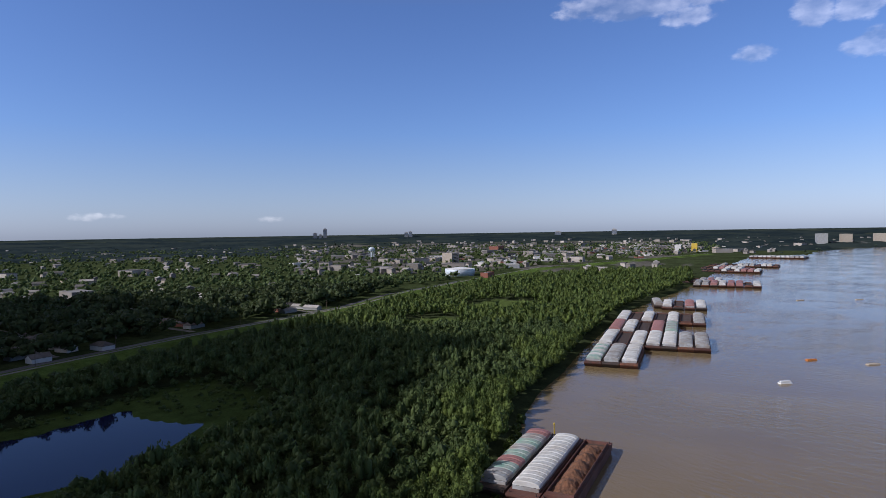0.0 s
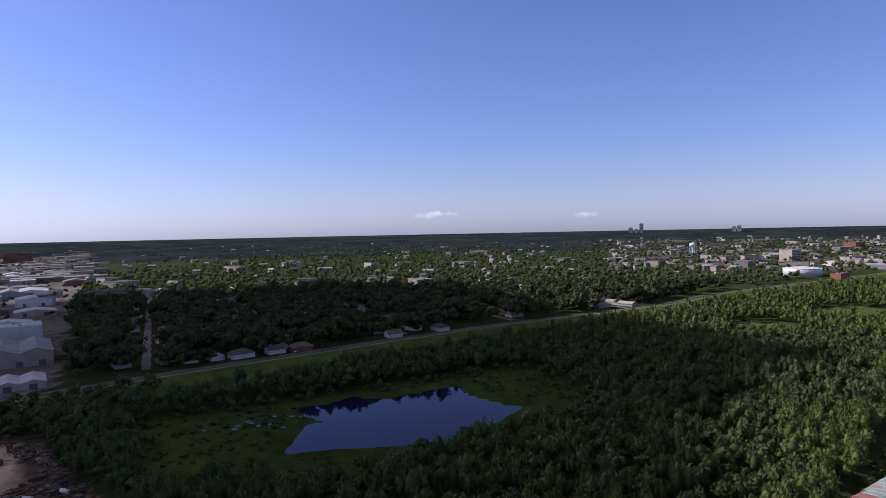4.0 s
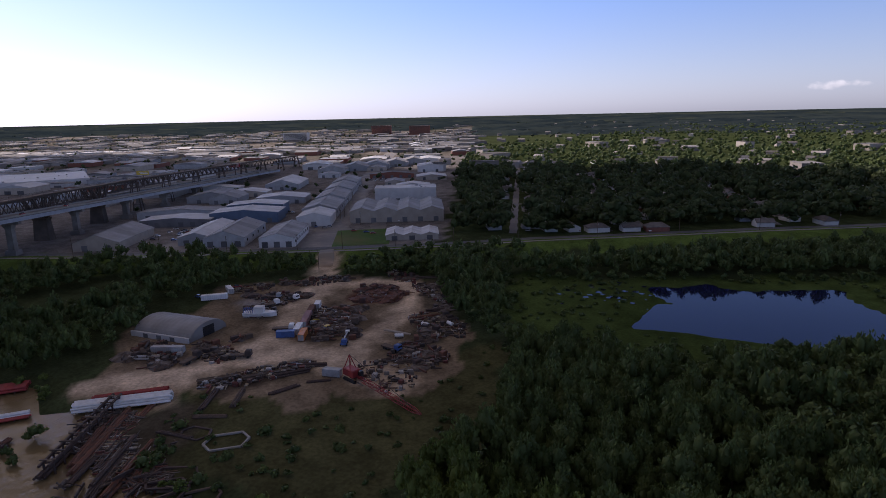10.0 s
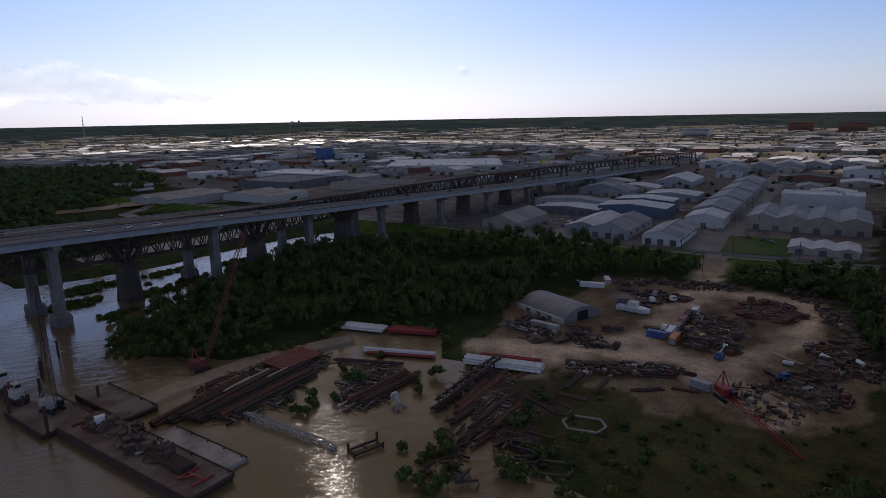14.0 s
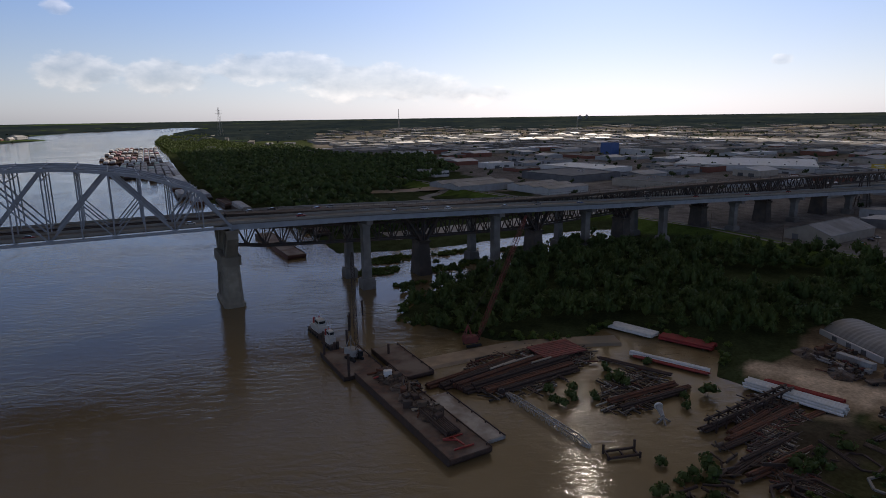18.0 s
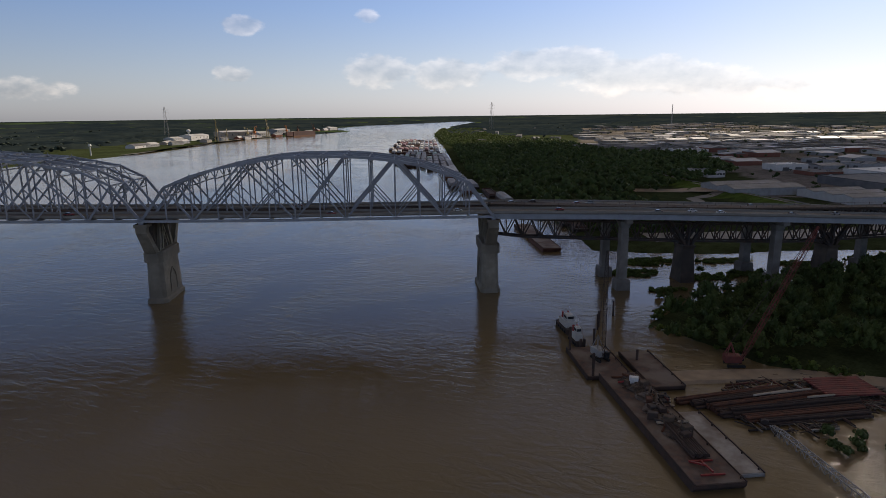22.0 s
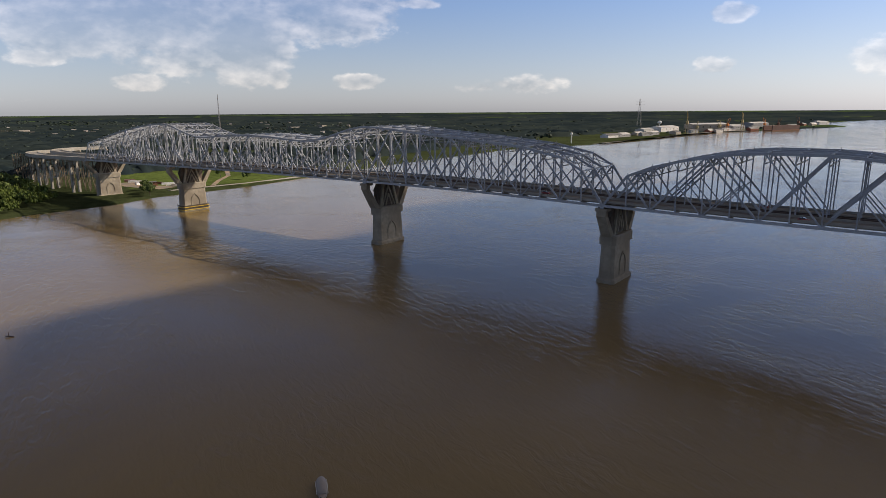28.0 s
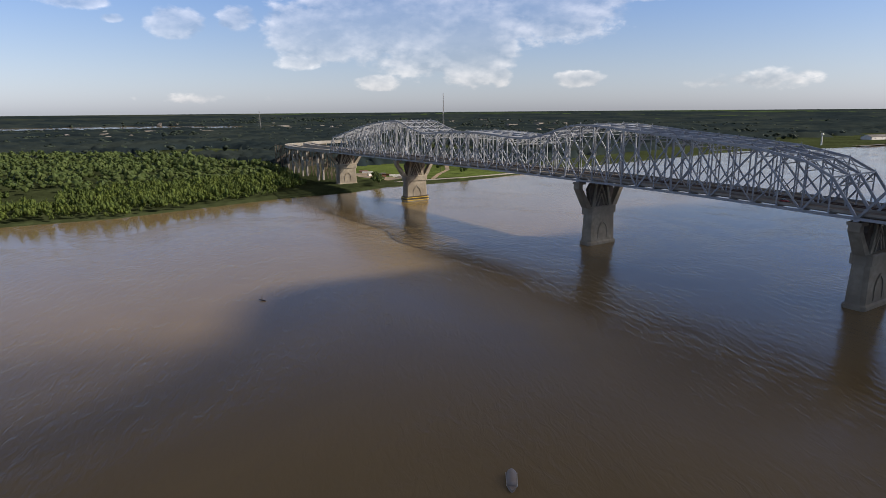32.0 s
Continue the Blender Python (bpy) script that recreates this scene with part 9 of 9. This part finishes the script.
plant("rough_grass", grass_pts, tuft_kinds, (0.5, 1.3), M["leaf_mid"], "rough grass tufts before the yard")
lily = Shape()
lr = random.Random(2)
for k in range(46):
    x, y, r = lr.gauss(-206, 12), lr.gauss(214, 12), lr.uniform(0.5, 1.9)
    n = 7
    lily.add([(x + r * lr.uniform(0.6, 1.2) * math.cos(6.28 * i / n), y + r * lr.uniform(0.6, 1.2) * math.sin(6.28 * i / n), 1.32 + 0.02 * (k % 5)) for i in range(n)], [tuple(range(n))])
tagged(new("pond_puddles", lily.me("pond_puddles", M["pond"])), "small dark water puddles among the reeds", "water", kind="stuff")
bank_line = [p for p in NEAR_BANK if -260 < p[0] < 60 and -200 < p[1] < 330]
shore_pts = []
for (ax, ay), (bx_, by_) in zip(bank_line, bank_line[1:]):
    n = int(math.hypot(bx_ - ax, by_ - ay) / 5)
    shore_pts += [(ax + (bx_ - ax) * k / max(n, 1) + yr.uniform(-3, 3), ay + (by_ - ay) * k / max(n, 1) + yr.uniform(-3, 3)) for k in range(n)]
shore_pts = np.array([p for p in shore_pts if not inside(YARD, p[0], p[1]) and not (-215 < p[0] < -150 and -30 < p[1] < 20)])
plant("bank_scrub", shore_pts, bush_kinds, (0.5, 1.1), M["leaf_willow"], "low green scrub along the waterline")

# ---- flooded ground under the viaduct ----
mat_pts = []
for cx_, cy_, ra, rb in ((-299, -220, 17, 9), (-271, -209, 13, 8), (-294, -181, 18, 6), (-335, -196, 15, 6), (-362, -168, 12, 5), (-318, -172, 10, 4), (-410, -150, 14, 5), (-258, -178, 9, 4)):
    for k in range(int(ra * rb * 0.9)):
        a, q = yr.uniform(0, 6.283), math.sqrt(yr.random())
        u, w = math.cos(a) * q * ra, math.sin(a) * q * rb
        mat_pts.append((cx_ + u * 0.86 + w * 0.51, cy_ - u * 0.51 + w * 0.86))
plant("flooded_reeds", np.array(mat_pts), tuft_kinds, (0.7, 1.5), M["leaf_willow"], "light green reed mats standing in flood water", -0.1)
drowned = [(-246 - 8.5 * k + yr.uniform(-6, 6), -166 + yr.uniform(-8, 10) + k * 1.2) for k in range(24)] + [(yr.uniform(-440, -300), yr.uniform(-215, -140)) for k in range(14)]
plant("drowned_bushes", np.array([p for p in drowned if inside(RIVER, p[0], p[1])]), bush_kinds, (0.5, 1.3), M["leaf_mid"], "dark bushes standing in flood water", -0.2)

# ---- the field below the bridge on the far bank ----
for x, y, yaw, k, sz in ((476, -715, 25, "white", 1.2), (462, -708, 28, "white", 1.1), (448, -706, 30, "cover_grey", 1.0), (436, -700, 20, "rust", 0.9), (420, -697, 35, "white", 1.3), (410, -690, 35, "white", 1.3), (402, -684, 40, "cover_grey", 1.0), (490, -726, 25, "cover_red", 1.0), (455, -690, 80, "white", 0.7), (430, -680, 60, "rust", 0.8)):
    container(x, y, ground_at(x, y) + 0.05, yaw, k, {"white": "white trailer", "cover_grey": "grey trailer", "rust": "rusty trailer", "cover_red": "faded red trailer"}[k] + " parked on the far bank lot", sz)
strip("far_lot", [(400, -664), (440, -676), (490, -708)], 26, M["dirt"], "pale gravel lot under the bridge", 0.05, "lot")
strip("far_track", [(360, -690), (378, -740), (395, -803), (430, -870)], 6, M["dirt"], "pale track across the far field", 0.05, "track")
wall_line = [(385, -640), (362, -672), (330, -715), (305, -762), (288, -800), (255, -880)]
tagged(new("river_wall", Shape().loft([[(x - 2.5, y, -2), (x + 2.5, y + 1, -2), (x + 2.2, y + 1, 2.4), (x - 1.0, y, 2.4)] for x, y in wall_line]).me("river_wall", M["pale_concrete"])), "pale concrete wall along the far bank", "wall", kind="structure")
single_trees(np.array([(398, -786), (384, -600), (392, -612), (404, -622), (350, -760), (415, -640)]), oak_kinds, (0.8, 1.1), "leaf_mid", "broad green tree on the far bank", "far bank trees")

# ---- loose clutter: cut-offs, beams, drums and timber strewn about the yard and shore ----
CLUTTER_AT = [((-244, 84), 16, 9, 150, GZ), ((-266, 116), 14, 10, 130, GZ), ((-232, 78), 12, 8, 110, GZ), ((-286, 72), 12, 10, 100, GZ), ((-270, 60), 10, 7, 60, GZ), ((-240, 16), 14, 6, 90, GZ), ((-228, 34), 10, 6, 60, GZ), ((-200, 42), 6, 20, 150, GZ - 0.1), ((-186, 96), 14, 10, 110, GZ), ((-210, 118), 18, 10, 130, GZ),
              ((-250, 140), 24, 6, 110, GZ), ((-290, 140), 14, 6, 60, GZ), ((-306, 100), 8, 14, 80, GZ), ((-312, 66), 7, 12, 60, GZ), ((-176, 78), 14, 10, 60, GZ), ((-168, 2), 18, 9, 190, 0.5), ((-156, 10), 10, 9, 130, 0.5), ((-186, -4), 16, 8, 150, 0.7), ((-184, -82), 26, 16, 260, 0.3), ((-202, -72), 12, 9, 110, 0.4), ((-186, -44), 18, 8, 120, 0.3), ((-150, -104), 2.5, 2.5, 40, 2.4)]
cl = Shape()
for (cx_, cy_), ra, rb, n_, z_ in CLUTTER_AT:
    for k in range(int(n_ * 1.6)):
        a, q = yr.uniform(0, 6.283), math.sqrt(yr.random())
        x, y = cx_ + math.cos(a) * q * ra, cy_ + math.sin(a) * q * rb
        yw = yr.choice((yr.uniform(0, 6.283), radians(152), radians(62)))
        L, kind = (yr.uniform(0.5, 2.2), yr.random()) if z_ > 1 else (yr.uniform(1.2, 4.5), yr.random() * 0.64)
        ex, ey = math.cos(yw) * L, math.sin(yw) * L
        zz = z_ + yr.uniform(0.0, 0.35)
        if kind < 0.45:
            cl.beam((x - ex, y - ey, zz), (x + ex, y + ey, zz + yr.uniform(-0.1, 0.5)), yr.uniform(0.15, 0.45), yr.uniform(0.2, 0.6))
        elif kind < 0.65:
            cl.tube((x - ex, y - ey, zz), (x + ex, y + ey, zz + yr.uniform(0, 0.3)), yr.uniform(0.12, 0.35), None, 6)
        else:
            w, d, h = yr.uniform(0.3, 1.1), yr.uniform(0.3, 0.9), yr.uniform(0.3, 1.5)
            m_ = pose(x, y, z_ - 0.2, 0, 0, math.degrees(yw))
            bx_ = Shape().box(-w, -d, 0, w, d, h + 0.2, 0.0, 0.08)
            cl.add([m_ @ Vector(v) for v in bx_.v], bx_.f)
tagged(new("yard_clutter", cl.me("yard_clutter", M["clutter"])), "strewn steel cut-offs, timber and drums in the yard", "scrap", kind="stuff")

# ---- unseen cloud sheet, added before the sun to shade the near land ----
# outline traced from where shade falls in the camera's view
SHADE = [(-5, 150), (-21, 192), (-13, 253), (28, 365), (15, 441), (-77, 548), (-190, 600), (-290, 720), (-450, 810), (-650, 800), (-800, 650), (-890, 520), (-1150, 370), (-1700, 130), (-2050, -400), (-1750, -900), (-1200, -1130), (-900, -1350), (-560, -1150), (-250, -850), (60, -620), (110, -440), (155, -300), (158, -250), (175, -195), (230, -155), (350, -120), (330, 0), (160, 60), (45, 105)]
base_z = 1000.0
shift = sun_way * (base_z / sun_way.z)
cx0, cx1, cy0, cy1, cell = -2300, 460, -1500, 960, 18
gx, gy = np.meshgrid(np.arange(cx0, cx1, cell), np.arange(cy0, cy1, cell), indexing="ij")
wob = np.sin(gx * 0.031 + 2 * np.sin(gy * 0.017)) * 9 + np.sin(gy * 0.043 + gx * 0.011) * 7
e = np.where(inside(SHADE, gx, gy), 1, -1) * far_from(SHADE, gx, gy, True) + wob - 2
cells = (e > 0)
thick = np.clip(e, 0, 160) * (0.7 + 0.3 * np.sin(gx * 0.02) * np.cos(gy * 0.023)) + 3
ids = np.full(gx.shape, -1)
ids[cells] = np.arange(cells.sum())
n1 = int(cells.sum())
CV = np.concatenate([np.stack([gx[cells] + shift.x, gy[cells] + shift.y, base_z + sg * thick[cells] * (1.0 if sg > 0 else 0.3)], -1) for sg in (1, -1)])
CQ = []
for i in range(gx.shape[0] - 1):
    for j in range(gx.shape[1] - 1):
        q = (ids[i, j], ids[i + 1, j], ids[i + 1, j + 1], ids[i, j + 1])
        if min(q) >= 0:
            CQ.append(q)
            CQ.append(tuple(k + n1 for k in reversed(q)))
vapour = bpy.data.materials.new("shade_cloud_sheet")
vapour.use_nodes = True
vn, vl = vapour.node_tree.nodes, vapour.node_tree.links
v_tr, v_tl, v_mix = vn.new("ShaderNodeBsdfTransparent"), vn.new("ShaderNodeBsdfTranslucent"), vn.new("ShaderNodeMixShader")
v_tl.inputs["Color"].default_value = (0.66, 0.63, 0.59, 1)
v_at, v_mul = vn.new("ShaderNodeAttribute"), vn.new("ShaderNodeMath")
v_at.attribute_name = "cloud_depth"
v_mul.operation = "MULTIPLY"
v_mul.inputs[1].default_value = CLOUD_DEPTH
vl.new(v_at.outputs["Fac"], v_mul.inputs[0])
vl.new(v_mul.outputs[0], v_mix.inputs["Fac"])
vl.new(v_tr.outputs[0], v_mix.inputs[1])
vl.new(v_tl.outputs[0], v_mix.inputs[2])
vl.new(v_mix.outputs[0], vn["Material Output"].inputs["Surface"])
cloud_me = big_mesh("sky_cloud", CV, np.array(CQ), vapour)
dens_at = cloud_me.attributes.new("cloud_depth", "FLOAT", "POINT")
# depth thinned to the east so that the water there is brighter
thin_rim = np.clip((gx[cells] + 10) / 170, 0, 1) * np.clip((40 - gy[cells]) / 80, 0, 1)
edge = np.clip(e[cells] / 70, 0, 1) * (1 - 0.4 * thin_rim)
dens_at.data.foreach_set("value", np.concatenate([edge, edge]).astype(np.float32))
tagged(new("sky_cloud", cloud_me), "unseen cloud sheet added to shade the near land", "cloud", kind="structure")
